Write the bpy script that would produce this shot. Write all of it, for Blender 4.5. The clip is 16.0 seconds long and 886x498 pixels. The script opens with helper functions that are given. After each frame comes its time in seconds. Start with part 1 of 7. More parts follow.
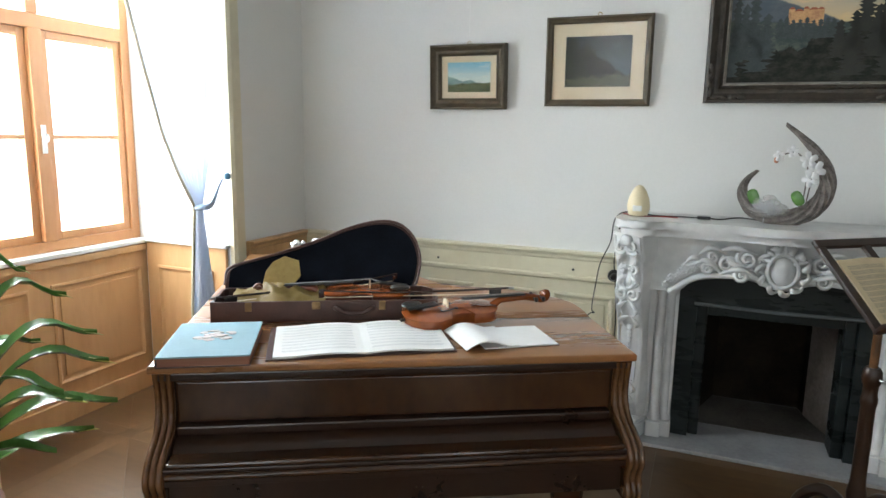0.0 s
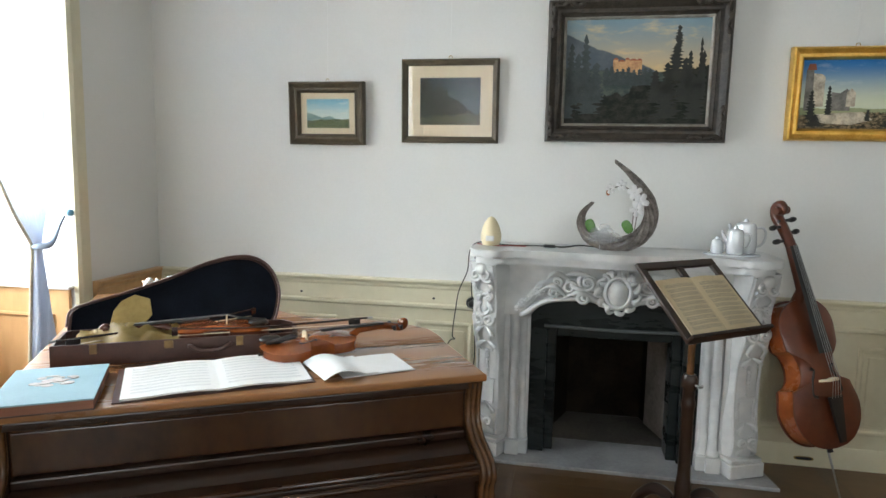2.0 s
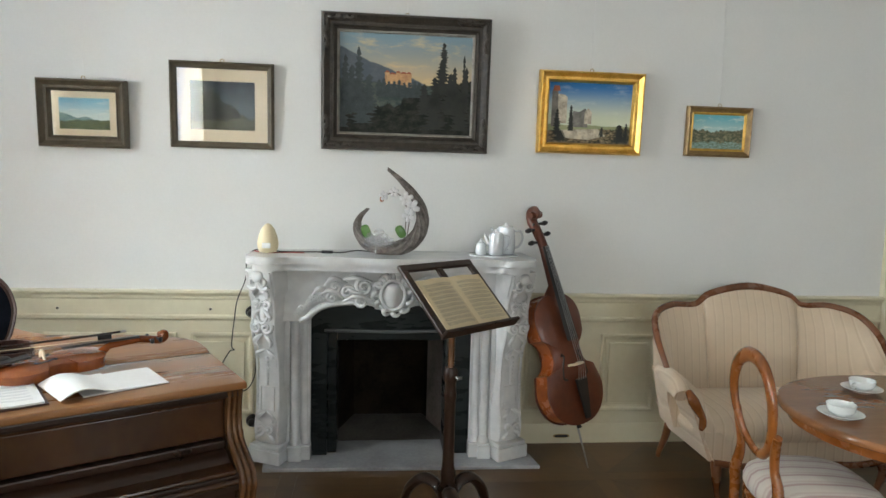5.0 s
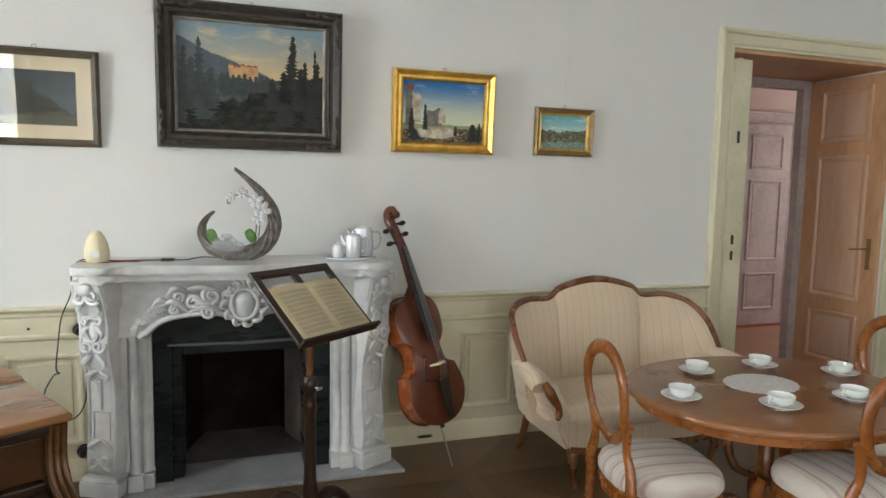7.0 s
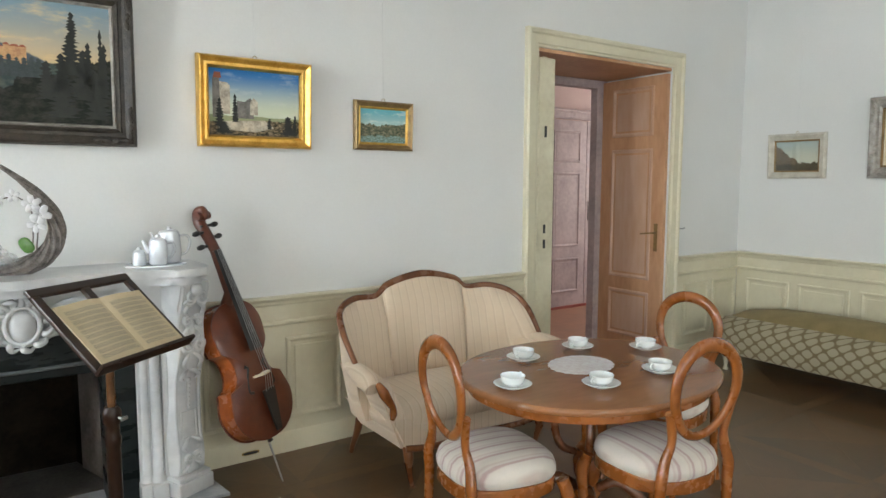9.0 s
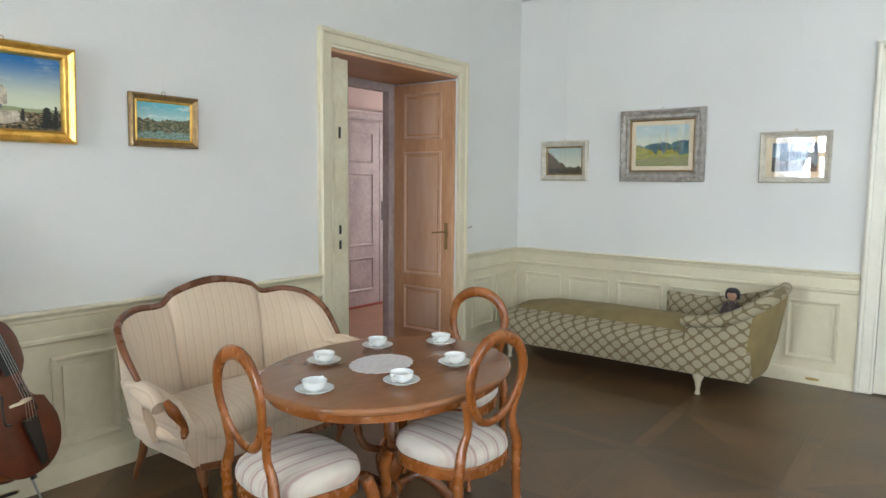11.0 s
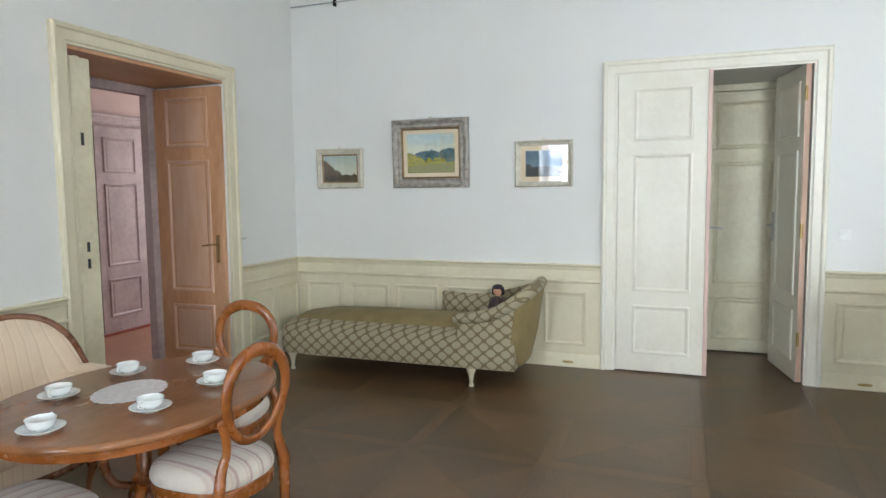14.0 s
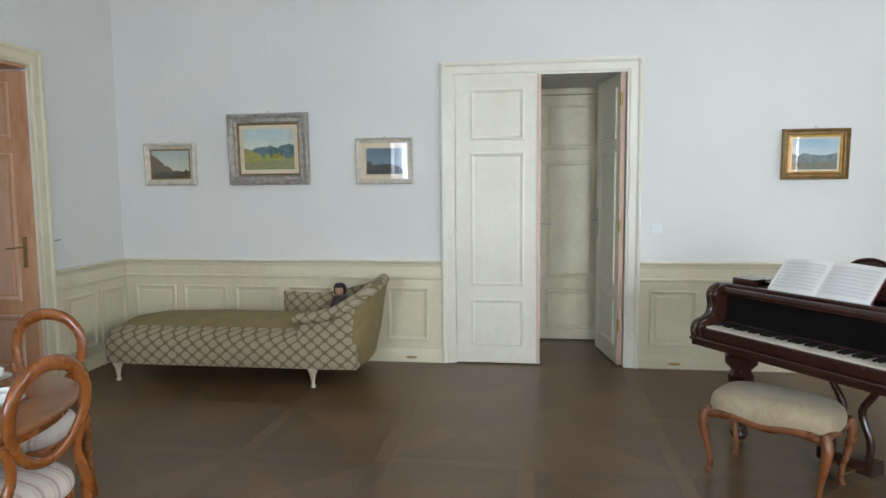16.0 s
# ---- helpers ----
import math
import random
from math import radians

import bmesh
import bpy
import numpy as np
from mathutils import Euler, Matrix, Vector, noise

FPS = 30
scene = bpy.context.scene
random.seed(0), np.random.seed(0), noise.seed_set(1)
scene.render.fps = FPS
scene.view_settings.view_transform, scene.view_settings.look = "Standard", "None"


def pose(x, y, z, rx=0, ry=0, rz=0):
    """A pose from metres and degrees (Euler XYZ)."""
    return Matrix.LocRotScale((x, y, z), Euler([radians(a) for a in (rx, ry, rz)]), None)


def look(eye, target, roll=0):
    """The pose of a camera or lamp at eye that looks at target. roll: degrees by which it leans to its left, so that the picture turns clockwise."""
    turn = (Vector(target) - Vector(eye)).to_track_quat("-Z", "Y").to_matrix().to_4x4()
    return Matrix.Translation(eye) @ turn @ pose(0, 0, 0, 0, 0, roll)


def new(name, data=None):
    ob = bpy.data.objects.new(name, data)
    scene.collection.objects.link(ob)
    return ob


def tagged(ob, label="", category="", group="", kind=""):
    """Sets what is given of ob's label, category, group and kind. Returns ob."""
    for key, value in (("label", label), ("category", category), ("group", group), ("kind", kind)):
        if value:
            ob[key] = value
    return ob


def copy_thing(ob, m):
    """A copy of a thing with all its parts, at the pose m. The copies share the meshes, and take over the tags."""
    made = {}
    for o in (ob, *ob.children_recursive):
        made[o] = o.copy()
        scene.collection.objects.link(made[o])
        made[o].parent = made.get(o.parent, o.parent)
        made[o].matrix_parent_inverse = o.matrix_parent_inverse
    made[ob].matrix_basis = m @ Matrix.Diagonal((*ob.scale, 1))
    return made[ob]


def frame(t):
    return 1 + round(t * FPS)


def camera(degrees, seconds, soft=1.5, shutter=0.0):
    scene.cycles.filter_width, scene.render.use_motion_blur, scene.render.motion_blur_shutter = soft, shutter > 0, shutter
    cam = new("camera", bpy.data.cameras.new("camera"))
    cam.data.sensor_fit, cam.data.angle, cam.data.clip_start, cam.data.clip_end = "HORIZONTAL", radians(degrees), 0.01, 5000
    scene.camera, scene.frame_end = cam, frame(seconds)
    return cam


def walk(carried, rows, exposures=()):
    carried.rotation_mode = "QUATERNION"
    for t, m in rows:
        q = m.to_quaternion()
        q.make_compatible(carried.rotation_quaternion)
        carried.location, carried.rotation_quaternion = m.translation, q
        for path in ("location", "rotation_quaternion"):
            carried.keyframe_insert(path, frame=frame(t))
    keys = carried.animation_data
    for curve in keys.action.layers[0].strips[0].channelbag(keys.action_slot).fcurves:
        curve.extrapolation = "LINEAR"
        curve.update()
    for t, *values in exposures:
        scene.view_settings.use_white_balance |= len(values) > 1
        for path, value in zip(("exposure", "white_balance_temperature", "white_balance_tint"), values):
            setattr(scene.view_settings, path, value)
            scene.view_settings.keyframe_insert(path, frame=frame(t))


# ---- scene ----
cam = camera(68.2, 16.0)
PATH = [
    (0, (0.724, -0.258, 1.528), (-0.01, 1.57, 1.183), 1.0),
    (0.5, (0.733, -0.26, 1.533), (0.087, 1.607, 1.223), 1.4),
    (1, (0.758, -0.279, 1.535), (0.203, 1.623, 1.259), 1.8),
    (1.5, (0.773, -0.311, 1.541), (0.312, 1.618, 1.287), 1.4),
    (2, (0.803, -0.327, 1.538), (0.436, 1.625, 1.298), 1.1),
    (2.5, (0.845, -0.346, 1.537), (0.579, 1.623, 1.304), 1.6),
    (3, (0.88, -0.365, 1.53), (0.716, 1.616, 1.31), 1.7),
    (3.5, (0.916, -0.374, 1.531), (0.847, 1.614, 1.316), 1.6),
    (4, (0.946, -0.378, 1.531), (0.961, 1.611, 1.324), 1.5),
    (4.2, (0.953, -0.379, 1.532), (1.004, 1.61, 1.326), 1.5),
    (6.3, (1.025, -0.360, 1.537), (1.496, 1.572, 1.336), 1.2),
    (6.5, (1.019, -0.344, 1.541), (1.537, 1.577, 1.338), 1.1),
    (7, (0.996, -0.292, 1.539), (1.622, 1.598, 1.344), 1.1),
    (7.5, (0.996, -0.252, 1.542), (1.725, 1.601, 1.352), 0.6),
    (8, (1.005, -0.224, 1.54), (1.843, 1.582, 1.35), 0.4),
    (8.5, (1.016, -0.195, 1.537), (1.982, 1.546, 1.339), 0.3),
    (9, (1.014, -0.166, 1.536), (2.134, 1.479, 1.334), 0.1),
    (9.5, (1.009, -0.145, 1.537), (2.278, 1.388, 1.336), 0.4),
    (9.7, (1.01, -0.142, 1.542), (2.333, 1.344, 1.34), 0.7),
    (11.8, (0.998, -0.18, 1.548), (2.677, 0.884, 1.364), -0.0),
    (12, (1.002, -0.193, 1.547), (2.709, 0.832, 1.370), -0.0),
    (12.5, (1.012, -0.216, 1.545), (2.776, 0.71, 1.377), 0.0),
    (13, (1.027, -0.215, 1.546), (2.84, 0.613, 1.381), -0.1),
    (13.5, (1.046, -0.229, 1.55), (2.894, 0.517, 1.38), -0.2),
    (14, (1.085, -0.289, 1.539), (2.956, 0.394, 1.364), -0.6),
    (14.5, (1.111, -0.339, 1.534), (3.008, 0.272, 1.359), -0.6),
    (15, (1.115, -0.367, 1.534), (3.042, 0.14, 1.359), -0.2),
    (15.5, (1.124, -0.399, 1.528), (3.078, -0.01, 1.353), -0.2),
    (16, (1.136, -0.44, 1.541), (3.108, -0.168, 1.353), -0.5),
]
walk(cam, [(t, look(eye, target, roll)) for t, eye, target, roll in PATH], exposures=[(0, 0.08, 6400, 7), (3.5, 0.2, 6600, 7), (6.5, 0.2, 6700, 7), (8, 0.46, 6900, 8), (9, 0.60, 6550, 7), (12.5, 0.68, 6300, 7), (14.5, 0.60, 6250, 8), (16, 0.40, 6200, 8)])

# ---- world and light ----
world = bpy.data.worlds.new("sky")
scene.world = world
world.use_nodes = True
wn, wl = world.node_tree.nodes, world.node_tree.links
sky = wn.new("ShaderNodeTexSky")
sky.sky_type, sky.sun_disc, sky.sun_elevation, sky.sun_rotation = "NISHITA", False, radians(42), radians(20)
wl.new(sky.outputs[0], wn["Background"].inputs[0])
wn["Background"].inputs[1].default_value = 0.15
sun = new("sun", bpy.data.lights.new("sun", "SUN"))
sun.data.energy, sun.data.angle, sun.data.color = 1.0, radians(10), (1.0, 0.95, 0.88)
sun.matrix_world = look((20, -4, 18), (0, 0, 0))


def window_and_fill_light(x, y, z, tx, ty, w, h, watts, color):
    lamp = new("window_daylight", bpy.data.lights.new("window_daylight", "AREA"))
    lamp.data.shape, lamp.data.size, lamp.data.size_y, lamp.data.energy, lamp.data.color = "RECTANGLE", w, h, watts, color
    lamp.matrix_world = look((x, y, z), (tx, ty, z))
    return lamp


DAY = (0.86, 0.94, 1.0)
window_and_fill_light(-2.475, 1.94, 1.93, 0, 1.94, 1.30, 2.0, 195, DAY)
window_and_fill_light(-2.475, -2.65, 1.93, 0, -2.65, 1.30, 2.0, 385, DAY)
# the next two are fill lamps in assumed south windows, out of view
window_and_fill_light(1.6, -4.62, 1.88, 1.6, 0, 1.04, 1.9, 45, DAY)
window_and_fill_light(4.6, -4.62, 1.88, 4.6, 0, 1.04, 1.9, 45, DAY)
# fill lamp added to brighten the lobby; no window stands there
window_and_fill_light(8.78, 4.85, 1.7, 0, 4.85, 0.9, 1.6, 30, (1.0, 0.93, 0.9))

# ---- materials ----
def rgb(c):
    return (*c, 1.0)


def mat(name, a, b=None, rough=0.5, scale=6.0, fine=60.0, bump=0.1, metal=0.0, stretch=(1, 1, 1), coat=0.0, mix=0.5, sheen=0.0, rvar=0.05, per_object=0.0, island=False):
    """Two colours mixed by a coarse and a fine noise, with fine relief and uneven gloss."""
    m = bpy.data.materials.new(name)
    m.use_nodes = True
    n, l = m.node_tree.nodes, m.node_tree.links
    p = n["Principled BSDF"]
    b = b or tuple(v * 0.82 for v in a)
    tc, mp = n.new("ShaderNodeTexCoord"), n.new("ShaderNodeMapping")
    mp.inputs["Scale"].default_value = stretch
    l.new(tc.outputs["Object"], mp.inputs[0])
    big, small = n.new("ShaderNodeTexNoise"), n.new("ShaderNodeTexNoise")
    big.inputs["Scale"].default_value, big.inputs["Detail"].default_value = scale, 5
    small.inputs["Scale"].default_value, small.inputs["Detail"].default_value = fine, 4
    l.new(mp.outputs[0], big.inputs["Vector"])
    l.new(mp.outputs[0], small.inputs["Vector"])
    mm = n.new("ShaderNodeMath")
    mm.operation = "MULTIPLY_ADD"
    l.new(small.outputs["Fac"], mm.inputs[0])
    mm.inputs[1].default_value = 0.45
    l.new(big.outputs["Fac"], mm.inputs[2])
    fac = mm.outputs[0]
    if per_object:
        oi, ad = n.new("ShaderNodeNewGeometry" if island else "ShaderNodeObjectInfo"), n.new("ShaderNodeMath")
        ad.operation = "MULTIPLY_ADD"
        l.new(oi.outputs["Random Per Island" if island else "Random"], ad.inputs[0])
        ad.inputs[1].default_value = per_object
        l.new(fac, ad.inputs[2])
        sb = n.new("ShaderNodeMath")
        sb.operation = "SUBTRACT"
        l.new(ad.outputs[0], sb.inputs[0])
        sb.inputs[1].default_value = per_object / 2
        fac = sb.outputs[0]
    r = n.new("ShaderNodeValToRGB")
    r.color_ramp.elements[0].position, r.color_ramp.elements[0].color = 0.72 - mix * 0.5, rgb(b)
    r.color_ramp.elements[1].position, r.color_ramp.elements[1].color = 0.72 + mix * 0.35, rgb(a)
    l.new(fac, r.inputs[0])
    l.new(r.outputs[0], p.inputs["Base Color"])
    rm = n.new("ShaderNodeMapRange")
    rm.inputs[1].default_value, rm.inputs[2].default_value = 0.3, 0.9
    rm.inputs[3].default_value, rm.inputs[4].default_value = max(rough - rvar, 0.04), min(rough + rvar, 1)
    l.new(fac, rm.inputs[0])
    l.new(rm.outputs[0], p.inputs["Roughness"])
    p.inputs["Metallic"].default_value = metal
    p.inputs["Coat Weight"].default_value = coat
    p.inputs["Coat Roughness"].default_value = 0.15
    p.inputs["Sheen Weight"].default_value = sheen
    if bump:
        bp = n.new("ShaderNodeBump")
        bp.inputs["Strength"].default_value, bp.inputs["Distance"].default_value = bump, 0.01
        l.new(fac, bp.inputs["Height"])
        l.new(bp.outputs[0], p.inputs["Normal"])
    return m


def stripes(name, ground, bands, axis, period, rough=0.85):
    """Woven cloth with stripes along one object axis: bands are (start, colour) over one period."""
    m = mat(name, ground, None, rough, 30, 300, 0.15, sheen=0.2)
    n, l = m.node_tree.nodes, m.node_tree.links
    p = n["Principled BSDF"]
    tc, sx, md, r = n.new("ShaderNodeTexCoord"), n.new("ShaderNodeSeparateXYZ"), n.new("ShaderNodeMath"), n.new("ShaderNodeValToRGB")
    l.new(tc.outputs["Object"], sx.inputs[0])
    md.operation = "MULTIPLY"
    md.inputs[1].default_value = 1.0 / period
    fr = n.new("ShaderNodeMath")
    fr.operation = "FRACT"
    l.new(sx.outputs[axis], md.inputs[0])
    l.new(md.outputs[0], fr.inputs[0])
    l.new(fr.outputs[0], r.inputs[0])
    e = r.color_ramp.elements
    e[0].position, e[0].color = 0.0, rgb(bands[0][1])
    e[1].position, e[1].color = bands[1][0], rgb(bands[1][1])
    for pos, c in bands[2:]:
        x = e.new(pos)
        x.color = rgb(c)
    mx = n.new("ShaderNodeMix")
    mx.data_type, mx.blend_type = "RGBA", "MULTIPLY"
    mx.inputs[0].default_value = 0.6
    old = p.inputs["Base Color"].links[0].from_socket
    l.new(r.outputs[0], mx.inputs[6])
    l.new(old, mx.inputs[7])
    bright = n.new("ShaderNodeMix")
    bright.data_type = "RGBA"
    bright.inputs[0].default_value = 0.5
    l.new(mx.outputs[2], bright.inputs[6])
    l.new(r.outputs[0], bright.inputs[7])
    l.new(bright.outputs[2], p.inputs["Base Color"])
    return m


def lattice(name, ground, line, leaf, w=0.085, h=0.105, rough=0.8):
    """Woven cloth with an ogee lattice, in object x (or y) and z."""
    m = mat(name, ground, None, rough, 25, 250, 0.2, sheen=0.05)
    n, l = m.node_tree.nodes, m.node_tree.links
    p = n["Principled BSDF"]
    tc, sx = n.new("ShaderNodeTexCoord"), n.new("ShaderNodeSeparateXYZ")
    l.new(tc.outputs["Object"], sx.inputs[0])

    def op(kind, a, b=None):
        q = n.new("ShaderNodeMath")
        q.operation = kind
        for k, v in enumerate((a, b)):
            if v is None:
                continue
            if isinstance(v, (int, float)):
                q.inputs[k].default_value = v
            else:
                l.new(v, q.inputs[k])
        return q.outputs[0]

    across = op("ADD", sx.outputs[1], op("MULTIPLY", sx.outputs[0], 0.7))
    up = op("ADD", sx.outputs[2], op("MULTIPLY", sx.outputs[0], 0.25))
    cu = op("COSINE", op("MULTIPLY", across, 2 * math.pi / w))
    cv = op("COSINE", op("MULTIPLY", up, 2 * math.pi / h))
    f = op("ABSOLUTE", op("ADD", cu, cv))
    r = n.new("ShaderNodeValToRGB")
    e = r.color_ramp.elements
    e[0].position, e[0].color = 0.26, rgb(line)
    e[1].position, e[1].color = 0.52, rgb(leaf)
    x = e.new(0.80)
    x.color = rgb(ground)
    l.new(f, r.inputs[0])
    l.new(r.outputs[0], p.inputs["Base Color"])
    return m


def plain(name, c, rough=0.5, metal=0.0, emit=0.0, alpha=1.0):
    m = bpy.data.materials.new(name)
    m.use_nodes = True
    p = m.node_tree.nodes["Principled BSDF"]
    p.inputs["Base Color"].default_value, p.inputs["Roughness"].default_value, p.inputs["Metallic"].default_value = rgb(c), rough, metal
    if emit:
        p.inputs["Emission Color"].default_value, p.inputs["Emission Strength"].default_value = rgb(c), emit
    return m


def glassy(name, rough=0.0, tint=(1, 1, 1)):
    """A thin pane: clear straight through, with a reflection by angle."""
    m = bpy.data.materials.new(name)
    m.use_nodes = True
    n, l = m.node_tree.nodes, m.node_tree.links
    n.remove(n["Principled BSDF"])
    t, g, f, mx = n.new("ShaderNodeBsdfTransparent"), n.new("ShaderNodeBsdfGlossy"), n.new("ShaderNodeLayerWeight"), n.new("ShaderNodeMixShader")
    t.inputs[0].default_value = rgb(tint)
    g.inputs["Roughness"].default_value = rough
    f.inputs[0].default_value = 0.5
    pw, ma = n.new("ShaderNodeMath"), n.new("ShaderNodeMath")
    pw.operation, ma.operation = "POWER", "MULTIPLY_ADD"
    pw.inputs[1].default_value, ma.inputs[1].default_value, ma.inputs[2].default_value = 5.0, 0.9, 0.08
    l.new(f.outputs["Facing"], pw.inputs[0])
    l.new(pw.outputs[0], ma.inputs[0])
    l.new(ma.outputs[0], mx.inputs[0])
    l.new(t.outputs[0], mx.inputs[1])
    l.new(g.outputs[0], mx.inputs[2])
    l.new(mx.outputs[0], n["Material Output"].inputs[0])
    return m


def sheer(name, c, clear=0.16):
    m = bpy.data.materials.new(name)
    m.use_nodes = True
    n, l = m.node_tree.nodes, m.node_tree.links
    n.remove(n["Principled BSDF"])
    d, t, u, m1, m2 = n.new("ShaderNodeBsdfDiffuse"), n.new("ShaderNodeBsdfTranslucent"), n.new("ShaderNodeBsdfTransparent"), n.new("ShaderNodeMixShader"), n.new("ShaderNodeMixShader")
    d.inputs[0].default_value = t.inputs[0].default_value = rgb(c)
    m1.inputs[0].default_value, m2.inputs[0].default_value = 0.45, clear
    l.new(d.outputs[0], m1.inputs[1])
    l.new(t.outputs[0], m1.inputs[2])
    l.new(m1.outputs[0], m2.inputs[1])
    l.new(u.outputs[0], m2.inputs[2])
    l.new(m2.outputs[0], n["Material Output"].inputs[0])
    return m


def painting(name, sky_low, sky_top, layers, cloud=0.5, scale=5.0, cloud_color=(0.8, 0.72, 0.6)):
    """A painted landscape: a sky with clouds, and layers (height, ruggedness, frequency, colour, colour, slope), far to near."""
    m = bpy.data.materials.new(name)
    m.use_nodes = True
    n, l = m.node_tree.nodes, m.node_tree.links
    p = n["Principled BSDF"]
    p.inputs["Roughness"].default_value = 0.55
    p.inputs["Specular IOR Level"].default_value = 0.15
    tc, sx = n.new("ShaderNodeTexCoord"), n.new("ShaderNodeSeparateXYZ")
    l.new(tc.outputs["Generated"], sx.inputs[0])

    def noise_of(sc, detail=6, stretch=(1, 1, 1), rough=0.6):
        mp, q = n.new("ShaderNodeMapping"), n.new("ShaderNodeTexNoise")
        mp.inputs["Scale"].default_value = stretch
        mp.inputs["Location"].default_value = (sc * 1.3, 0, sc * 0.7)
        l.new(tc.outputs["Generated"], mp.inputs[0])
        l.new(mp.outputs[0], q.inputs["Vector"])
        q.inputs["Scale"].default_value, q.inputs["Detail"].default_value, q.inputs["Roughness"].default_value = sc, detail, rough
        return q.outputs["Fac"]

    def op(kind, a, b=0.0, c=None):
        q = n.new("ShaderNodeMath")
        q.operation = kind
        for k, v in enumerate((a, b, c)):
            if v is None:
                continue
            if isinstance(v, (int, float)):
                q.inputs[k].default_value = v
            else:
                l.new(v, q.inputs[k])
        return q.outputs[0]

    def blend(f, a, b):
        q = n.new("ShaderNodeMix")
        q.data_type = "RGBA"
        l.new(f, q.inputs[0])
        for k, v in ((6, a), (7, b)):
            if isinstance(v, tuple):
                q.inputs[k].default_value = rgb(v)
            else:
                l.new(v, q.inputs[k])
        return q.outputs[2]

    def smooth(v, lo, hi):
        q = n.new("ShaderNodeMapRange")
        q.interpolation_type = "SMOOTHSTEP"
        l.new(v, q.inputs[0])
        q.inputs[1].default_value, q.inputs[2].default_value = lo, hi
        return q.outputs[0]

    col = blend(smooth(sx.outputs[2], 0.35, 1.0), sky_low, sky_top)
    col = blend(op("MULTIPLY", smooth(noise_of(scale, 6, (1, 1, 2.2)), 0.5, 0.72), cloud), col, cloud_color)
    for h, rug, freq, c1, c2, slope in layers:
        edge = op("MULTIPLY_ADD", noise_of(freq, 8, (1, 1, 0.35), 0.68), rug * 2, h - rug)
        edge = op("ADD", edge, op("MULTIPLY", sx.outputs[0], slope))
        mask = smooth(op("SUBTRACT", edge, sx.outputs[2]), -0.006, 0.012)
        tone = blend(smooth(noise_of(freq * 2.3, 8, (1, 1, 1.2), 0.7), 0.38, 0.68), c1, c2)
        col = blend(mask, col, tone)
    l.new(col, p.inputs["Base Color"])
    return m


wall_paint = mat("white wall plaster", (0.73, 0.725, 0.70), (0.685, 0.68, 0.655), 0.9, 1.2, 90, 0.05)
ceiling_paint = mat("white ceiling plaster", (0.74, 0.73, 0.71), (0.70, 0.69, 0.67), 0.9, 1.5, 80, 0.05)
cream = mat("cream gloss paint", (0.70, 0.645, 0.475), (0.62, 0.565, 0.405), 0.36, 2.0, 24, 0.02)
cream_door = mat("cream door paint", (0.775, 0.745, 0.645), (0.70, 0.66, 0.55), 0.33, 2.0, 24, 0.02)
old_cream = mat("yellowed cream paint", (0.69, 0.64, 0.47), (0.54, 0.48, 0.33), 0.42, 3, 26, 0.05)
pine = mat("pine boards", (0.66, 0.40, 0.19), (0.52, 0.29, 0.12), 0.42, 3, 26, 0.08, stretch=(1, 1, 0.22), coat=0.15)
window_wood = mat("orange pine window wood", (0.56, 0.28, 0.12), (0.44, 0.20, 0.08), 0.4, 4, 30, 0.08, stretch=(1, 1, 0.3))
door_wood = mat("stripped pine door", (0.62, 0.36, 0.205), (0.46, 0.235, 0.115), 0.45, 2.2, 30, 0.08, stretch=(1, 1, 0.25), mix=0.4)
door_panel = mat("pale worn pine panel", (0.64, 0.44, 0.33), (0.54, 0.31, 0.18), 0.5, 3, 20, 0.08, stretch=(1, 1, 0.22), mix=0.5)
lilac_door = mat("pale lilac old paint", (0.50, 0.415, 0.41), (0.33, 0.265, 0.265), 0.55, 3, 24, 0.08)
rose_plaster = mat("rose plaster", (0.64, 0.50, 0.47), (0.58, 0.44, 0.42), 0.9, 3, 60, 0.05)
oak = mat("waxed oak parquet", (0.152, 0.088, 0.041), (0.066, 0.036, 0.016), 0.34, 2.2, 20, 0.0, stretch=(0.35, 1.8, 1), coat=0.06, mix=0.75, per_object=0.40, rvar=0.05)
oak_light = mat("oak parquet band", (0.152, 0.088, 0.041), (0.070, 0.038, 0.017), 0.34, 2.6, 22, 0.0, coat=0.06, mix=0.75, per_object=0.36, rvar=0.05)
oak_rest = mat("waxed oak parquet, joined", (0.152, 0.088, 0.041), (0.066, 0.036, 0.016), 0.34, 2.2, 20, 0.0, stretch=(0.35, 1.8, 1), coat=0.06, mix=0.75, per_object=0.40, rvar=0.05, island=True)
oak_light_rest = mat("oak parquet band, joined", (0.152, 0.088, 0.041), (0.070, 0.038, 0.017), 0.34, 2.6, 22, 0.0, coat=0.06, mix=0.75, per_object=0.36, rvar=0.05, island=True)
joint = plain("dark floor joint", (0.045, 0.027, 0.015), 0.7)
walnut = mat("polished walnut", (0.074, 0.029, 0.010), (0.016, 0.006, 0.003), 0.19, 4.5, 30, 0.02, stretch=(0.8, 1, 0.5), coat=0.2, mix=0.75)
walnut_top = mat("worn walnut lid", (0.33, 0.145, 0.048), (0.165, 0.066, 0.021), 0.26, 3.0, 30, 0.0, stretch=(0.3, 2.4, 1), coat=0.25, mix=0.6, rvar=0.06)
# the stand's dark wood; on the piano front its tone stands for shade
dark_and_shaded_walnut = mat("dark walnut veneer", (0.032, 0.014, 0.007), (0.014, 0.006, 0.004), 0.28, 6, 40, 0.02, coat=0.15, mix=0.9)
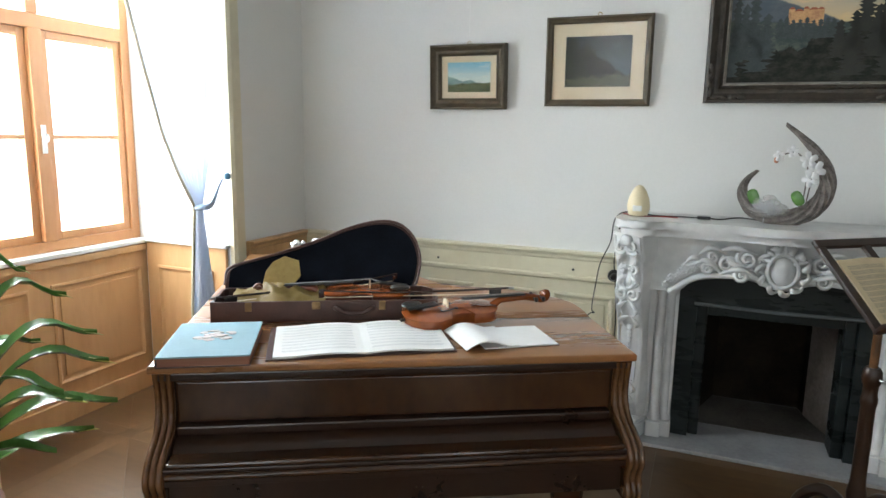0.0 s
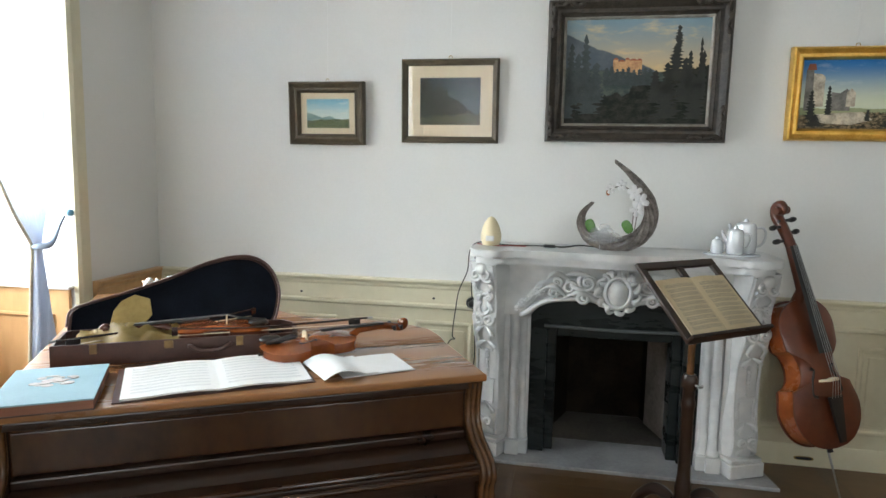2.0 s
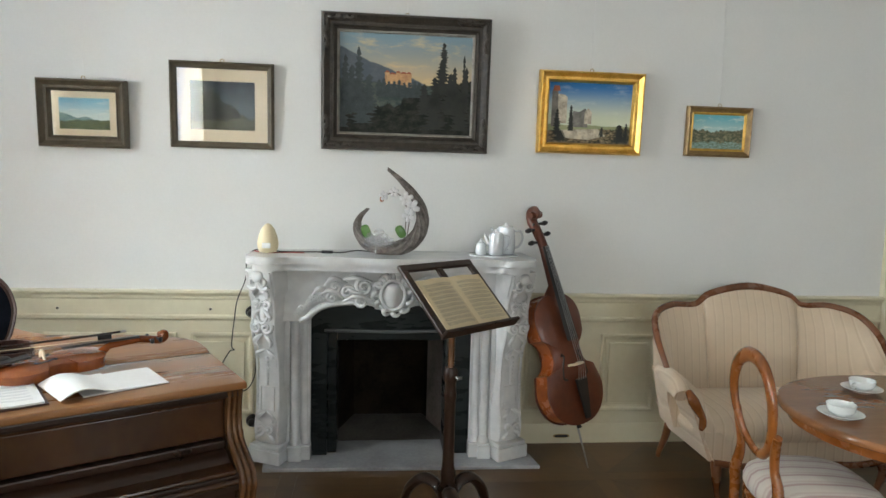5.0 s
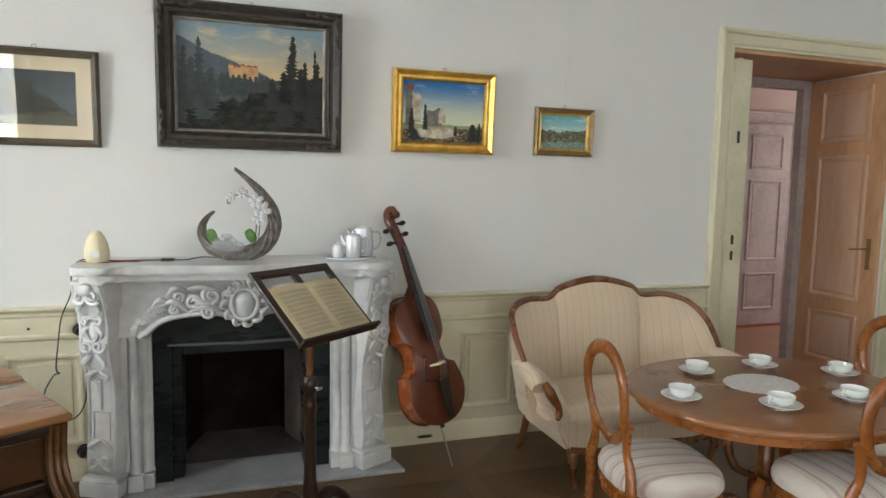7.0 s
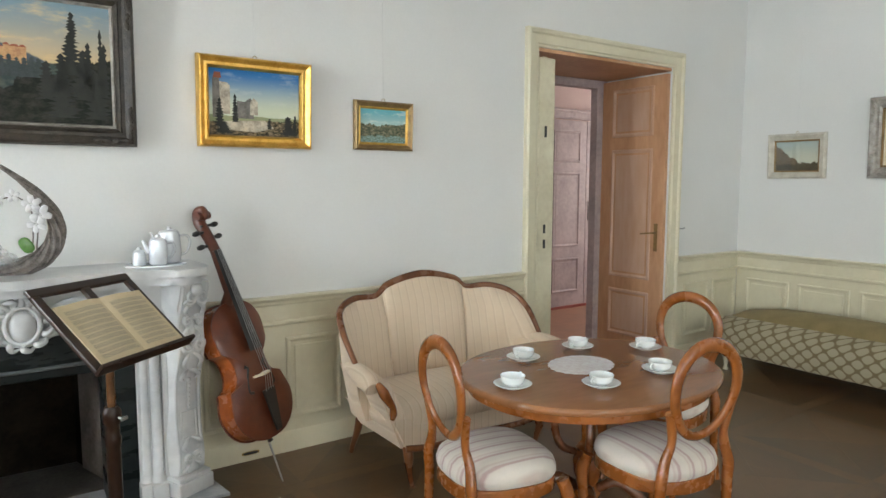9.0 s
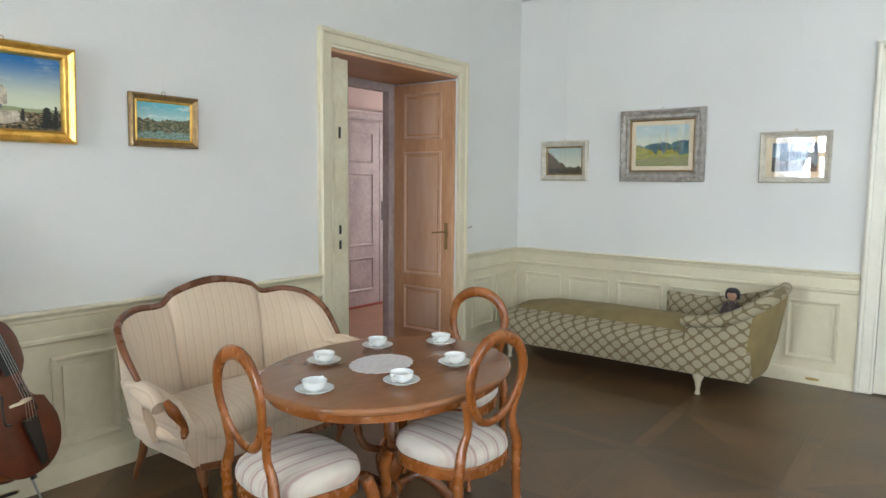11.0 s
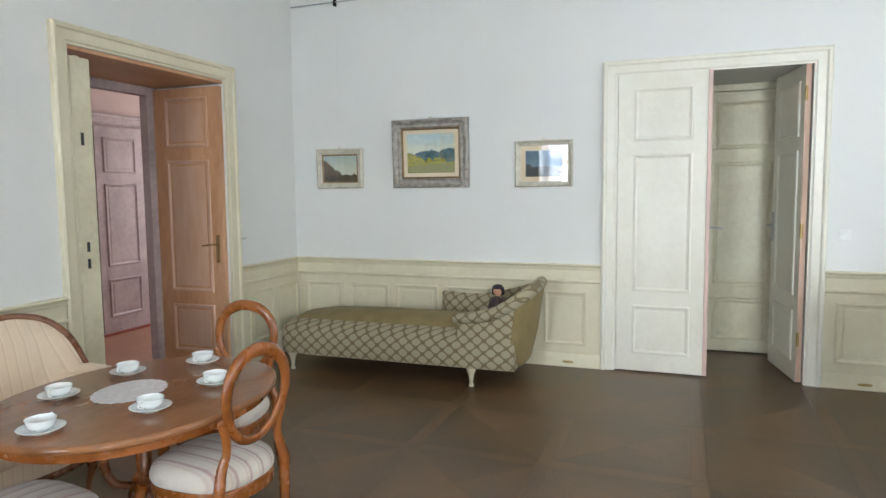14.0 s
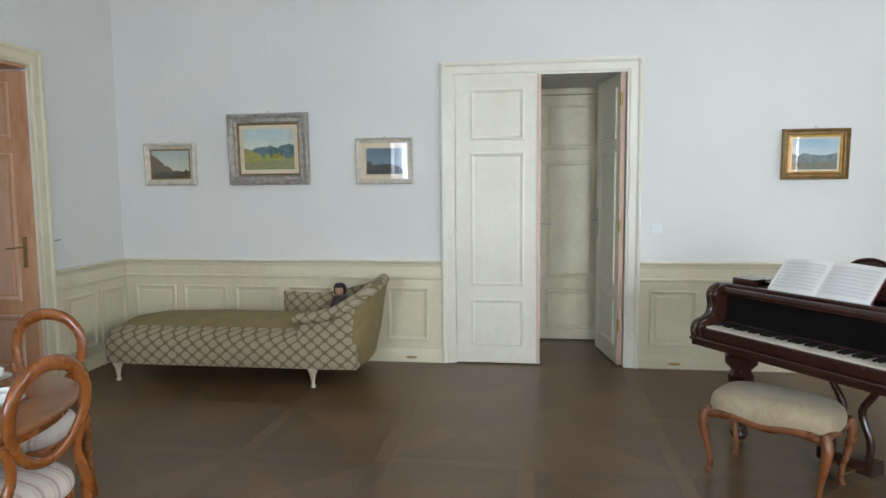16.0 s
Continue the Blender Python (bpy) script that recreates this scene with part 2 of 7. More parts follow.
brown_gilt = mat("burnished walnut moulding", (0.15, 0.068, 0.026), (0.055, 0.023, 0.009), 0.2, 6, 40, 0.04, coat=0.4)
rosewood = mat("dark rosewood", (0.044, 0.014, 0.009), (0.018, 0.006, 0.004), 0.22, 5, 30, 0.03, coat=0.4)
black_lacquer = mat("black felt and lacquer", (0.008, 0.007, 0.007), (0.004, 0.004, 0.004), 0.35, 5, 60, 0.03)
cherry = mat("honey cherry wood", (0.32, 0.102, 0.020), (0.18, 0.052, 0.011), 0.25, 5, 34, 0.04, coat=0.35)
cherry_top = mat("polished cherry tabletop", (0.275, 0.112, 0.042), (0.18, 0.068, 0.023), 0.24, 2.5, 26, 0.0, stretch=(0.4, 1.4, 1), coat=0.2, rvar=0.03)
sofa_wood = mat("dark cherry sofa frame", (0.19, 0.066, 0.022), (0.105, 0.034, 0.011), 0.26, 6, 34, 0.04, coat=0.4)
marble = mat("white grey marble", (0.70, 0.695, 0.68), (0.44, 0.445, 0.45), 0.30, 2.6, 18, 0.03, mix=0.6, coat=0.15)
hearth_stone = mat("grey hearth slab", (0.36, 0.365, 0.375), (0.22, 0.22, 0.225), 0.4, 5, 50, 0.08)
ash_floor = mat("ashy hearth floor", (0.13, 0.115, 0.10), (0.045, 0.038, 0.032), 0.8, 4, 50, 0.1)
slate = mat("dark green slate", (0.013, 0.017, 0.017), (0.004, 0.006, 0.006), 0.26, 7, 30, 0.04, stretch=(0.4, 1, 1.6))
soot = mat("sooty firebox", (0.022, 0.016, 0.011), (0.006, 0.005, 0.004), 0.95, 6, 40, 0.3)
brass = mat("aged brass", (0.45, 0.33, 0.13), (0.30, 0.21, 0.08), 0.35, 20, 90, 0.05, metal=1.0)
steel = mat("dull steel", (0.5, 0.5, 0.5), (0.35, 0.35, 0.35), 0.35, 20, 90, 0.05, metal=1.0)
gilt = mat("gilt frame", (0.80, 0.52, 0.14), (0.55, 0.31, 0.06), 0.3, 18, 90, 0.15, metal=0.75)
old_gilt = mat("dull old gilt", (0.30, 0.19, 0.075), (0.17, 0.10, 0.04), 0.4, 20, 90, 0.2, metal=0.4)
dark_frame = mat("dark olive brown frame", (0.105, 0.082, 0.050), (0.055, 0.040, 0.024), 0.45, 14, 80, 0.15)
black_frame = mat("carved blackened frame", (0.060, 0.048, 0.036), (0.022, 0.017, 0.013), 0.45, 26, 90, 0.5)
silver_frame = mat("worn silver frame", (0.42, 0.39, 0.35), (0.24, 0.21, 0.18), 0.42, 22, 90, 0.35, metal=0.3)
grey_gilt = mat("pale champagne frame", (0.60, 0.56, 0.47), (0.44, 0.40, 0.32), 0.4, 20, 90, 0.12, metal=0.12)
mount_card = mat("cream mount card", (0.80, 0.68, 0.49), (0.76, 0.64, 0.46), 0.8, 8, 90, 0.02)
pane_glass = glassy("picture glass")
window_glass = glassy("window glass")
paper = mat("white paper", (0.86, 0.855, 0.84), (0.80, 0.79, 0.76), 0.85, 6, 60, 0.03)
old_paper = mat("yellowed paper", (0.66, 0.55, 0.36), (0.56, 0.45, 0.28), 0.85, 6, 60, 0.03)
ink = plain("grey print", (0.30, 0.27, 0.22), 0.8)
ink_light = plain("pale grey print", (0.55, 0.55, 0.56), 0.8)
blue_cloth = mat("blue book cloth", (0.27, 0.42, 0.48), (0.22, 0.35, 0.41), 0.75, 8, 120, 0.06)
leather = mat("brown case leatherette", (0.085, 0.035, 0.024), (0.045, 0.018, 0.013), 0.4, 10, 120, 0.1)
velvet = mat("black blue velvet", (0.010, 0.012, 0.018), (0.006, 0.007, 0.010), 1.0, 12, 120, 0.05)
gold_cloth = mat("mustard silk cloth", (0.42, 0.30, 0.10), (0.28, 0.19, 0.05), 0.5, 10, 60, 0.15)
violin_varnish = mat("orange violin varnish", (0.30, 0.078, 0.015), (0.17, 0.036, 0.008), 0.2, 9, 40, 0.02, coat=0.5)
cello_varnish = mat("red brown cello varnish", (0.145, 0.034, 0.011), (0.058, 0.012, 0.005), 0.30, 5, 30, 0.02, coat=0.3, mix=0.65)
cello_rib = mat("amber cello rib varnish", (0.34, 0.085, 0.016), (0.20, 0.045, 0.010), 0.25, 7, 30, 0.02, coat=0.5)
ebony = mat("ebony", (0.016, 0.014, 0.013), (0.009, 0.008, 0.008), 0.3, 12, 60, 0.02)
bone = mat("pale maple bridge", (0.70, 0.60, 0.42), (0.62, 0.50, 0.34), 0.5, 20, 80, 0.02)
china = mat("white china", (0.80, 0.82, 0.80), (0.76, 0.78, 0.76), 0.15, 5, 50, 0.0, coat=0.5)
ivory = mat("ivory keys", (0.74, 0.70, 0.60), (0.66, 0.61, 0.50), 0.35, 9, 60, 0.02)
egg_white = mat("cream plastic egg", (0.78, 0.68, 0.46), (0.74, 0.63, 0.41), 0.45, 6, 60, 0.02)
cable_black = plain("black cable", (0.02, 0.02, 0.02), 0.6)
red_cable = plain("red brown cable", (0.30, 0.05, 0.04), 0.6)
white_plastic = mat("white plastic", (0.78, 0.78, 0.76), None, 0.45, 9, 60, 0.0)
twig = mat("grey twisted vine", (0.23, 0.20, 0.18), (0.09, 0.075, 0.065), 0.85, 30, 120, 0.6)
petal = mat("white petals", (0.82, 0.81, 0.80), (0.74, 0.73, 0.74), 0.6, 20, 60, 0.05)
leaf_green = mat("green leaf", (0.105, 0.235, 0.050), (0.045, 0.120, 0.024), 0.22, 6, 50, 0.1, coat=0.35)
leaf_yellow = mat("yellow green leaf edge", (0.42, 0.40, 0.05), (0.20, 0.26, 0.03), 0.35, 8, 50, 0.1)
terracotta = mat("brown clay pot", (0.24, 0.10, 0.06), (0.17, 0.07, 0.04), 0.6, 8, 60, 0.1)
silver_china = mat("pearly lustre ware", (0.72, 0.74, 0.76), (0.60, 0.62, 0.64), 0.15, 6, 40, 0.0, metal=0.25, coat=0.4)
doily_lace = mat("white printed doily", (0.72, 0.70, 0.69), (0.58, 0.50, 0.50), 0.85, 40, 120, 0.1)
curtain_cloth = sheer("sheer white curtain", (0.60, 0.65, 0.74))
curtain_trim = mat("braided curtain edge", (0.55, 0.50, 0.38), (0.40, 0.35, 0.25), 0.8, 60, 150, 0.3)
chaise_cloth = lattice("olive lattice cloth", (0.36, 0.315, 0.215), (0.185, 0.142, 0.078), (0.31, 0.262, 0.165), 0.114, 0.096)
chaise_plain = mat("olive plush cloth", (0.27, 0.205, 0.095), (0.215, 0.162, 0.074), 0.9, 8, 120, 0.1, sheen=0.05)
sofa_cloth = stripes("cream striped sofa cloth", (0.9, 0.9, 0.9), [(0, (0.67, 0.53, 0.385)), (0.3, (0.67, 0.53, 0.385)), (0.38, (0.585, 0.445, 0.315)), (0.48, (0.63, 0.49, 0.35)), (0.56, (0.73, 0.60, 0.455)), (0.64, (0.67, 0.53, 0.385))], 0, 0.052)
seat_cloth = stripes("white and mauve striped cloth", (0.95, 0.95, 0.95), [(0, (0.64, 0.58, 0.51)), (0.28, (0.63, 0.565, 0.495)), (0.37, (0.44, 0.31, 0.28)), (0.47, (0.47, 0.345, 0.31)), (0.56, (0.63, 0.565, 0.50)), (0.72, (0.56, 0.46, 0.40)), (0.82, (0.65, 0.59, 0.51))], 1, 0.066)
stool_cloth = mat("worn beige plush", (0.41, 0.335, 0.22), (0.27, 0.205, 0.125), 0.9, 5, 60, 0.1, sheen=0.2)
skin_toy = plain("painted doll face", (0.55, 0.30, 0.20), 0.6)
doll_hair = plain("dark doll hair", (0.03, 0.025, 0.03), 0.8)
# duller surfaces
for m, v in ((velvet, 0.05), (soot, 0.05), (black_lacquer, 0.15), (slate, 0.22), (dark_and_shaded_walnut, 0.35), (walnut, 0.4), (chaise_cloth, 0.15), (chaise_plain, 0.15)):
    m.node_tree.nodes["Principled BSDF"].inputs["Specular IOR Level"].default_value = v

# ---- building helpers ----
def part(name, bm, material, parent=None, label="", smooth=None):
    me = bpy.data.meshes.new(name)
    bmesh.ops.recalc_face_normals(bm, faces=bm.faces)
    bm.to_mesh(me)
    bm.free()
    me.materials.append(material)
    if smooth is not None:
        me.polygons.foreach_set("use_smooth", [True] * len(me.polygons))
        me.set_sharp_from_angle(angle=radians(smooth))
    ob = new(name, me)
    if parent:
        ob.parent = parent
    if label:
        ob["label"] = label
    return ob


def thing(name, m, label, category, group=""):
    ob = new(name)
    ob.empty_display_size = 0.1
    ob.matrix_world = m
    return tagged(ob, label, category, group)


def add_box(bm, x0, x1, y0, y1, z0, z1, bevel=0.0, m=None):
    g = bmesh.ops.create_cube(bm, size=1.0)
    vs = g["verts"]
    bmesh.ops.scale(bm, vec=(abs(x1 - x0), abs(y1 - y0), abs(z1 - z0)), verts=vs)
    bmesh.ops.translate(bm, vec=((x0 + x1) / 2, (y0 + y1) / 2, (z0 + z1) / 2), verts=vs)
    if bevel:
        es = list({e for v in vs for e in v.link_edges})
        r = bmesh.ops.bevel(bm, geom=es, offset=bevel, segments=2, affect="EDGES", profile=0.6)
        vs = list({v for f in r["faces"] for v in f.verts} | {v for v in vs if v.is_valid})
    if m:
        bmesh.ops.transform(bm, matrix=m, verts=[v for v in vs if v.is_valid])
    return vs


def box(x0, x1, y0, y1, z0, z1, bevel=0.0, m=None):
    bm = bmesh.new()
    add_box(bm, x0, x1, y0, y1, z0, z1, bevel, m)
    return bm


def loft(rings, closed=True, caps=True, bm=None):
    """A skin over rings of equally many points."""
    bm = bm or bmesh.new()
    vs = [[bm.verts.new(p) for p in ring] for ring in rings]
    n = len(vs[0])
    for a, b in zip(vs, vs[1:]):
        for i in range(n if closed else n - 1):
            j = (i + 1) % n
            try:
                bm.faces.new((a[i], a[j], b[j], b[i]))
            except ValueError:
                pass
    if caps and closed:
        for ring in (vs[0], vs[-1]):
            try:
                bm.faces.new(ring)
            except ValueError:
                pass
    return bm


def lathe(profile, n=20, bm=None, m=None):
    """A turned body: (radius, height) from the foot up."""
    rings = [[(max(r, 1e-4) * math.cos(2 * math.pi * i / n), max(r, 1e-4) * math.sin(2 * math.pi * i / n), z) for i in range(n)] for r, z in profile]
    if m:
        rings = [[m @ Vector(p) for p in ring] for ring in rings]
    return loft(rings, bm=bm)


def curve_points(pts, steps=6, closed=False):
    """A smooth line through the points (Catmull-Rom)."""
    pts = [Vector(p) for p in pts]
    n, out = len(pts), []
    for i in range(n if closed else n - 1):
        a = pts[(i - 1) % n] if closed or i > 0 else pts[0] * 2 - pts[1]
        b, c = pts[i], pts[(i + 1) % n]
        d = pts[(i + 2) % n] if closed or i + 2 < n else pts[-1] * 2 - pts[-2]
        for k in range(steps):
            t = k / steps
            out.append(0.5 * (2 * b + (c - a) * t + (2 * a - 5 * b + 4 * c - d) * t * t + (3 * b - a - 3 * c + d) * t ** 3))
    if not closed:
        out.append(pts[-1])
    return out


def tube(pts, radius, n=8, flat=1.0, closed=False, bm=None, up=(0, 0, 1)):
    """A rod along a line; radius: a number, or one for each point; flat: depth over width."""
    pts = [Vector(p) for p in pts]
    rad = radius if isinstance(radius, (list, tuple)) else [radius] * len(pts)
    if len(rad) != len(pts):
        rad = [float(np.interp(i / (len(pts) - 1), np.linspace(0, 1, len(rad)), rad)) for i in range(len(pts))]
    rings = []
    last = Vector(up)
    for i, p in enumerate(pts):
        a = pts[(i - 1) % len(pts)] if closed or i else p
        b = pts[(i + 1) % len(pts)] if closed or i + 1 < len(pts) else p
        t = (b - a).normalized()
        s = t.cross(last)
        if s.length < 0.05:
            s = t.cross(Vector((0.3, 1, 0.1)))
        s.normalize()
        u = s.cross(t).normalized()
        last = u
        rings.append([p + (s * math.cos(2 * math.pi * k / n) + u * flat * math.sin(2 * math.pi * k / n)) * rad[i] for k in range(n)])
    if closed:
        rings.append(rings[0])
    return loft(rings, caps=not closed, bm=bm)


def prism(outline, z0, z1, bevel=0.0, axis="z", m=None, bm=None):
    """A flat shape with thickness; outline in the two axes other than axis."""
    bm = bm or bmesh.new()

    def place(a, b, h):
        return {"z": (a, b, h), "y": (a, h, b), "x": (h, a, b)}[axis]

    lo = [bm.verts.new(place(a, b, z0)) for a, b in outline]
    hi = [bm.verts.new(place(a, b, z1)) for a, b in outline]
    n = len(lo)
    bm.faces.new(lo)
    bm.faces.new(hi)
    for i in range(n):
        bm.faces.new((lo[i], lo[(i + 1) % n], hi[(i + 1) % n], hi[i]))
    if bevel:
        es = [e for e in bm.edges if abs(e.verts[0].co["xyz".index(axis)] - e.verts[1].co["xyz".index(axis)]) < 1e-6]
        bmesh.ops.bevel(bm, geom=es, offset=bevel, segments=3, affect="EDGES", profile=0.5)
    if m:
        bmesh.ops.transform(bm, matrix=m, verts=bm.verts)
    return bm


def moulding(path, profile, closed=False, bm=None):
    """A moulding swept along a flat path in x and y: profile (out, z), out to the right of the path."""
    pts = [Vector((x, y, 0)) for x, y in path]
    rings = []
    n = len(pts)
    for i, p in enumerate(pts):
        ds = []
        if i > 0 or closed:
            ds.append((p - pts[(i - 1) % n]).normalized())
        if i + 1 < n or closed:
            ds.append((pts[(i + 1) % n] - p).normalized())
        ns = [Vector((d.y, -d.x, 0)) for d in ds]
        k = sum(ns, Vector()).normalized()
        k /= max(k.dot(ns[0]), 0.3)
        rings.append([p + k * o + Vector((0, 0, z)) for o, z in profile])
    if closed:
        rings.append(rings[0])
    return loft(rings, caps=not closed, bm=bm)


def frame_ring(w, h, profile, bm=None):
    """A mitred frame in x and z round the origin: profile (inset from the outer edge, depth towards -y)."""
    rings = []
    for sx, sz in ((-1, -1), (1, -1), (1, 1), (-1, 1), (-1, -1)):
        rings.append([(sx * (w / 2 - o), -d, sz * (h / 2 - o)) for o, d in profile])
    return loft(rings, caps=False, bm=bm)


def ellipse(a, b, n=40, power=2.0):
    out = []
    for i in range(n):
        c, s = math.cos(2 * math.pi * i / n), math.sin(2 * math.pi * i / n)
        out.append((a * math.copysign(abs(c) ** (2 / power), c), b * math.copysign(abs(s) ** (2 / power), s)))
    return out


def blob(rx, ry, rz, power=2.0, n=20, m=None, bm=None, rows=10):
    """A cushion-like body: a superellipse in plan, domed above and below."""
    rings = []
    for k in range(rows + 1):
        a = -math.pi / 2 + math.pi * k / rows
        c, s = max(math.cos(a), 0.002) ** 0.7, math.sin(a)
        rings.append([(x * c, y * c, rz * math.copysign(abs(s) ** 0.8, s)) for x, y in ellipse(rx, ry, n, power)])
    if m:
        rings = [[m @ Vector(p) for p in r] for r in rings]
    return loft(rings, bm=bm)


def wall_mesh(axis, at, thick, lo, hi, z0, z1, holes):
    """A wall across x or y with openings (from, to, bottom, top) cut through."""
    bm = bmesh.new()
    cuts = sorted({lo, hi, *[v for h in holes for v in h[:2]]})
    for a, b in zip(cuts, cuts[1:]):
        zs = [(z0, z1)]
        for h in holes:
            if h[0] <= a + 1e-6 and h[1] >= b - 1e-6:
                zs = [(p, q) for s, e in zs for p, q in ((s, min(e, h[2])), (max(s, h[3]), e)) if q - p > 1e-4]
        for s, e in zs:
            if axis == "x":
                add_box(bm, at, at + thick, a, b, s, e)
            else:
                add_box(bm, a, b, at, at + thick, s, e)
    bmesh.ops.remove_doubles(bm, verts=bm.verts, dist=1e-5)
    return bm


def setting(name, bm, material, label, smooth=None, parent=None):
    return tagged(part(name, bm, material, parent, smooth=smooth), label, name.split("_")[0], kind="structure")

# ---- the room ----
X0, X1, Y0, Y1, TOP = -1.70, 6.76, -4.25, 3.35, 3.75
D1A, D1B, D2A, D2B, DH = 4.212, 5.712, -1.205, 0.223, 2.485
setting("floor_slab", box(X0 - 1.2, X1 + 1.6, Y0 - 0.7, 7.2, -0.2, -0.012), joint, "dark underfloor in the joints of the parquet")
setting("wall_north", wall_mesh("y", Y1, 0.72, X0 - 0.9, X1 + 1.3, 0, TOP, [(D1A, D1B, 0, DH), (0.72, 1.44, 0, 0.80)]), wall_paint, "white plastered wall with a fireplace and a doorway")
setting("wall_east", wall_mesh("x", X1, 1.0, Y0, Y1, 0, TOP, [(D2A, D2B, 0, DH)]), wall_paint, "white plastered wall with a cream double door")
setting("wall_west", wall_mesh("x", X0 - 0.72, 0.72, Y0, Y1, 0, TOP, [(1.25, 2.62, 0, 2.95), (-3.35, -1.95, 0, 2.95)]), wall_paint, "white plastered wall with deep window niches")
# the south openings are assumed, to let fill light in
setting("wall_south", wall_mesh("y", Y0 - 0.5, 0.5, X0 - 0.9, X1 + 1.3, 0, TOP, [(1.05, 2.15, 0.9, 2.85), (4.05, 5.15, 0.9, 2.85)]), wall_paint, "white plastered wall with two assumed windows")
setting("ceiling", box(X0 - 0.9, X1 + 1.3, Y0 - 0.5, Y1 + 0.72, TOP, TOP + 0.2), ceiling_paint, "white plastered ceiling")

# the lobby behind the north door and the passage behind the east door
setting("wall_lobby_north", box(3.2, 9.0, 5.6, 5.8, 0, 3.2), rose_plaster, "rose plastered lobby wall")
setting("wall_lobby_east", box(8.8, 9.0, 4.07, 5.6, 0, 3.2), rose_plaster, "rose plastered lobby side wall")
setting("wall_lobby_west", box(3.2, 3.4, 4.07, 5.6, 0, 3.2), rose_plaster, "rose plastered lobby side wall")
setting("ceiling_lobby", box(3.2, 9.0, 4.07, 5.8, 3.2, 3.3), ceiling_paint, "white lobby ceiling")
setting("floor_lobby", box(3.2, 9.0, 3.36, 5.6, -0.02, 0.0), mat("red brown lobby boards", (0.36, 0.19, 0.12), (0.26, 0.13, 0.08), 0.45, 5, 30, 0.05), "red brown lobby floor")
setting("wall_passage", box(7.765, 7.85, -1.6, 0.6, 0, 2.9), old_cream, "old cream wall behind the passage")

CAP = [(0, 0.905), (0.052, 0.905), (0.056, 0.896), (0.05, 0.886), (0.036, 0.876), (0.034, 0.862), (0.026, 0.852), (0.026, 0.77), (0.038, 0.762), (0.038, 0.748), (0.026, 0.738), (0.020, 0.738), (0, 0.738)]
BASE = [(0, 0.0), (0.030, 0.0), (0.030, 0.10), (0.022, 0.116), (0.018, 0.116), (0, 0.116)]


def panel_run(name, path, panels, material, label):
    """Wainscot along one straight wall: backing boards, cap and base mouldings and a framed field for each panel, all one built-in run."""
    (xa, ya), (xb, yb) = path
    d = Vector((xb - xa, yb - ya, 0))
    length = d.length
    ang = math.atan2(d.y, d.x)
    root = new(name)
    root.matrix_world = pose(xa, ya, 0, 0, 0, math.degrees(ang))
    tagged(root, label, "wainscot", kind="structure")
    part("backing", box(0, length, -0.018, -0.001, 0.0, 0.84), material, root)
    part("dado_rail", moulding([(0, 0), (length, 0)], CAP), material, root, smooth=30)
    part("baseboard", moulding([(0, 0), (length, 0)], BASE), material, root, smooth=30)
    for a, b in panels:
        w, h = b - a, 0.47
        bm = frame_ring(w, h, [(0, 0), (0, 0.012), (0.008, 0.016), (0.018, 0.014), (0.026, 0.004), (0.034, 0.002), (0.034, 0)])
        bmesh.ops.translate(bm, vec=((a + b) / 2, -0.018, 0.43), verts=bm.verts)
        part("panel_moulding", bm, material, root)
        bm = box(a + 0.05, b - 0.05, -0.026, -0.017, 0.245, 0.615, 0.006)
        part("panel", bm, material, root)
    return root


panel_run("wainscot_north_left", ((X0 + 0.02, Y1), (0.36, Y1)), [(0.10, 0.42), (0.48, 0.80), (0.86, 1.16), (1.24, 1.56), (1.64, 1.98)], cream, "cream painted panelled wainscot on the wall beside the fireplace")
panel_run("wainscot_north_middle", ((1.76, Y1), (D1A - 0.125, Y1)), [(0.08, 0.42), (0.56, 0.90), (1.02, 1.40), (1.50, 1.90)], cream, "cream painted panelled wainscot behind the sofa")
panel_run("wainscot_north_right", ((D1B + 0.125, Y1), (X1 - 0.02, Y1)), [(0.10, 0.46), (0.52, 0.88)], cream, "cream painted panelled wainscot in the corner by the door")
panel_run("wainscot_east_left", ((X1, Y1 - 0.02), (X1, D2B + 0.125)), [(0.10, 0.50), (0.58, 1.00), (1.08, 1.50), (1.58, 2.00), (2.08, 2.42), (2.50, 2.86)], cream, "cream painted panelled wainscot behind the chaise longue")
panel_run("wainscot_east_right", ((X1, D2A - 0.125), (X1, Y0)), [(0.08, 0.46), (0.56, 0.96), (1.06, 1.46), (1.56, 1.96), (2.06, 2.46)], cream, "cream painted panelled wainscot behind the grand piano")
panel_run("wainscot_west_corner", ((X0, 2.75), (X0, Y1 - 0.02)), [(0.08, 0.52)], pine, "bare pine panelled wainscot in the window corner")
panel_run("wainscot_west_middle", ((X0, -1.82), (X0, 1.12)), [(0.1, 0.7), (0.8, 1.4), (1.5, 2.1), (2.2, 2.84)], pine, "bare pine panelled wainscot between the windows")
panel_run("wainscot_south", ((X1 - 0.02, Y0), (X0 + 0.02, Y0)), [(0.2 + 0.8 * k, 0.9 + 0.8 * k) for k in range(9)], cream, "cream painted panelled wainscot")


def slot(x, y, turn):
    ob = thing("vent_slot", pose(x, y, 0.045, 0, 0, turn), "small dark oval vent slot in the baseboard", "vent", "vents in the baseboards")
    part("slot_rim", prism(ellipse(0.05, 0.011, 16, 3), 0.0, 0.003, axis="y"), brass, ob)
    part("slot_hole", prism(ellipse(0.042, 0.007, 16, 3), -0.0025, 0.0, axis="y"), cable_black, ob)


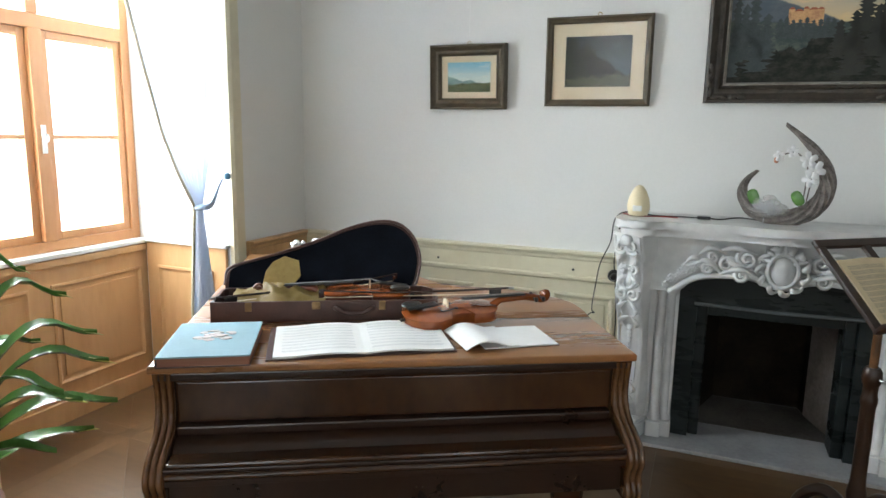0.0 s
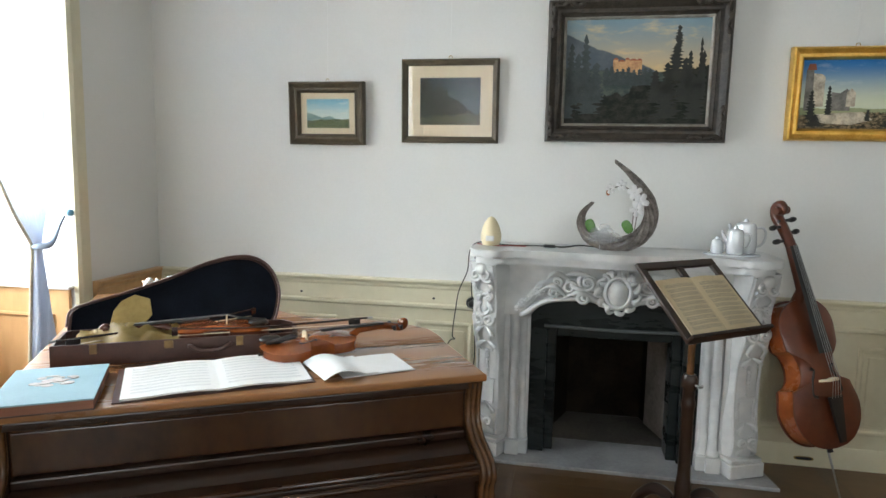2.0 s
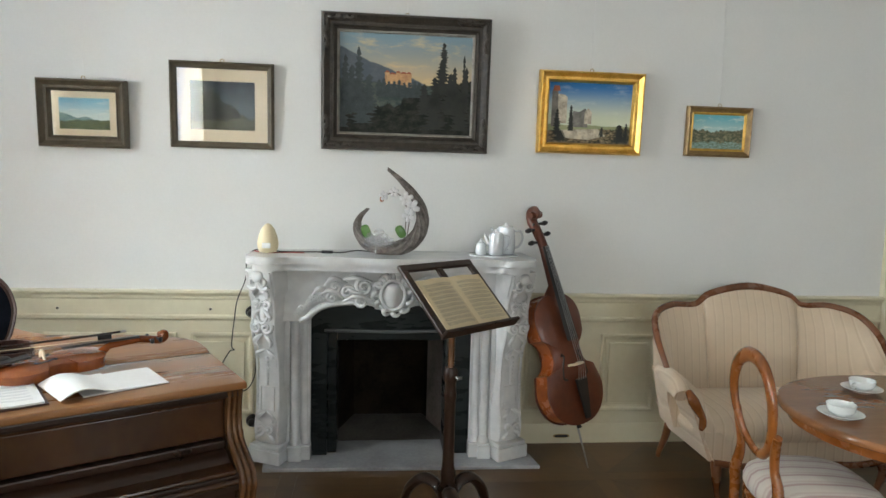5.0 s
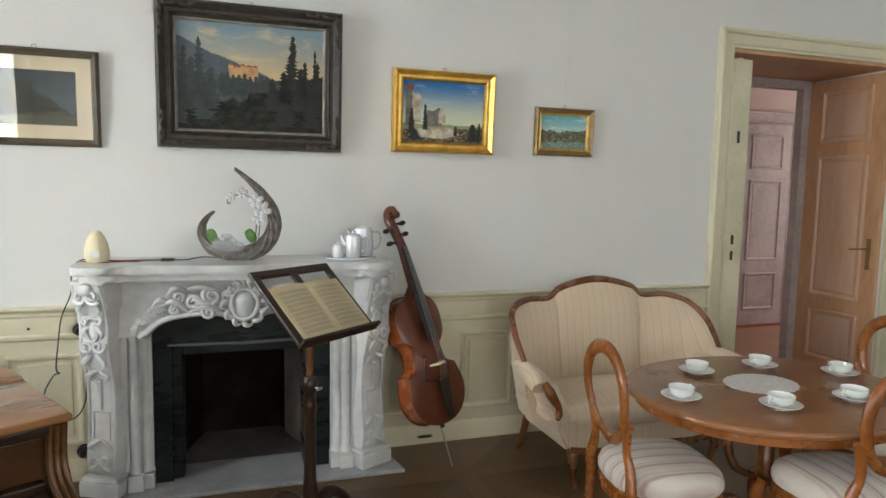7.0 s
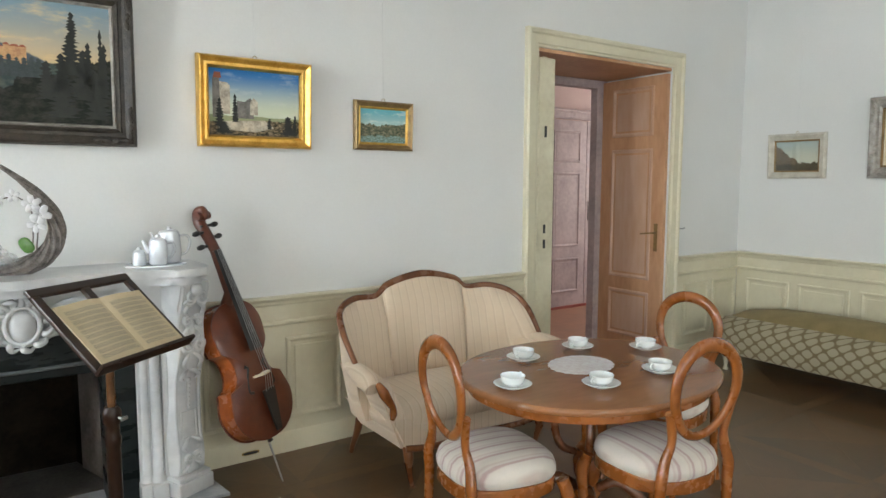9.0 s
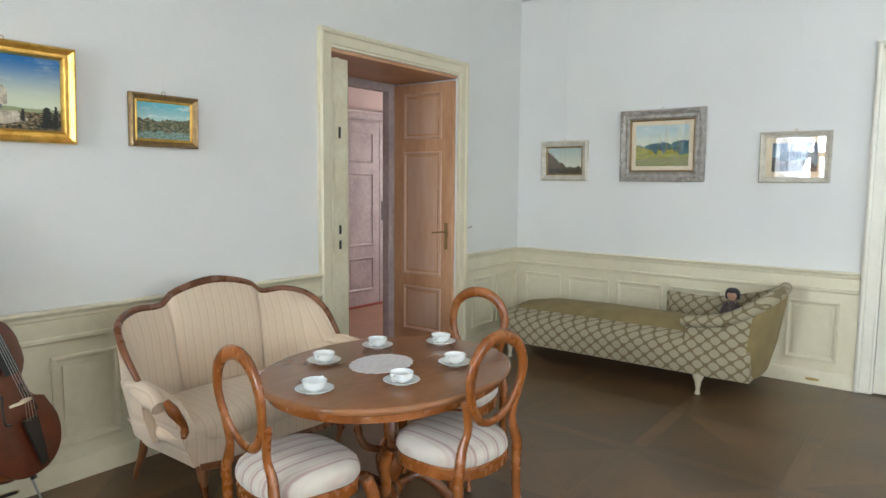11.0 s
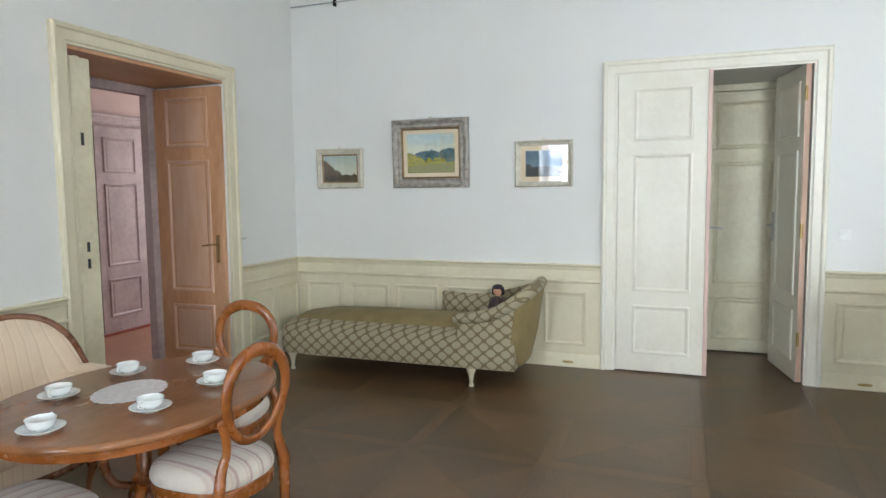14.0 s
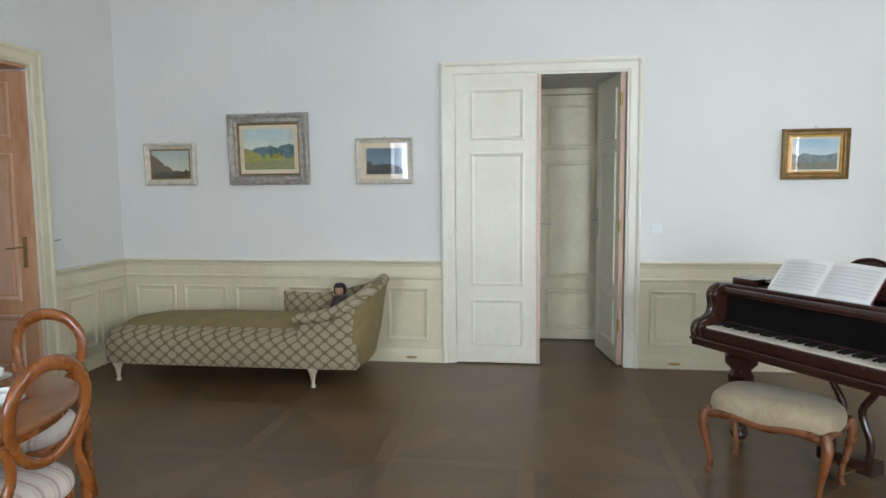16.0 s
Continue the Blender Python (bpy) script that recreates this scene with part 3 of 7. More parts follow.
for x in (-0.742, 0.068):
    ob = thing("rail_peg", pose(x, Y1 - 0.026, 0.80), "small dark peg hole in the wainscot rail", "peg", "pegs in the wainscot")
    part("peg", lathe([(0.007, 0), (0.007, 0.006), (0.004, 0.008)], 10, m=pose(0, 0, 0, 90)), ebony, ob)
slot(2.10, Y1 - 0.034, 0)
slot(X1 - 0.034, 0.62, 90)
slot(X1 - 0.034, -1.62, 90)


def casing(root, w, h, cut, material):
    """A door surround in x and z with its foot on z = 0, standing out towards -y."""
    prof = [(0, 0), (0, 0.034), (0.014, 0.044), (0.030, 0.040), (0.040, 0.026), (0.070, 0.024), (0.098, 0.022), (0.108, 0.014), (0.122, 0.012), (0.122, 0)]
    rings = []
    for x, z, sx in ((-w / 2, 0, 1), (-w / 2, h, 1), (w / 2, h, -1), (w / 2, 0, -1)):
        rings.append([(x + sx * o, -d, z - (o if z > 0 else 0)) for o, d in prof])
    part("casing", loft(rings, caps=True), material, root, smooth=30)


def leaf(parent, w, h, face, material, panels, back=None, t=0.042, name="door_leaf", label=""):
    """A door leaf from x = 0 to w, standing on z = 0.01, front face at y = -t/2, with raised panel mouldings on both faces."""
    root = part(name, box(0, w, -t / 2, t / 2, 0.012, h, 0.003), face, parent, label)
    for a, b, c, d in panels:
        for side in (-1, 1):
            bm = frame_ring(b - a, d - c, [(0, 0), (0.004, 0.010), (0.016, 0.012), (0.028, 0.003), (0.034, 0.0)])
            bmesh.ops.transform(bm, matrix=pose((a + b) / 2, side * t / 2, (c + d) / 2, 0, 0, 0 if side < 0 else 180), verts=bm.verts)
            part("panel_moulding", bm, material, root)
            bm = box(a + 0.05, b - 0.05, side * t / 2 - 0.003, side * t / 2 + 0.003, c + 0.05, d - 0.05, 0.002)
            part("panel", bm, material, root)
    return root


def lever(parent, x, z, y, material, turn=1):
    plate = part("lock_plate", box(x - 0.018, x + 0.018, y - 0.006, y, z - 0.13, z + 0.11, 0.004), material, parent)
    pts = curve_points([(x, y, z + 0.03), (x, y - 0.045, z + 0.03), (x - turn * 0.03, y - 0.055, z + 0.028), (x - turn * 0.12, y - 0.052, z + 0.018)], 5)
    part("handle", tube(pts, [0.009, 0.009, 0.008, 0.007]), material, plate, smooth=40)


# north doorway: two leaves folded back into the deep reveal
door_n = new("door_1")
door_n.matrix_world = pose((D1A + D1B) / 2, Y1, 0)
tagged(door_n, "cream cased double doorway with both leaves folded back", "door", kind="structure")
W1 = D1B - D1A
casing(door_n, W1 + 0.244, DH + 0.122, 0, cream)
part("reveal_lining", box(-W1 / 2 + 0.001, W1 / 2 - 0.001, 0.01, 0.72, DH - 0.025, DH - 0.001), door_wood, door_n, "bare wooden lining over the doorway")
part("far_jamb", box(W1 / 2 - 0.13, W1 / 2 - 0.002, 0.70, 0.78, 0.0, DH - 0.026, 0.004), lilac_door, door_n, "greyish lilac jamb")
part("far_jamb", box(-W1 / 2 + 0.002, -W1 / 2 + 0.13, 0.70, 0.78, 0.0, DH - 0.026, 0.004), lilac_door, door_n, "greyish lilac jamb")
part("far_head", box(-W1 / 2 + 0.13, W1 / 2 - 0.13, 0.70, 0.78, DH - 0.10, DH - 0.026, 0.004), lilac_door, door_n)
PAN = [(0.12, 0.56, 0.16, 0.58), (0.12, 0.56, 0.69, 1.83), (0.12, 0.56, 1.94, 2.36)]
lr = leaf(door_n, 0.68, 2.44, door_wood, door_panel, PAN, name="door_leaf", label="stripped orange pine door leaf, folded open")
lr.matrix_basis = pose(W1 / 2 - 0.035, 0.70, 0, 0, 0, -88.5)
lever(lr, 0.615, 1.08, -0.021, old_gilt, 1)
ll = leaf(door_n, 0.68, 2.43, old_cream, old_cream, PAN, name="door_leaf", label="yellowed cream door leaf seen edge on, folded open")
ll.matrix_basis = pose(-W1 / 2 + 0.105, 0.70, 0, 0, 0, -91.5)
part("meeting_strip", box(0.655, 0.70, -0.072, 0.085, 0.012, 2.42, 0.014), old_cream, ll)
for z, h in ((1.86, 0.05), (1.17, 0.04), (1.06, 0.04), (0.30, 0.06)):
    part("lock_plate", box(0.70, 0.704, -0.012, 0.008, z, z + h * 1.6), cable_black, ll)

# the lobby's far double door
door_l = new("door_2")
door_l.matrix_world = pose(7.05, 5.6, 0)
tagged(door_l, "closed lilac painted double door in the lobby", "door", kind="structure")
casing(door_l, 1.60, 2.42, 0, lilac_door)
for sx, x in ((1, -0.66), (1, 0.003)):
    q = leaf(door_l, 0.655, 2.28, lilac_door, lilac_door, [(0.1, 0.55, 0.2, 0.62), (0.1, 0.55, 0.76, 1.66), (0.1, 0.55, 1.78, 2.16)])
    q.matrix_basis = pose(x, -0.02, 0)
    if x > 0:
        lever(q, 0.05, 1.2, -0.021, black_frame, -1)
part("threshold", box(-0.8, 0.8, -0.06, 0.0, 0.0, 0.03), mat("red threshold", (0.30, 0.07, 0.05), None, 0.5), door_l)

# east doorway: one leaf shut, one pushed open into a passage
door_e = new("door_3")
door_e.matrix_world = pose(X1, (D2A + D2B) / 2, 0, 0, 0, -90)
tagged(door_e, "cream painted double door with one leaf shut and one standing open", "door", kind="structure")
W2 = D2B - D2A
casing(door_e, W2 + 0.244, DH + 0.106, 0, cream_door)
PE = [(0.13, 0.585, 0.16, 0.575), (0.13, 0.585, 0.69, 1.83), (0.13, 0.585, 1.935, 2.362)]
le = leaf(door_e, 0.715, 2.475, cream_door, cream_door, PE, label="cream door leaf, shut")
le.matrix_basis = pose(-W2 / 2 + 0.004, 0.004, 0)
part("meeting_edge", box(0.690, 0.722, -0.032, 0.0, 0.014, 2.475, 0.003), mat("worn pinkish edge", (0.66, 0.48, 0.42), (0.60, 0.42, 0.36), 0.5), le, "rubbed pinkish meeting edge")
lever(le, 0.70, 1.20, 0.055, steel, -1)
lo = leaf(door_e, 0.69, 2.475, cream_door, cream_door, [(0.10, 0.57, 0.16, 0.575), (0.10, 0.57, 0.69, 1.83), (0.10, 0.57, 1.935, 2.362)], label="cream door leaf pushed open into the passage")
lo.matrix_basis = pose(W2 / 2 - 0.03, 0.02, 0, 0, 0, 100)
for z in (0.3, 1.15, 2.2):
    part("hinge", lathe([(0.011, 0), (0.011, 0.11)], 8, m=pose(-0.008, 0.016, z)), brass, lo)
plate = part("lock_plate", box(0.640, 0.684, 0.021, 0.027, 1.08, 1.33, 0.003), steel, lo, "bright steel lock plate")
part("handle", tube(curve_points([(0.662, 0.027, 1.22), (0.662, 0.062, 1.22), (0.64, 0.070, 1.22), (0.55, 0.068, 1.21)], 4), 0.009, 8), steel, plate, smooth=50)
part("edge_face", box(-0.002, 0.001, -0.020, 0.020, 0.014, 2.473), mat("bare pinkish door edge", (0.62, 0.44, 0.34), (0.52, 0.35, 0.25), 0.6), lo, "bare pinkish hinge edge")
back = leaf(door_e, 0.66, 2.40, old_cream, old_cream, [(0.085, 0.555, 0.12, 0.51), (0.085, 0.555, 0.645, 1.775), (0.085, 0.555, 1.91, 2.33)], label="old cream panelled door at the end of the passage")
back.matrix_basis = pose(0.0, 0.965, 0)
for z in (0.515, 0.64, 1.78, 1.905):
    part("rail_bead", tube([(0.03, -0.025, z), (0.63, -0.025, z)], 0.010, 6), old_cream, back, smooth=50)
part("jamb_board", box(-0.10, -0.004, 0.93, 0.98, 0.0, 2.42, 0.004), old_cream, door_e)
part("jamb_board", box(0.664, 0.712, 0.93, 0.98, 0.0, 2.42, 0.004), old_cream, door_e)
part("passage_head", box(-W2 / 2, W2 / 2, 0.92, 0.97, 2.425, DH - 0.002), old_cream, door_e)

# light switch, hook and picture rail
sw = thing("light_switch", pose(X1 - 0.001, -1.455, 1.18, 0, 0, -90), "flat white light switch on the wall", "switch")
part("plate", box(-0.042, 0.042, -0.010, 0.0, -0.042, 0.042, 0.004), white_plastic, sw)
part("rocker", box(-0.028, 0.028, -0.014, -0.0095, -0.028, 0.028, 0.002), white_plastic, sw)
hk = thing("wall_hook", pose(5.87, Y1 - 0.001, 1.145), "small dark hook on the wall beside the door", "hook")
part("stem", tube([(0, 0, 0), (0, -0.04, 0), (0.01, -0.055, 0.012)], 0.006), steel, hk)
rail = thing("picture_rail", pose(0, 0, 0), "thin dark picture hanging rod high on the wall", "rail")
part("rod", tube([(X1 - 0.03, Y1 - 0.03, 3.335), (X1 - 0.03, Y0 + 0.1, 3.335)], 0.005), steel, rail)
part("hook", box(X1 - 0.045, X1 - 0.0, 2.835, 2.85, 3.30, 3.37, 0.003), black_lacquer, rail)


# windows in their pine-lined niches
def window(name, m, w, z0, z1, wood, label, mid=0.0):
    """A casement window in x and z, facing -y, w wide, with two sashes and a fanlight above."""
    root = new(name)
    root.matrix_world = m
    tagged(root, label, "window", kind="structure")
    f = 0.055
    bm = bmesh.new()
    for x0, x1, a, b in ((-w / 2, -w / 2 + f, z0, z1), (w / 2 - f, w / 2, z0, z1), (-w / 2 + f, w / 2 - f, z0, z0 + f), (-w / 2 + f, w / 2 - f, z1 - f, z1), (-w / 2 + f, w / 2 - f, 2.0, 2.07)):
        add_box(bm, x0, x1, -0.04, 0.04, a, b, 0.004)
    part("window_frame", bm, wood, root)
    part("mullion", box(mid - 0.035, mid + 0.035, -0.052, 0.03, z0 + f, 2.0, 0.006), wood, root)
    part("mullion", box(mid - 0.030, mid + 0.030, -0.045, 0.03, 2.07, z1 - f, 0.006), wood, root)
    for sx in (-1, 1):
        xa, xb = (mid + 0.036, w / 2 - f - 0.001) if sx > 0 else (-w / 2 + f + 0.001, mid - 0.036)
        sash = bmesh.new()
        s = 0.042
        for x0, x1, a, b in ((xa, xa + s, z0 + f, 1.999), (xb - s, xb, z0 + f, 1.999), (xa + s, xb - s, z0 + f, z0 + f + s), (xa + s, xb - s, 1.999 - s, 1.999), (xa + s, xb - s, 1.47, 1.492)):
            add_box(sash, x0, x1, -0.025, 0.02, a, b, 0.004)
        so = part("sash", sash, wood, root)
        for a, b in ((z0 + f + s, 1.47), (1.492, 1.999 - s)):
            g = part("pane", box(xa + s, xb - s, -0.003, 0.001, a, b), window_glass, so)
            g.visible_shadow = False
        g = part("pane", box(xa, xb, -0.003, 0.001, 2.07, z1 - f), window_glass, root)
        g.visible_shadow = False
    latch = part("latch", box(mid - 0.012, mid + 0.012, -0.062, -0.052, 1.40, 1.54, 0.003), white_plastic, root, "white window latch")
    part("knob", blob(0.016, 0.016, 0.022, m=pose(mid, -0.07, 1.475), n=10, rows=6), white_plastic, latch, smooth=60)
    return root


def niche(name, ya, yb):
    """Pine-panelled lining under and beside a window in the west wall."""
    root = new(name)
    root.matrix_world = pose(X0 - 0.62, (ya + yb) / 2, 0, 0, 0, 90)
    tagged(root, "bare knotty pine panelling and sill in the window niche", "wainscot", kind="structure")
    h = (yb - ya) / 2
    part("sill", box(-h + 0.001, h - 0.001, -0.03, 0.10, 0.875, 0.90, 0.006), mat("white sill paint", (0.78, 0.77, 0.74), (0.70, 0.67, 0.60), 0.4), root, "white painted window sill")
    part("apron", box(-h + 0.001, h - 0.001, 0.0, 0.09, 0.0, 0.874), pine, root)
    part("baseboard", box(-h + 0.003, h - 0.003, -0.022, -0.0005, 0.0, 0.115, 0.005), pine, root)
    part("sill_moulding", box(-h + 0.003, h - 0.003, -0.022, -0.0005, 0.83, 0.872, 0.008), pine, root)
    for a, b in ((-h + 0.05, -0.06), (0.06, h - 0.05)):
        bm = frame_ring(b - a, 0.54, [(0, 0), (0, 0.010), (0.012, 0.012), (0.024, 0.002), (0.032, 0.0)])
        bmesh.ops.translate(bm, vec=((a + b) / 2, 0, 0.47), verts=bm.verts)
        part("panel_moulding", bm, pine, root)
        part("panel", box(a + 0.045, b - 0.045, -0.008, 0.001, 0.245, 0.695, 0.004), pine, root)
    for s in (-1, 1):
        part("side_panel", box(s * (h - 0.012) - 0.010, s * (h - 0.012) + 0.010, -0.60, -0.024, 0.0, 0.885, 0.003), pine, root)
        bm = frame_ring(0.40, 0.56, [(0, 0), (0, 0.010), (0.012, 0.012), (0.024, 0.002), (0.032, 0.0)])
        bmesh.ops.transform(bm, matrix=pose(s * (h - 0.022), -0.31, 0.47, 0, 0, -s * 90), verts=bm.verts)
        part("panel_moulding", bm, pine, root)
        part("side_ledge", box(s * (h - 0.022) - 0.022, s * (h - 0.022) + 0.022, -0.62, -0.032, 0.886, 0.905, 0.004), white_plastic, root)
    bm = bmesh.new()
    prof = [(0, 0), (0, 0.024), (0.02, 0.034), (0.05, 0.03), (0.06, 0.018), (0.11, 0.014), (0.115, 0)]
    rings = []
    for x, z, sx in ((-h, 0, -1), (-h, 2.95, -1), (h, 2.95, 1), (h, 0, 1)):
        rings.append([(x + sx * o, -0.62 - d, z + (o if z > 0 else 0)) for o, d in prof])
    part("casing", loft(rings, caps=True, bm=bm), cream, root, smooth=30)


niche("niche_panelling_1", 1.25, 2.62)
niche("niche_panelling_2", -3.35, -1.95)
window("window_1", pose(X0 - 0.70, 1.935, 0, 0, 0, 90), 1.37, 0.90, 2.95, window_wood, "orange pine casement window, overexposed daylight outside", 0.115)
window("window_2", pose(X0 - 0.70, -2.65, 0, 0, 0, 90), 1.40, 0.90, 2.95, window_wood, "orange pine casement window")
# unseen south window, added round its fill lamp
window("window_3", pose(1.6, Y0 - 0.3, 0, 0, 0, 180), 1.10, 0.90, 2.85, window_wood, "orange pine casement window")
glow = bpy.data.materials.new("hazy bright daylight")
glow.use_nodes = True
gn = glow.node_tree.nodes
gn.remove(gn["Principled BSDF"])
ge = gn.new("ShaderNodeEmission")
ge.inputs[0].default_value, ge.inputs[1].default_value = (0.93, 0.97, 1.0, 1.0), 3.0
glow.node_tree.links.new(ge.outputs[0], gn["Material Output"].inputs[0])
setting("backdrop_west", box(-3.65, -3.6, -6.5, 6.5, -1.0, 5.5), glow, "overexposed white daylight outside the windows")
# glow behind the added south windows
setting("backdrop_south", box(-3.5, 8.5, -6.05, -6.0, -1.0, 5.5), glow, "overexposed white daylight outside the windows")
# second unseen south window, added likewise
window("window_4", pose(4.6, Y0 - 0.3, 0, 0, 0, 180), 1.10, 0.90, 2.85, window_wood, "orange pine casement window")

# ---- fireplace ----
fp = thing("fireplace", pose(1.074, Y1, 0) @ Matrix.Diagonal((1.012, 1.03, 0.994, 1)), "carved white and grey marble fireplace with a dark slate surround", "fireplace")


# shelf with a serpentine front
front = curve_points([(-0.74, -0.14, 0), (-0.745, -0.33, 0), (-0.70, -0.415, 0), (-0.60, -0.43, 0), (-0.52, -0.385, 0), (-0.25, -0.395, 0), (0, -0.43, 0), (0.25, -0.395, 0), (0.52, -0.385, 0), (0.60, -0.43, 0), (0.70, -0.415, 0), (0.745, -0.33, 0), (0.74, -0.14, 0)], 6)
outline = [(-0.74, -0.001)] + [(p.x, p.y) for p in front] + [(0.74, -0.001)]
part("mantel_shelf", prism(outline, 1.112, 1.150, 0.010), marble, fp, smooth=35)
under = [(x * 0.965, y * 0.93 - 0.001) for x, y in outline]
part("shelf_moulding", prism(under, 1.075, 1.1115, 0.012), marble, fp, smooth=35)
# frieze with an arched underside
arch = [(-0.47, 0.79), (-0.47, 0.80), (-0.44, 0.815), (-0.40, 0.855), (-0.33, 0.885), (-0.2, 0.90), (-0.11, 0.895), (-0.04, 0.865), (0.04, 0.865), (0.11, 0.895), (0.2, 0.90), (0.33, 0.885), (0.40, 0.855), (0.44, 0.815), (0.47, 0.80), (0.47, 0.79)]
outline = [(-0.60, 0.79)] + arch + [(0.60, 0.79), (0.60, 1.074), (-0.60, 1.074)]
part("frieze", prism(outline, -0.27, -0.12, 0.006, axis="y"), marble, fp)
rim = [(x, -0.275, z) for x, z in arch]
part("arch_moulding", tube(curve_points(rim, 3), 0.017, 8, 1.0), marble, fp, smooth=50)
rim = [(x * 1.08, -0.272, z + 0.035) for x, z in arch]
part("arch_fillet", tube(curve_points(rim, 3), 0.007, 6), marble, fp, smooth=50)
random.seed(4)
# central cartouche
cart = part("cartouche", blob(0.055, 0.028, 0.07, m=pose(0, -0.30, 0.94), n=12, rows=7), marble, fp, "carved shell and acanthus cartouche", smooth=50)
def spiral(cx, cz, y, r, turns, start, hand, k=18):
    """Points of a volute in x and z, from its eye outwards."""
    n = int(k * turns)
    return [(cx + hand * r * (0.15 + 0.85 * i / n) * math.cos(start + 2 * math.pi * turns * i / n), y - 0.012 * (1 - i / n), cz + r * (0.15 + 0.85 * i / n) * math.sin(start + 2 * math.pi * turns * i / n)) for i in range(n + 1)]


oval = [(0.062 * math.cos(a), -0.312, 0.945 + 0.078 * math.sin(a)) for a in np.linspace(0, 2 * math.pi, 25)[:-1]]
part("cartouche_ring", tube(oval, 0.011, 7, closed=True, up=(0, -1, 0)), marble, cart, smooth=60)
for k in range(11):
    a = radians(-90 + 360 * k / 11)
    c, sn = math.cos(a), math.sin(a)
    pts = curve_points([(0.066 * c, -0.300, 0.945 + 0.082 * sn), (0.090 * c, -0.318, 0.945 + 0.102 * sn), (0.108 * math.cos(a + 0.22), -0.310, 0.945 + 0.112 * math.sin(a + 0.22)), (0.098 * math.cos(a + 0.45), -0.300, 0.945 + 0.100 * math.sin(a + 0.45))], 4)
    part("rocaille_lobe", tube(pts, [0.008, 0.015, 0.010, 0.004], 7, 0.7, up=(0, -1, 0)), marble, cart, smooth=60)
for s in (-1, 1):
    for cx, cz, r, turns, start in ((0.150, 0.985, 0.046, 1.6, 3.6), (0.165, 0.905, 0.034, 1.4, -1.2), (0.235, 0.955, 0.040, 1.6, 0.6), (0.300, 0.985, 0.028, 1.4, 2.8), (0.315, 0.925, 0.026, 1.4, -0.6)):
        part("volute", tube(spiral(s * cx, cz, -0.290, r, turns, start, s), [0.006, 0.010, 0.012], 7, up=(0, -1, 0)), marble, cart, smooth=60)
    for x0, z0, x1, z1, x2, z2 in ((0.10, 0.90, 0.19, 0.935, 0.27, 0.90), (0.11, 1.01, 0.20, 1.035, 0.28, 1.015), (0.24, 1.0, 0.31, 1.03, 0.36, 0.985), (0.25, 0.905, 0.32, 0.965, 0.39, 0.935), (0.12, 0.95, 0.20, 0.955, 0.26, 1.0), (0.33, 0.95, 0.38, 0.975, 0.42, 0.935)):
        pts = curve_points([(s * x0, -0.284, z0), (s * x1, -0.306, z1), (s * x2, -0.286, z2)], 6)
        part("acanthus_leaf", tube(pts, [0.006, 0.012, 0.015, 0.009, 0.003], 7, 0.7, up=(0, -1, 0)), marble, cart, smooth=60)
for k in range(7):
    a = radians(20 + 140 * k / 6)
    part("shell_lobe", blob(0.016, 0.012, 0.032, m=pose(0.07 * math.cos(a), -0.31, 0.965 + 0.075 * math.sin(a)) @ pose(0, 0, 0, 0, 90 - math.degrees(a), 0), n=8, rows=5), marble, cart, smooth=50)
for s in (-1, 1):
    for k in range(11):
        t = k / 10
        x, z, r = s * (0.375 + 0.125 * t), 0.930 - 0.10 * t ** 1.4 + random.uniform(-0.014, 0.014), random.uniform(0.015, 0.021) * (1 - 0.35 * t)
        bm = bmesh.new()
        for q in range(5):
            a = 2 * math.pi * q / 5 + k
            blob(r * 0.62, r * 0.4, r * 0.62, m=pose(x + r * 0.7 * math.cos(a), -0.285, z + r * 0.7 * math.sin(a)), n=7, rows=4, bm=bm)
        blob(r * 0.35, r * 0.4, r * 0.35, m=pose(x, -0.293, z), n=6, rows=4, bm=bm)
        part("carved_flower", bm, marble, fp, smooth=60)


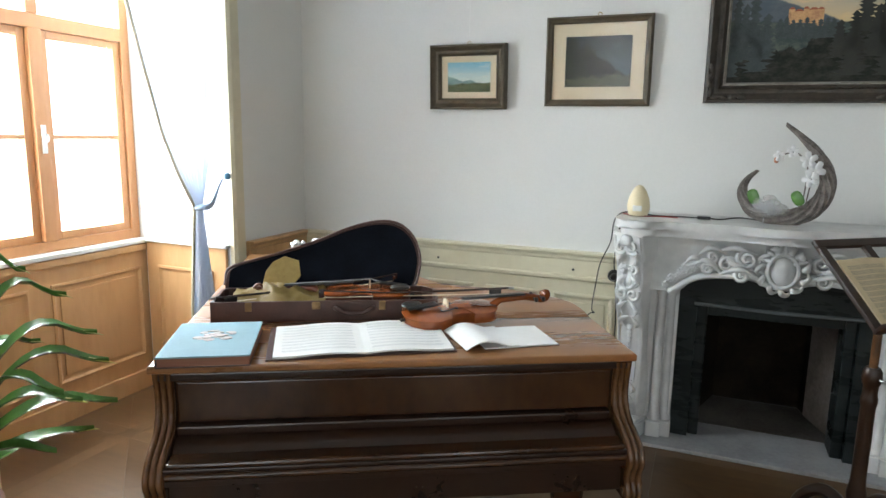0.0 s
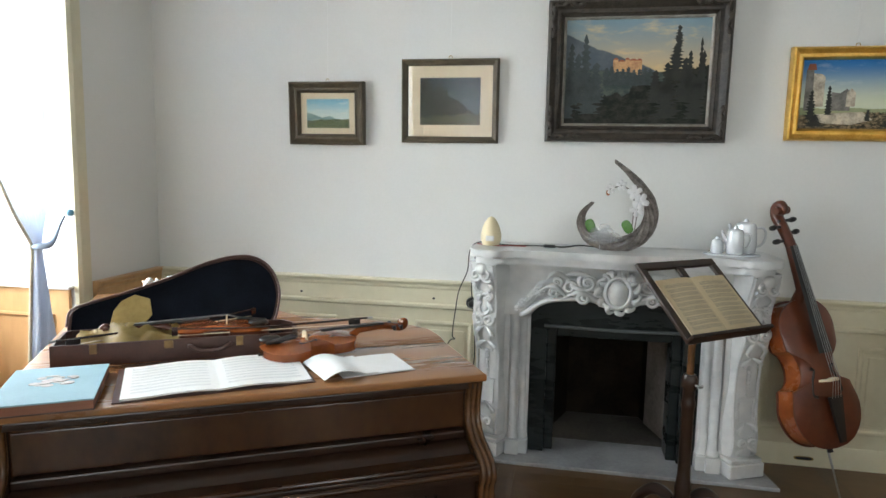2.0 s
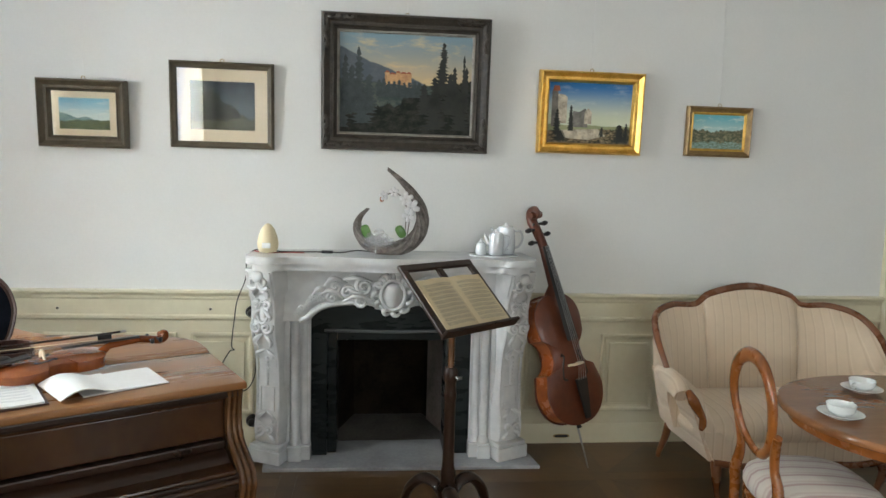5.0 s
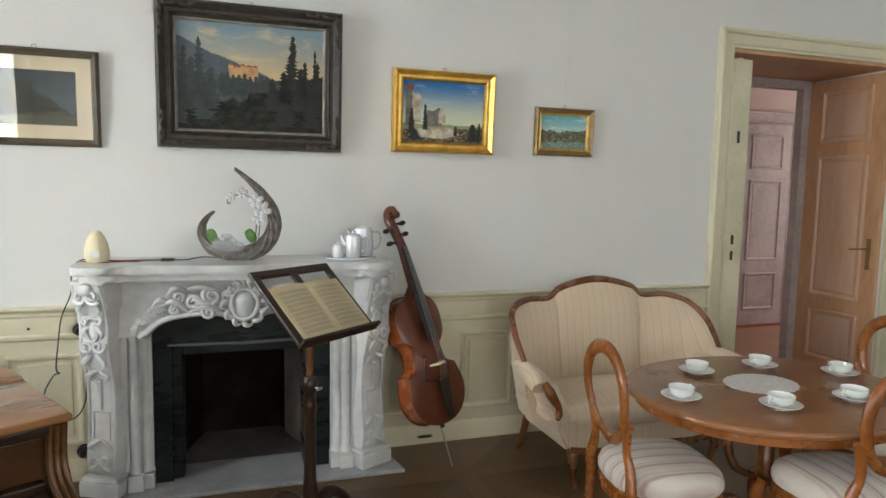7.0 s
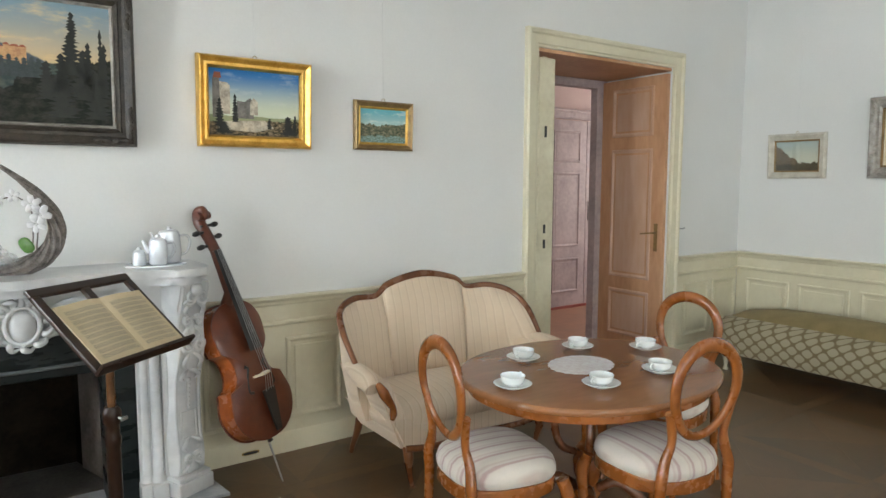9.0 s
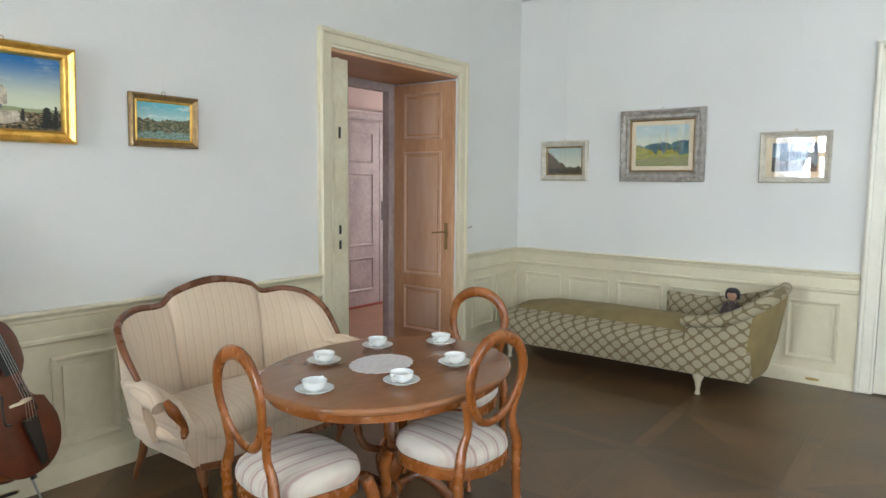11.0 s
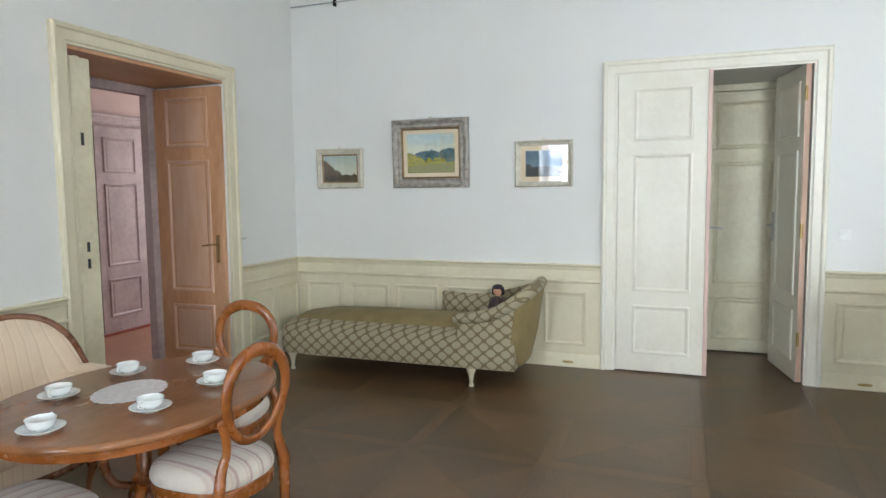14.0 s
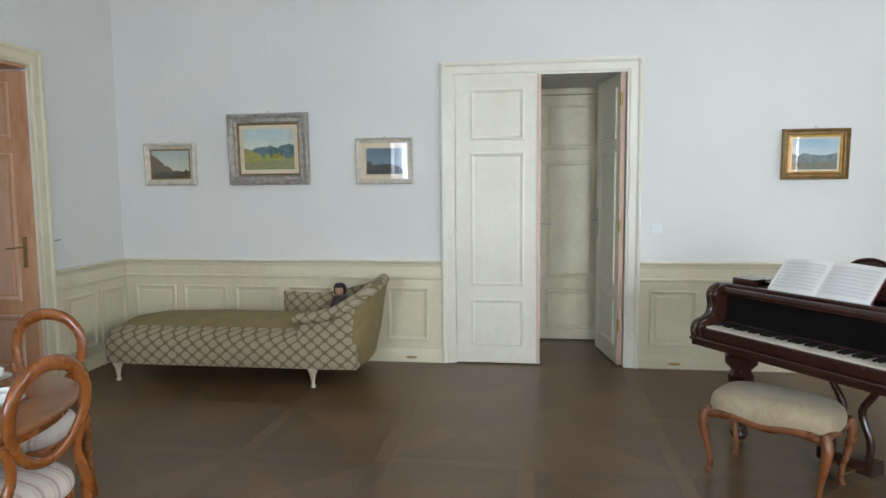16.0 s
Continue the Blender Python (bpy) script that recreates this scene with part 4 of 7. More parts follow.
def jamb(s):
    """One canted console pilaster carved with volutes and leaves, and the fluted inner strips beside it."""
    prof = [(-0.075, 0.115), (-0.095, 0.14), (-0.105, 0.22), (-0.080, 0.32), (-0.075, 0.48), (-0.090, 0.60), (-0.135, 0.70), (-0.150, 0.78), (-0.140, 0.85), (-0.165, 0.93), (-0.210, 1.02), (-0.225, 1.074)]
    cant = pose(s * 0.605, -0.16, 0, 0, 0, s * 25) @ pose(-s * 0.605, 0.16, 0)
    flat = [(p.x, p.z) for p in curve_points([(a, 0, b) for a, b in prof], 4)]
    face = lambda z: -0.10 + float(np.interp(z, [q for p, q in flat], [p for p, q in flat])) * 0.62 - 0.115
    rings = []
    for d, z in flat:
        w = 0.080 + 0.010 * math.sin((z - 0.1) * 9) + (0.012 if z > 0.95 else 0)
        cx, cy = s * 0.605, -0.10 + d * 0.62
        rings.append([(cx - w, -0.002, z), (cx - w, cy - 0.06, z), (cx - w * 0.80, cy - 0.105, z), (cx - w * 0.5, cy - 0.115, z), (cx + w * 0.5, cy - 0.115, z), (cx + w * 0.80, cy - 0.105, z), (cx + w, cy - 0.06, z), (cx + w, -0.002, z)])
    bm = loft(rings)
    bmesh.ops.transform(bm, matrix=cant, verts=bm.verts)
    body = part("pilaster", bm, marble, fp, "console pilaster carved with volutes and foliage", smooth=40)

    def carve(name, bm, owner=body):
        bmesh.ops.transform(bm, matrix=cant, verts=bm.verts)
        part(name, bm, marble, owner, smooth=60)

    cx = s * 0.605
    for hand in (-1, 1):
        carve("edge_bead", tube([(cx + hand * 0.066, face(z) + 0.004, z) for z in np.linspace(0.14, 1.06, 24)], 0.008, 6))
        for z0, r, turns, start in ((1.005, 0.036, 1.5, 2.6), (0.765, 0.032, 1.5, -2.6), (0.885, 0.022, 1.2, 1.0), (0.20, 0.026, 1.3, 2.0)):
            carve("volute", tube(spiral(cx + hand * 0.030, z0, face(z0) - 0.006, r, turns, start, hand), [0.006, 0.009, 0.012], 7, up=(0, -1, 0)))
        for z0, h in ((0.95, 0.07), (0.83, 0.06), (0.69, 0.075), (0.615, 0.05), (0.27, 0.06), (0.155, 0.05)):
            pts = curve_points([(cx + hand * 0.006, face(z0) - 0.004, z0 + h * 0.5), (cx + hand * 0.034, face(z0) - 0.016, z0 + h * 0.2), (cx + hand * 0.050, face(z0) - 0.012, z0 - h * 0.15), (cx + hand * 0.030, face(z0) - 0.004, z0 - h * 0.55)], 4)
            carve("acanthus_leaf", tube(pts, [0.006, 0.013, 0.012, 0.003], 7, 0.7, up=(0, -1, 0)))
    oval = [(cx + 0.034 * math.cos(a), face(0.84) - 0.010, 0.845 + 0.055 * math.sin(a)) for a in np.linspace(0, 2 * math.pi, 19)[:-1]]
    carve("cartouche_ring", tube(oval, 0.008, 6, closed=True, up=(0, -1, 0)))
    carve("cartouche_boss", blob(0.022, 0.014, 0.040, m=pose(cx, face(0.845) - 0.002, 0.845), n=10, rows=6))
    carve("shell", blob(0.034, 0.020, 0.030, m=pose(cx, face(1.045) - 0.004, 1.04), n=12, rows=6))
    for k in range(7):
        z = 0.585 - 0.022 * k
        carve("husk", blob(0.015 - 0.0013 * k, 0.010, 0.015, m=pose(cx, face(z) - 0.003, z), n=7, rows=4))
    panel = [(cx - 0.040, 0.30), (cx + 0.040, 0.30), (cx + 0.040, 0.43), (cx - 0.040, 0.43)]
    carve("sunk_panel", tube([(x, face(z) - 0.001, z) for x, z in panel], 0.005, 6, closed=True, up=(0, -1, 0)))
    for k, x in enumerate((0.508, 0.462)):
        part("flute", lathe([(0.034, 0.105), (0.034, 0.12), (0.024, 0.135), (0.021, 0.76), (0.030, 0.785), (0.030, 0.80)], 14, m=pose(s * x, -0.235 + 0.022 * k, 0)), marble, fp, smooth=40)
        part("flute_foot", box(s * x - 0.036, s * x + 0.036, -0.285 + 0.022 * k, -0.15, 0.022, 0.104, 0.006), marble, fp)
    part("jamb_back", box(min(s * 0.43, s * 0.56), max(s * 0.43, s * 0.56), -0.225, -0.13, 0.022, 0.80, 0.003), marble, fp)
    part("jamb_panel", box(min(s * 0.535, s * 0.565), max(s * 0.535, s * 0.565), -0.245, -0.13, 0.11, 0.79, 0.006), marble, fp)
    bm = box(cx - 0.098, cx + 0.098, -0.310, -0.004, 0.022, 0.095, 0.008)
    add_box(bm, cx - 0.090, cx + 0.090, -0.300, -0.004, 0.0955, 0.116, 0.006)
    bmesh.ops.transform(bm, matrix=cant, verts=bm.verts)
    part("plinth", bm, marble, fp)


jamb(-1)
jamb(1)
# slate inner surround
bm = bmesh.new()
add_box(bm, -0.475, -0.345, -0.20, -0.03, 0.022, 0.905)
add_box(bm, 0.345, 0.475, -0.20, -0.03, 0.022, 0.905)
add_box(bm, -0.345, 0.345, -0.20, -0.03, 0.72, 0.905)
bmesh.ops.remove_doubles(bm, verts=bm.verts, dist=1e-5)
part("slate_surround", bm, slate, fp, "polished dark green slate inner surround")
iron = bmesh.new()
for x0, x1, z0, z1 in ((-0.345, -0.295, 0.022, 0.72), (0.295, 0.345, 0.022, 0.72), (-0.295, 0.295, 0.665, 0.72)):
    add_box(iron, x0, x1, -0.17, -0.02, z0, z1, 0.006)
part("inner_frame", iron, slate, fp, "dark stone inner frame with a thin light edge")
part("lintel_lip", tube([(-0.36, -0.205, 0.728), (0, -0.208, 0.722), (0.36, -0.205, 0.728)], 0.012, 8, 0.7), mat("grey slate edge", (0.10, 0.11, 0.11), (0.06, 0.065, 0.065), 0.35), fp)
part("hearth_slab", prism([(-0.70, -0.002), (-0.66, -0.36), (0.80, -0.37), (0.74, -0.002)], 0.001, 0.022, 0.004), hearth_stone, fp, "pale grey stone hearth slab")
part("firebox_floor", box(-0.36, 0.36, 0.0, 0.55, 0.001, 0.022), ash_floor, fp)
fb = bmesh.new()
loft([[(-0.365, -0.02, 0.0225), (-0.22, 0.42, 0.0225), (0.22, 0.42, 0.0225), (0.365, -0.02, 0.0225)], [(-0.365, -0.02, 0.80), (-0.22, 0.36, 0.80), (0.22, 0.36, 0.80), (0.365, -0.02, 0.80)]], closed=False, caps=False, bm=fb)
add_box(fb, -0.36, 0.36, 0.0, 0.5, 0.79, 0.82)
part("firebox", fb, soot, fp, "soot blackened firebox")
# right cheek, paler than the rest of the firebox
part("pale_cheek", prism([(0.352, -0.015), (0.355, 0.005), (0.245, 0.33), (0.238, 0.325)], 0.023, 0.66), mat("pale ashy brick cheek", (0.30, 0.26, 0.24), (0.16, 0.13, 0.12), 0.9, 6, 50, 0.2), fp, "pale right side of the firebox")

# ---- things on the mantelpiece ----
MZ = 1.1436
egg = thing("egg_lamp", pose(0.412, 3.13, MZ), "cream egg-shaped lamp on the mantelpiece", "lamp")
part("shell", lathe([(0.025, 0), (0.045, 0.004), (0.054, 0.03), (0.055, 0.055), (0.048, 0.09), (0.034, 0.125), (0.018, 0.147), (0.004, 0.154)], 20), egg_white, egg, smooth=60)
part("panel", box(-0.022, 0.022, -0.058, -0.048, 0.028, 0.056, 0.003), white_plastic, egg, "small white control panel")
cab = thing("lamp_cable", pose(0, 0, 0), "thin black cable trailing over the mantelpiece and wall", "cable")
part("cable", tube(curve_points([(0.98, 3.17, MZ + 0.006), (0.88, 3.19, MZ + 0.012), (0.80, 3.15, MZ + 0.004), (0.73, 3.14, MZ + 0.006), (0.62, 3.16, MZ + 0.004), (0.50, 3.15, MZ + 0.004), (0.40, 3.21, MZ + 0.004), (0.33, 3.2, MZ + 0.004), (0.29, 3.20, 1.10), (0.27, 3.26, 0.98), (0.22, 3.29, 0.86), (0.20, 3.30, 0.74), (0.185, 3.30, 0.60), (0.20, 3.30, 0.575), (0.17, 3.30, 0.56), (0.13, 3.30, 0.45), (0.24, 3.29, 0.34), (0.31, 3.29, 0.42), (0.315, 3.30, 0.60), (0.30, 3.30, 0.78)], 5), 0.0035, 6), cable_black, cab)
part("inline_switch", box(0.69, 0.75, 3.125, 3.15, MZ, MZ + 0.014, 0.003), cable_black, cab)
part("cable", tube(curve_points([(0.335, 3.17, MZ + 0.003), (0.42, 3.10, MZ + 0.003), (0.52, 3.13, MZ + 0.003), (0.60, 3.12, MZ + 0.003)], 5), 0.003, 6), red_cable, cab, "reddish brown cable")
part("cable", tube(curve_points([(0.335, 3.19, MZ), (0.32, 3.22, 1.08), (0.30, 3.28, 0.98), (0.29, 3.30, 0.88), (0.295, 3.31, 0.80)], 5), 0.0035, 6), cable_black, cab)
for x, z in ((0.293, 0.785), (0.293, 0.155)):
    so = thing("wall_socket", pose(x, Y1 - 0.018, z), "round black bakelite wall socket", "socket", "sockets by the fireplace")
    part("cover", lathe([(0.036, 0), (0.036, 0.012), (0.030, 0.022), (0.022, 0.024)], 18, m=pose(0, 0, 0, 90)), ebony, so, smooth=40)
    part("plug", lathe([(0.019, 0.022), (0.021, 0.05), (0.012, 0.065)], 12, m=pose(0, 0, 0, 90)), ebony, so, smooth=40)

tulle_cloth = sheer("white tulle", (0.82, 0.82, 0.82), 0.72)
cres = thing("crescent_arrangement", pose(1.05, 3.13, MZ), "crescent-shaped woven vine holder with white silk flowers", "decoration")
path = curve_points([(-0.115, 0, 0.245), (-0.158, 0, 0.20), (-0.172, 0, 0.14), (-0.13, 0, 0.065), (-0.05, 0, 0.035), (0.05, 0, 0.035), (0.13, 0, 0.08), (0.172, 0, 0.16), (0.165, 0, 0.25), (0.11, 0, 0.34), (0.04, 0, 0.41), (-0.015, 0, 0.455)], 5)
widths = [0.006, 0.014, 0.020, 0.026, 0.032, 0.036, 0.036, 0.032, 0.026, 0.018, 0.011, 0.008]
part("holder", tube(path, widths, 10, 0.9), twig, cres, smooth=50)
for k in range(9):
    off = 2 * math.pi * k / 9
    pts = []
    for i, p in enumerate(path):
        t = i / (len(path) - 1)
        w = np.interp(t, np.linspace(0, 1, 12), widths)
        a = off + t * 9
        c = Vector((0, 0, 0.21)) - p
        c.normalize()
        pts.append(p + (c * math.cos(a) + Vector((0, 1, 0)) * math.sin(a)) * w)
    part("vine_strand", tube(pts, [0.003, 0.006, 0.0065, 0.006, 0.003], 5), twig, cres, smooth=50)
for x, z, r in ((0.085, 0.30, 0.030), (0.115, 0.255, 0.034), (0.10, 0.215, 0.030), (-0.035, 0.315, 0.020), (0.02, 0.335, 0.022)):
    fl = bmesh.new()
    for k in range(5):
        a = 2 * math.pi * k / 5 + x * 20
        blob(r * 0.62, 0.006, r * 0.45, m=pose(x + r * 0.7 * math.cos(a), -0.028 - 0.004 * k, z + r * 0.7 * math.sin(a), 0, -math.degrees(a), 20), bm=fl, n=10, rows=5)
    part("flower", fl, petal, cres, "white orchid flower", smooth=60)
st = bmesh.new()
tube(curve_points([(0.075, -0.01, 0.06), (0.085, -0.02, 0.18), (0.08, -0.03, 0.28), (0.03, -0.03, 0.33), (-0.035, -0.03, 0.315)], 5), 0.003, 5, bm=st)
tube(curve_points([(0.09, -0.01, 0.06), (0.10, -0.02, 0.16), (0.11, -0.03, 0.25)], 5), 0.003, 5, bm=st)
part("stems", st, twig, cres)
for x, z, r, tilt in ((-0.125, 0.125, 0.036, 70), (0.058, 0.125, 0.036, 60)):
    part("leaf", blob(r, 0.006, r * 0.68, m=pose(x, -0.03, z, 0, tilt, 0), n=12, rows=6), leaf_green, cres, "rounded green leaf", smooth=60)
for k in range(14):
    part("tulle_puff", blob(random.uniform(0.02, 0.034), random.uniform(0.014, 0.022), random.uniform(0.016, 0.03), m=pose(-0.06 + random.uniform(-0.05, 0.06), -0.012 + random.uniform(-0.02, 0.01), 0.07 + random.uniform(-0.02, 0.05), random.uniform(-30, 30), random.uniform(-40, 40), 0), n=8, rows=5), tulle_cloth, cres, smooth=60)
part("foot", tube([(-0.07, -0.02, 0.05), (-0.075, -0.03, 0.0)], 0.003, 6), steel, cres)
part("bud", blob(0.010, 0.010, 0.014, m=pose(-0.045, -0.034, 0.295), n=8, rows=5), mat("orange bud", (0.45, 0.17, 0.08), None, 0.6), cres, smooth=60)

tray = thing("round_tray", pose(1.62, 3.13, MZ), "pale oval tray on the mantelpiece", "tray")
part("dish", prism(ellipse(0.135, 0.085, 28), 0.0, 0.008, 0.003), silver_china, tray, smooth=40)


def pot(x, y, s, prof, label, cat, spout=False):
    t = thing(cat.replace(" ", "_"), pose(x, y, MZ + 0.0085), label, cat, "pearly coffee set")
    part("body", lathe([(r * s, z * s) for r, z in prof], 24), silver_china, t, smooth=50)
    h = prof[-1][1] * s
    r = prof[len(prof) // 2][0] * s
    part("handle", tube(curve_points([(r * 0.9, 0, h * 0.88), (r * 1.55, 0, h * 0.86), (r * 1.75, 0, h * 0.6), (r * 1.45, 0, h * 0.32), (r * 0.95, 0, h * 0.22)], 5), 0.006 * s, 8), silver_china, t, smooth=50)
    if spout:
        part("spout", tube(curve_points([(-r * 0.85, 0, h * 0.55), (-r * 1.25, 0, h * 0.75), (-r * 1.5, 0, h * 1.0)], 5), [0.014 * s, 0.010 * s, 0.006 * s], 8), silver_china, t, smooth=50)
    part("lid", lathe([(r * 0.82, h), (r * 0.70, h + 0.008), (0.012, h + 0.012), (0.010, h + 0.022), (0.002, h + 0.026)], 16), silver_china, t, smooth=50)


pot(1.69, 3.17, 1.0, [(0.042, 0), (0.050, 0.006), (0.054, 0.05), (0.050, 0.11), (0.046, 0.145)], "tall pearly lustre coffee pot with a loop handle", "coffee pot", True)
pot(1.625, 3.10, 1.0, [(0.034, 0), (0.040, 0.005), (0.042, 0.05), (0.040, 0.10), (0.037, 0.115)], "pearly lustre milk jug on the tray", "milk jug", True)
pot(1.545, 3.11, 0.85, [(0.030, 0), (0.034, 0.004), (0.036, 0.03), (0.033, 0.06), (0.030, 0.07)], "small pearly lustre sugar bowl on the tray", "sugar bowl")

# ---- pictures ----
SCENES = {
    "lake": painting("painted lake", (0.70, 0.78, 0.72), (0.22, 0.52, 0.66), [(0.50, 0.22, 3, (0.16, 0.28, 0.28), (0.30, 0.42, 0.38), -0.22), (0.26, 0.14, 6, (0.04, 0.07, 0.03), (0.24, 0.26, 0.10), 0.04)], 0.7, 4, (0.84, 0.84, 0.76)),
    "night": painting("dark woodcut scene", (0.10, 0.13, 0.15), (0.045, 0.06, 0.075), [(0.95, 0.6, 4, (0.012, 0.015, 0.012), (0.055, 0.065, 0.05), -0.75), (0.16, 0.25, 9, (0.16, 0.15, 0.10), (0.02, 0.025, 0.016), 0.10)], 0.6, 5, (0.20, 0.24, 0.26)),
    "castle": painting("dusk castle landscape", (0.66, 0.47, 0.24), (0.20, 0.29, 0.34), [(0.86, 0.05, 3, (0.085, 0.105, 0.125), (0.125, 0.140, 0.155), -0.55), (0.54, 0.07, 6, (0.046, 0.062, 0.062), (0.112, 0.128, 0.100), -0.06), (0.16, 0.20, 5, (0.012, 0.013, 0.011), (0.045, 0.044, 0.034), 0.42)], 0.9, 2.6, (0.72, 0.52, 0.26)),
    "ruin": painting("blue sky ruin", (0.62, 0.66, 0.50), (0.030, 0.17, 0.42), [(0.30, 0.05, 3, (0.28, 0.32, 0.18), (0.36, 0.36, 0.20), 0.0), (0.20, 0.10, 8, (0.016, 0.018, 0.012), (0.40, 0.30, 0.18), 0.06)], 0.3, 3, (0.78, 0.76, 0.66)),
    "pond": painting("pond with houses", (0.55, 0.68, 0.62), (0.14, 0.46, 0.54), [(0.52, 0.25, 6, (0.06, 0.08, 0.05), (0.32, 0.28, 0.18), 0.06), (0.24, 0.15, 9, (0.30, 0.42, 0.38), (0.08, 0.11, 0.06), 0.0)], 0.85, 4, (0.80, 0.82, 0.74)),
    "street": painting("church street", (0.66, 0.68, 0.56), (0.44, 0.54, 0.52), [(0.88, 0.3, 7, (0.04, 0.036, 0.026), (0.34, 0.22, 0.13), -1.05), (0.24, 0.2, 8, (0.018, 0.020, 0.014), (0.14, 0.11, 0.06), 0.04)], 0.3, 3, (0.70, 0.72, 0.62)),
    "valley": painting("green valley", (0.82, 0.80, 0.62), (0.50, 0.64, 0.66), [(0.50, 0.32, 2.5, (0.05, 0.12, 0.17), (0.14, 0.26, 0.26), 0.14), (0.46, 0.42, 7, (0.52, 0.45, 0.06), (0.08, 0.13, 0.03), -0.20), (0.18, 0.14, 9, (0.40, 0.38, 0.14), (0.08, 0.12, 0.04), 0.05)], 0.8, 3, (0.88, 0.86, 0.76)),
    "dark": painting("dark blue hill", (0.18, 0.28, 0.36), (0.10, 0.17, 0.24), [(0.50, 0.4, 4, (0.016, 0.022, 0.028), (0.04, 0.05, 0.055), -0.2)], 0.5, 4, (0.30, 0.38, 0.42)),
    "haze": painting("hazy blue village", (0.62, 0.68, 0.70), (0.34, 0.52, 0.66), [(0.50, 0.28, 5, (0.10, 0.16, 0.20), (0.34, 0.38, 0.34), 0.0), (0.24, 0.2, 8, (0.08, 0.11, 0.08), (0.42, 0.36, 0.22), 0.0)], 0.7, 3, (0.78, 0.80, 0.76)),
}
FLAT = [(0, 0), (0, 0.62), (0.12, 0.80), (0.30, 1.0), (0.55, 0.72), (0.80, 0.62), (1.0, 0.35), (1.0, 0.15)]
SCOOP = [(0, 0), (0, 0.7), (0.08, 0.95), (0.20, 1.0), (0.32, 0.82), (0.55, 0.60), (0.72, 0.62), (0.80, 0.72), (0.88, 0.60), (1.0, 0.3), (1.0, 0.1)]


def picture(m, w, h, fw, depth, prof, material, scene_key, label, mount=0.0, glass=True, lip=None, corners=False, wire=1.3, tilt=2.0):
    """A framed picture hung from a wire; m: the wall point behind its centre, facing -y."""
    t = thing("framed_picture", m @ pose(0, -0.004, 0, tilt), label, "picture", "pictures on the walls")
    fr = part("frame", frame_ring(w, h, [(o * fw, d * depth) for o, d in prof]), material, t, smooth=25)
    if lip:
        part("inner_slip", frame_ring(w - 2 * fw + 0.004, h - 2 * fw + 0.004, [(0, depth * 0.1), (0, depth * 0.42), (0.006, depth * 0.46), (0.014, depth * 0.25), (0.014, depth * 0.1)]), lip, fr)
    if corners:
        for sx in (-1, 1):
            for sz in (-1, 1):
                path = [(0.19, 0.022), (0.15, 0.034), (0.11, 0.020), (0.07, 0.032), (0.03, 0.026), (0.026, 0.03), (0.032, 0.07), (0.020, 0.11), (0.034, 0.15), (0.022, 0.19)]
                pts = curve_points([(sx * (w / 2 - a), -depth * 0.86, sz * (h / 2 - b)) for a, b in path], 3)
                part("corner_carving", tube(pts, [0.006 + 0.010 * abs(math.sin(i * 1.05)) for i in range(len(pts))], 7), material, fr, smooth=60)
    part("back_board", box(-w / 2 + 0.012, w / 2 - 0.012, -depth * 0.1, 0.0, -h / 2 + 0.012, h / 2 - 0.012), dark_frame, t)
    iw, ih = w - 2 * fw, h - 2 * fw
    if mount:
        part("mount", box(-iw / 2, iw / 2, -depth * 0.16, -depth * 0.1, -ih / 2, ih / 2), mount_card, t, "cream card mount")
    part("canvas", box(-iw / 2 + mount, iw / 2 - mount, -depth * 0.20, -depth * 0.11, -ih / 2 + mount * 0.95, ih / 2 - mount * 0.95), SCENES[scene_key], t, "painted landscape")
    if glass:
        part("glass", box(-iw / 2 - 0.003, iw / 2 + 0.003, -depth * 0.30, -depth * 0.27, -ih / 2 - 0.003, ih / 2 + 0.003), pane_glass, t, "clear picture glass")
    ring = [(0.010 * math.cos(a), -0.004, h / 2 + 0.008 + 0.010 * math.sin(a)) for a in np.linspace(0, 2 * math.pi, 11)[:-1]]
    part("hanger", tube(ring, 0.002, 5, closed=True, up=(0, 1, 0)), brass, t)
    part("wire", tube([(0, -0.004, h / 2 + 0.018), (0, 0.0 + 0.035 * tilt * wire / 2.0, h / 2 + wire)], 0.0012, 5), white_plastic, t)
    return t


def on_north(x0, x1, z0, z1):
    return pose((x0 + x1) / 2, Y1 - 0.001, (z0 + z1) / 2), x1 - x0, z1 - z0


def on_east(ya, yb, z0, z1):
    return pose(X1 - 0.001, (ya + yb) / 2, (z0 + z1) / 2, 0, 0, -90), ya - yb, z1 - z0


picture(*on_north(-0.805, -0.353, 1.672, 2.028), 0.062, 0.055, SCOOP, dark_frame, "lake", "small lake landscape in a dark olive frame with cream mount", 0.036, wire=1.25, tilt=3)
picture(*on_north(-0.137, 0.412, 1.689, 2.148), 0.036, 0.034, FLAT, dark_frame, "night", "dark night scene in a brown frame with cream mount", 0.068, wire=1.15, tilt=2)
castle = picture(*on_north(0.668, 1.592, 1.705, 2.435), 0.086, 0.075, SCOOP, black_frame, "castle", "large dusk castle landscape in a carved blackened frame", 0.0, False, silver_frame, True, 0.9, 3)
ruin = picture(*on_north(1.880, 2.490, 1.721, 2.183), 0.062, 0.055, SCOOP, gilt, "ruin", "castle ruin under a blue sky in a bright gilt frame", 0.0, False, None, False, 1.1, 3)
picture(*on_north(2.764, 3.164, 1.729, 2.017), 0.034, 0.035, FLAT, old_gilt, "pond", "small pond scene in a dull gilt frame", 0.0, False, gilt, wire=1.25, tilt=2)
picture(*on_east(3.080, 2.581, 1.577, 1.962), 0.058, 0.036, FLAT, grey_gilt, "street", "church street scene in a champagne coloured frame", 0.0, True, old_gilt, wire=1.25, tilt=2)
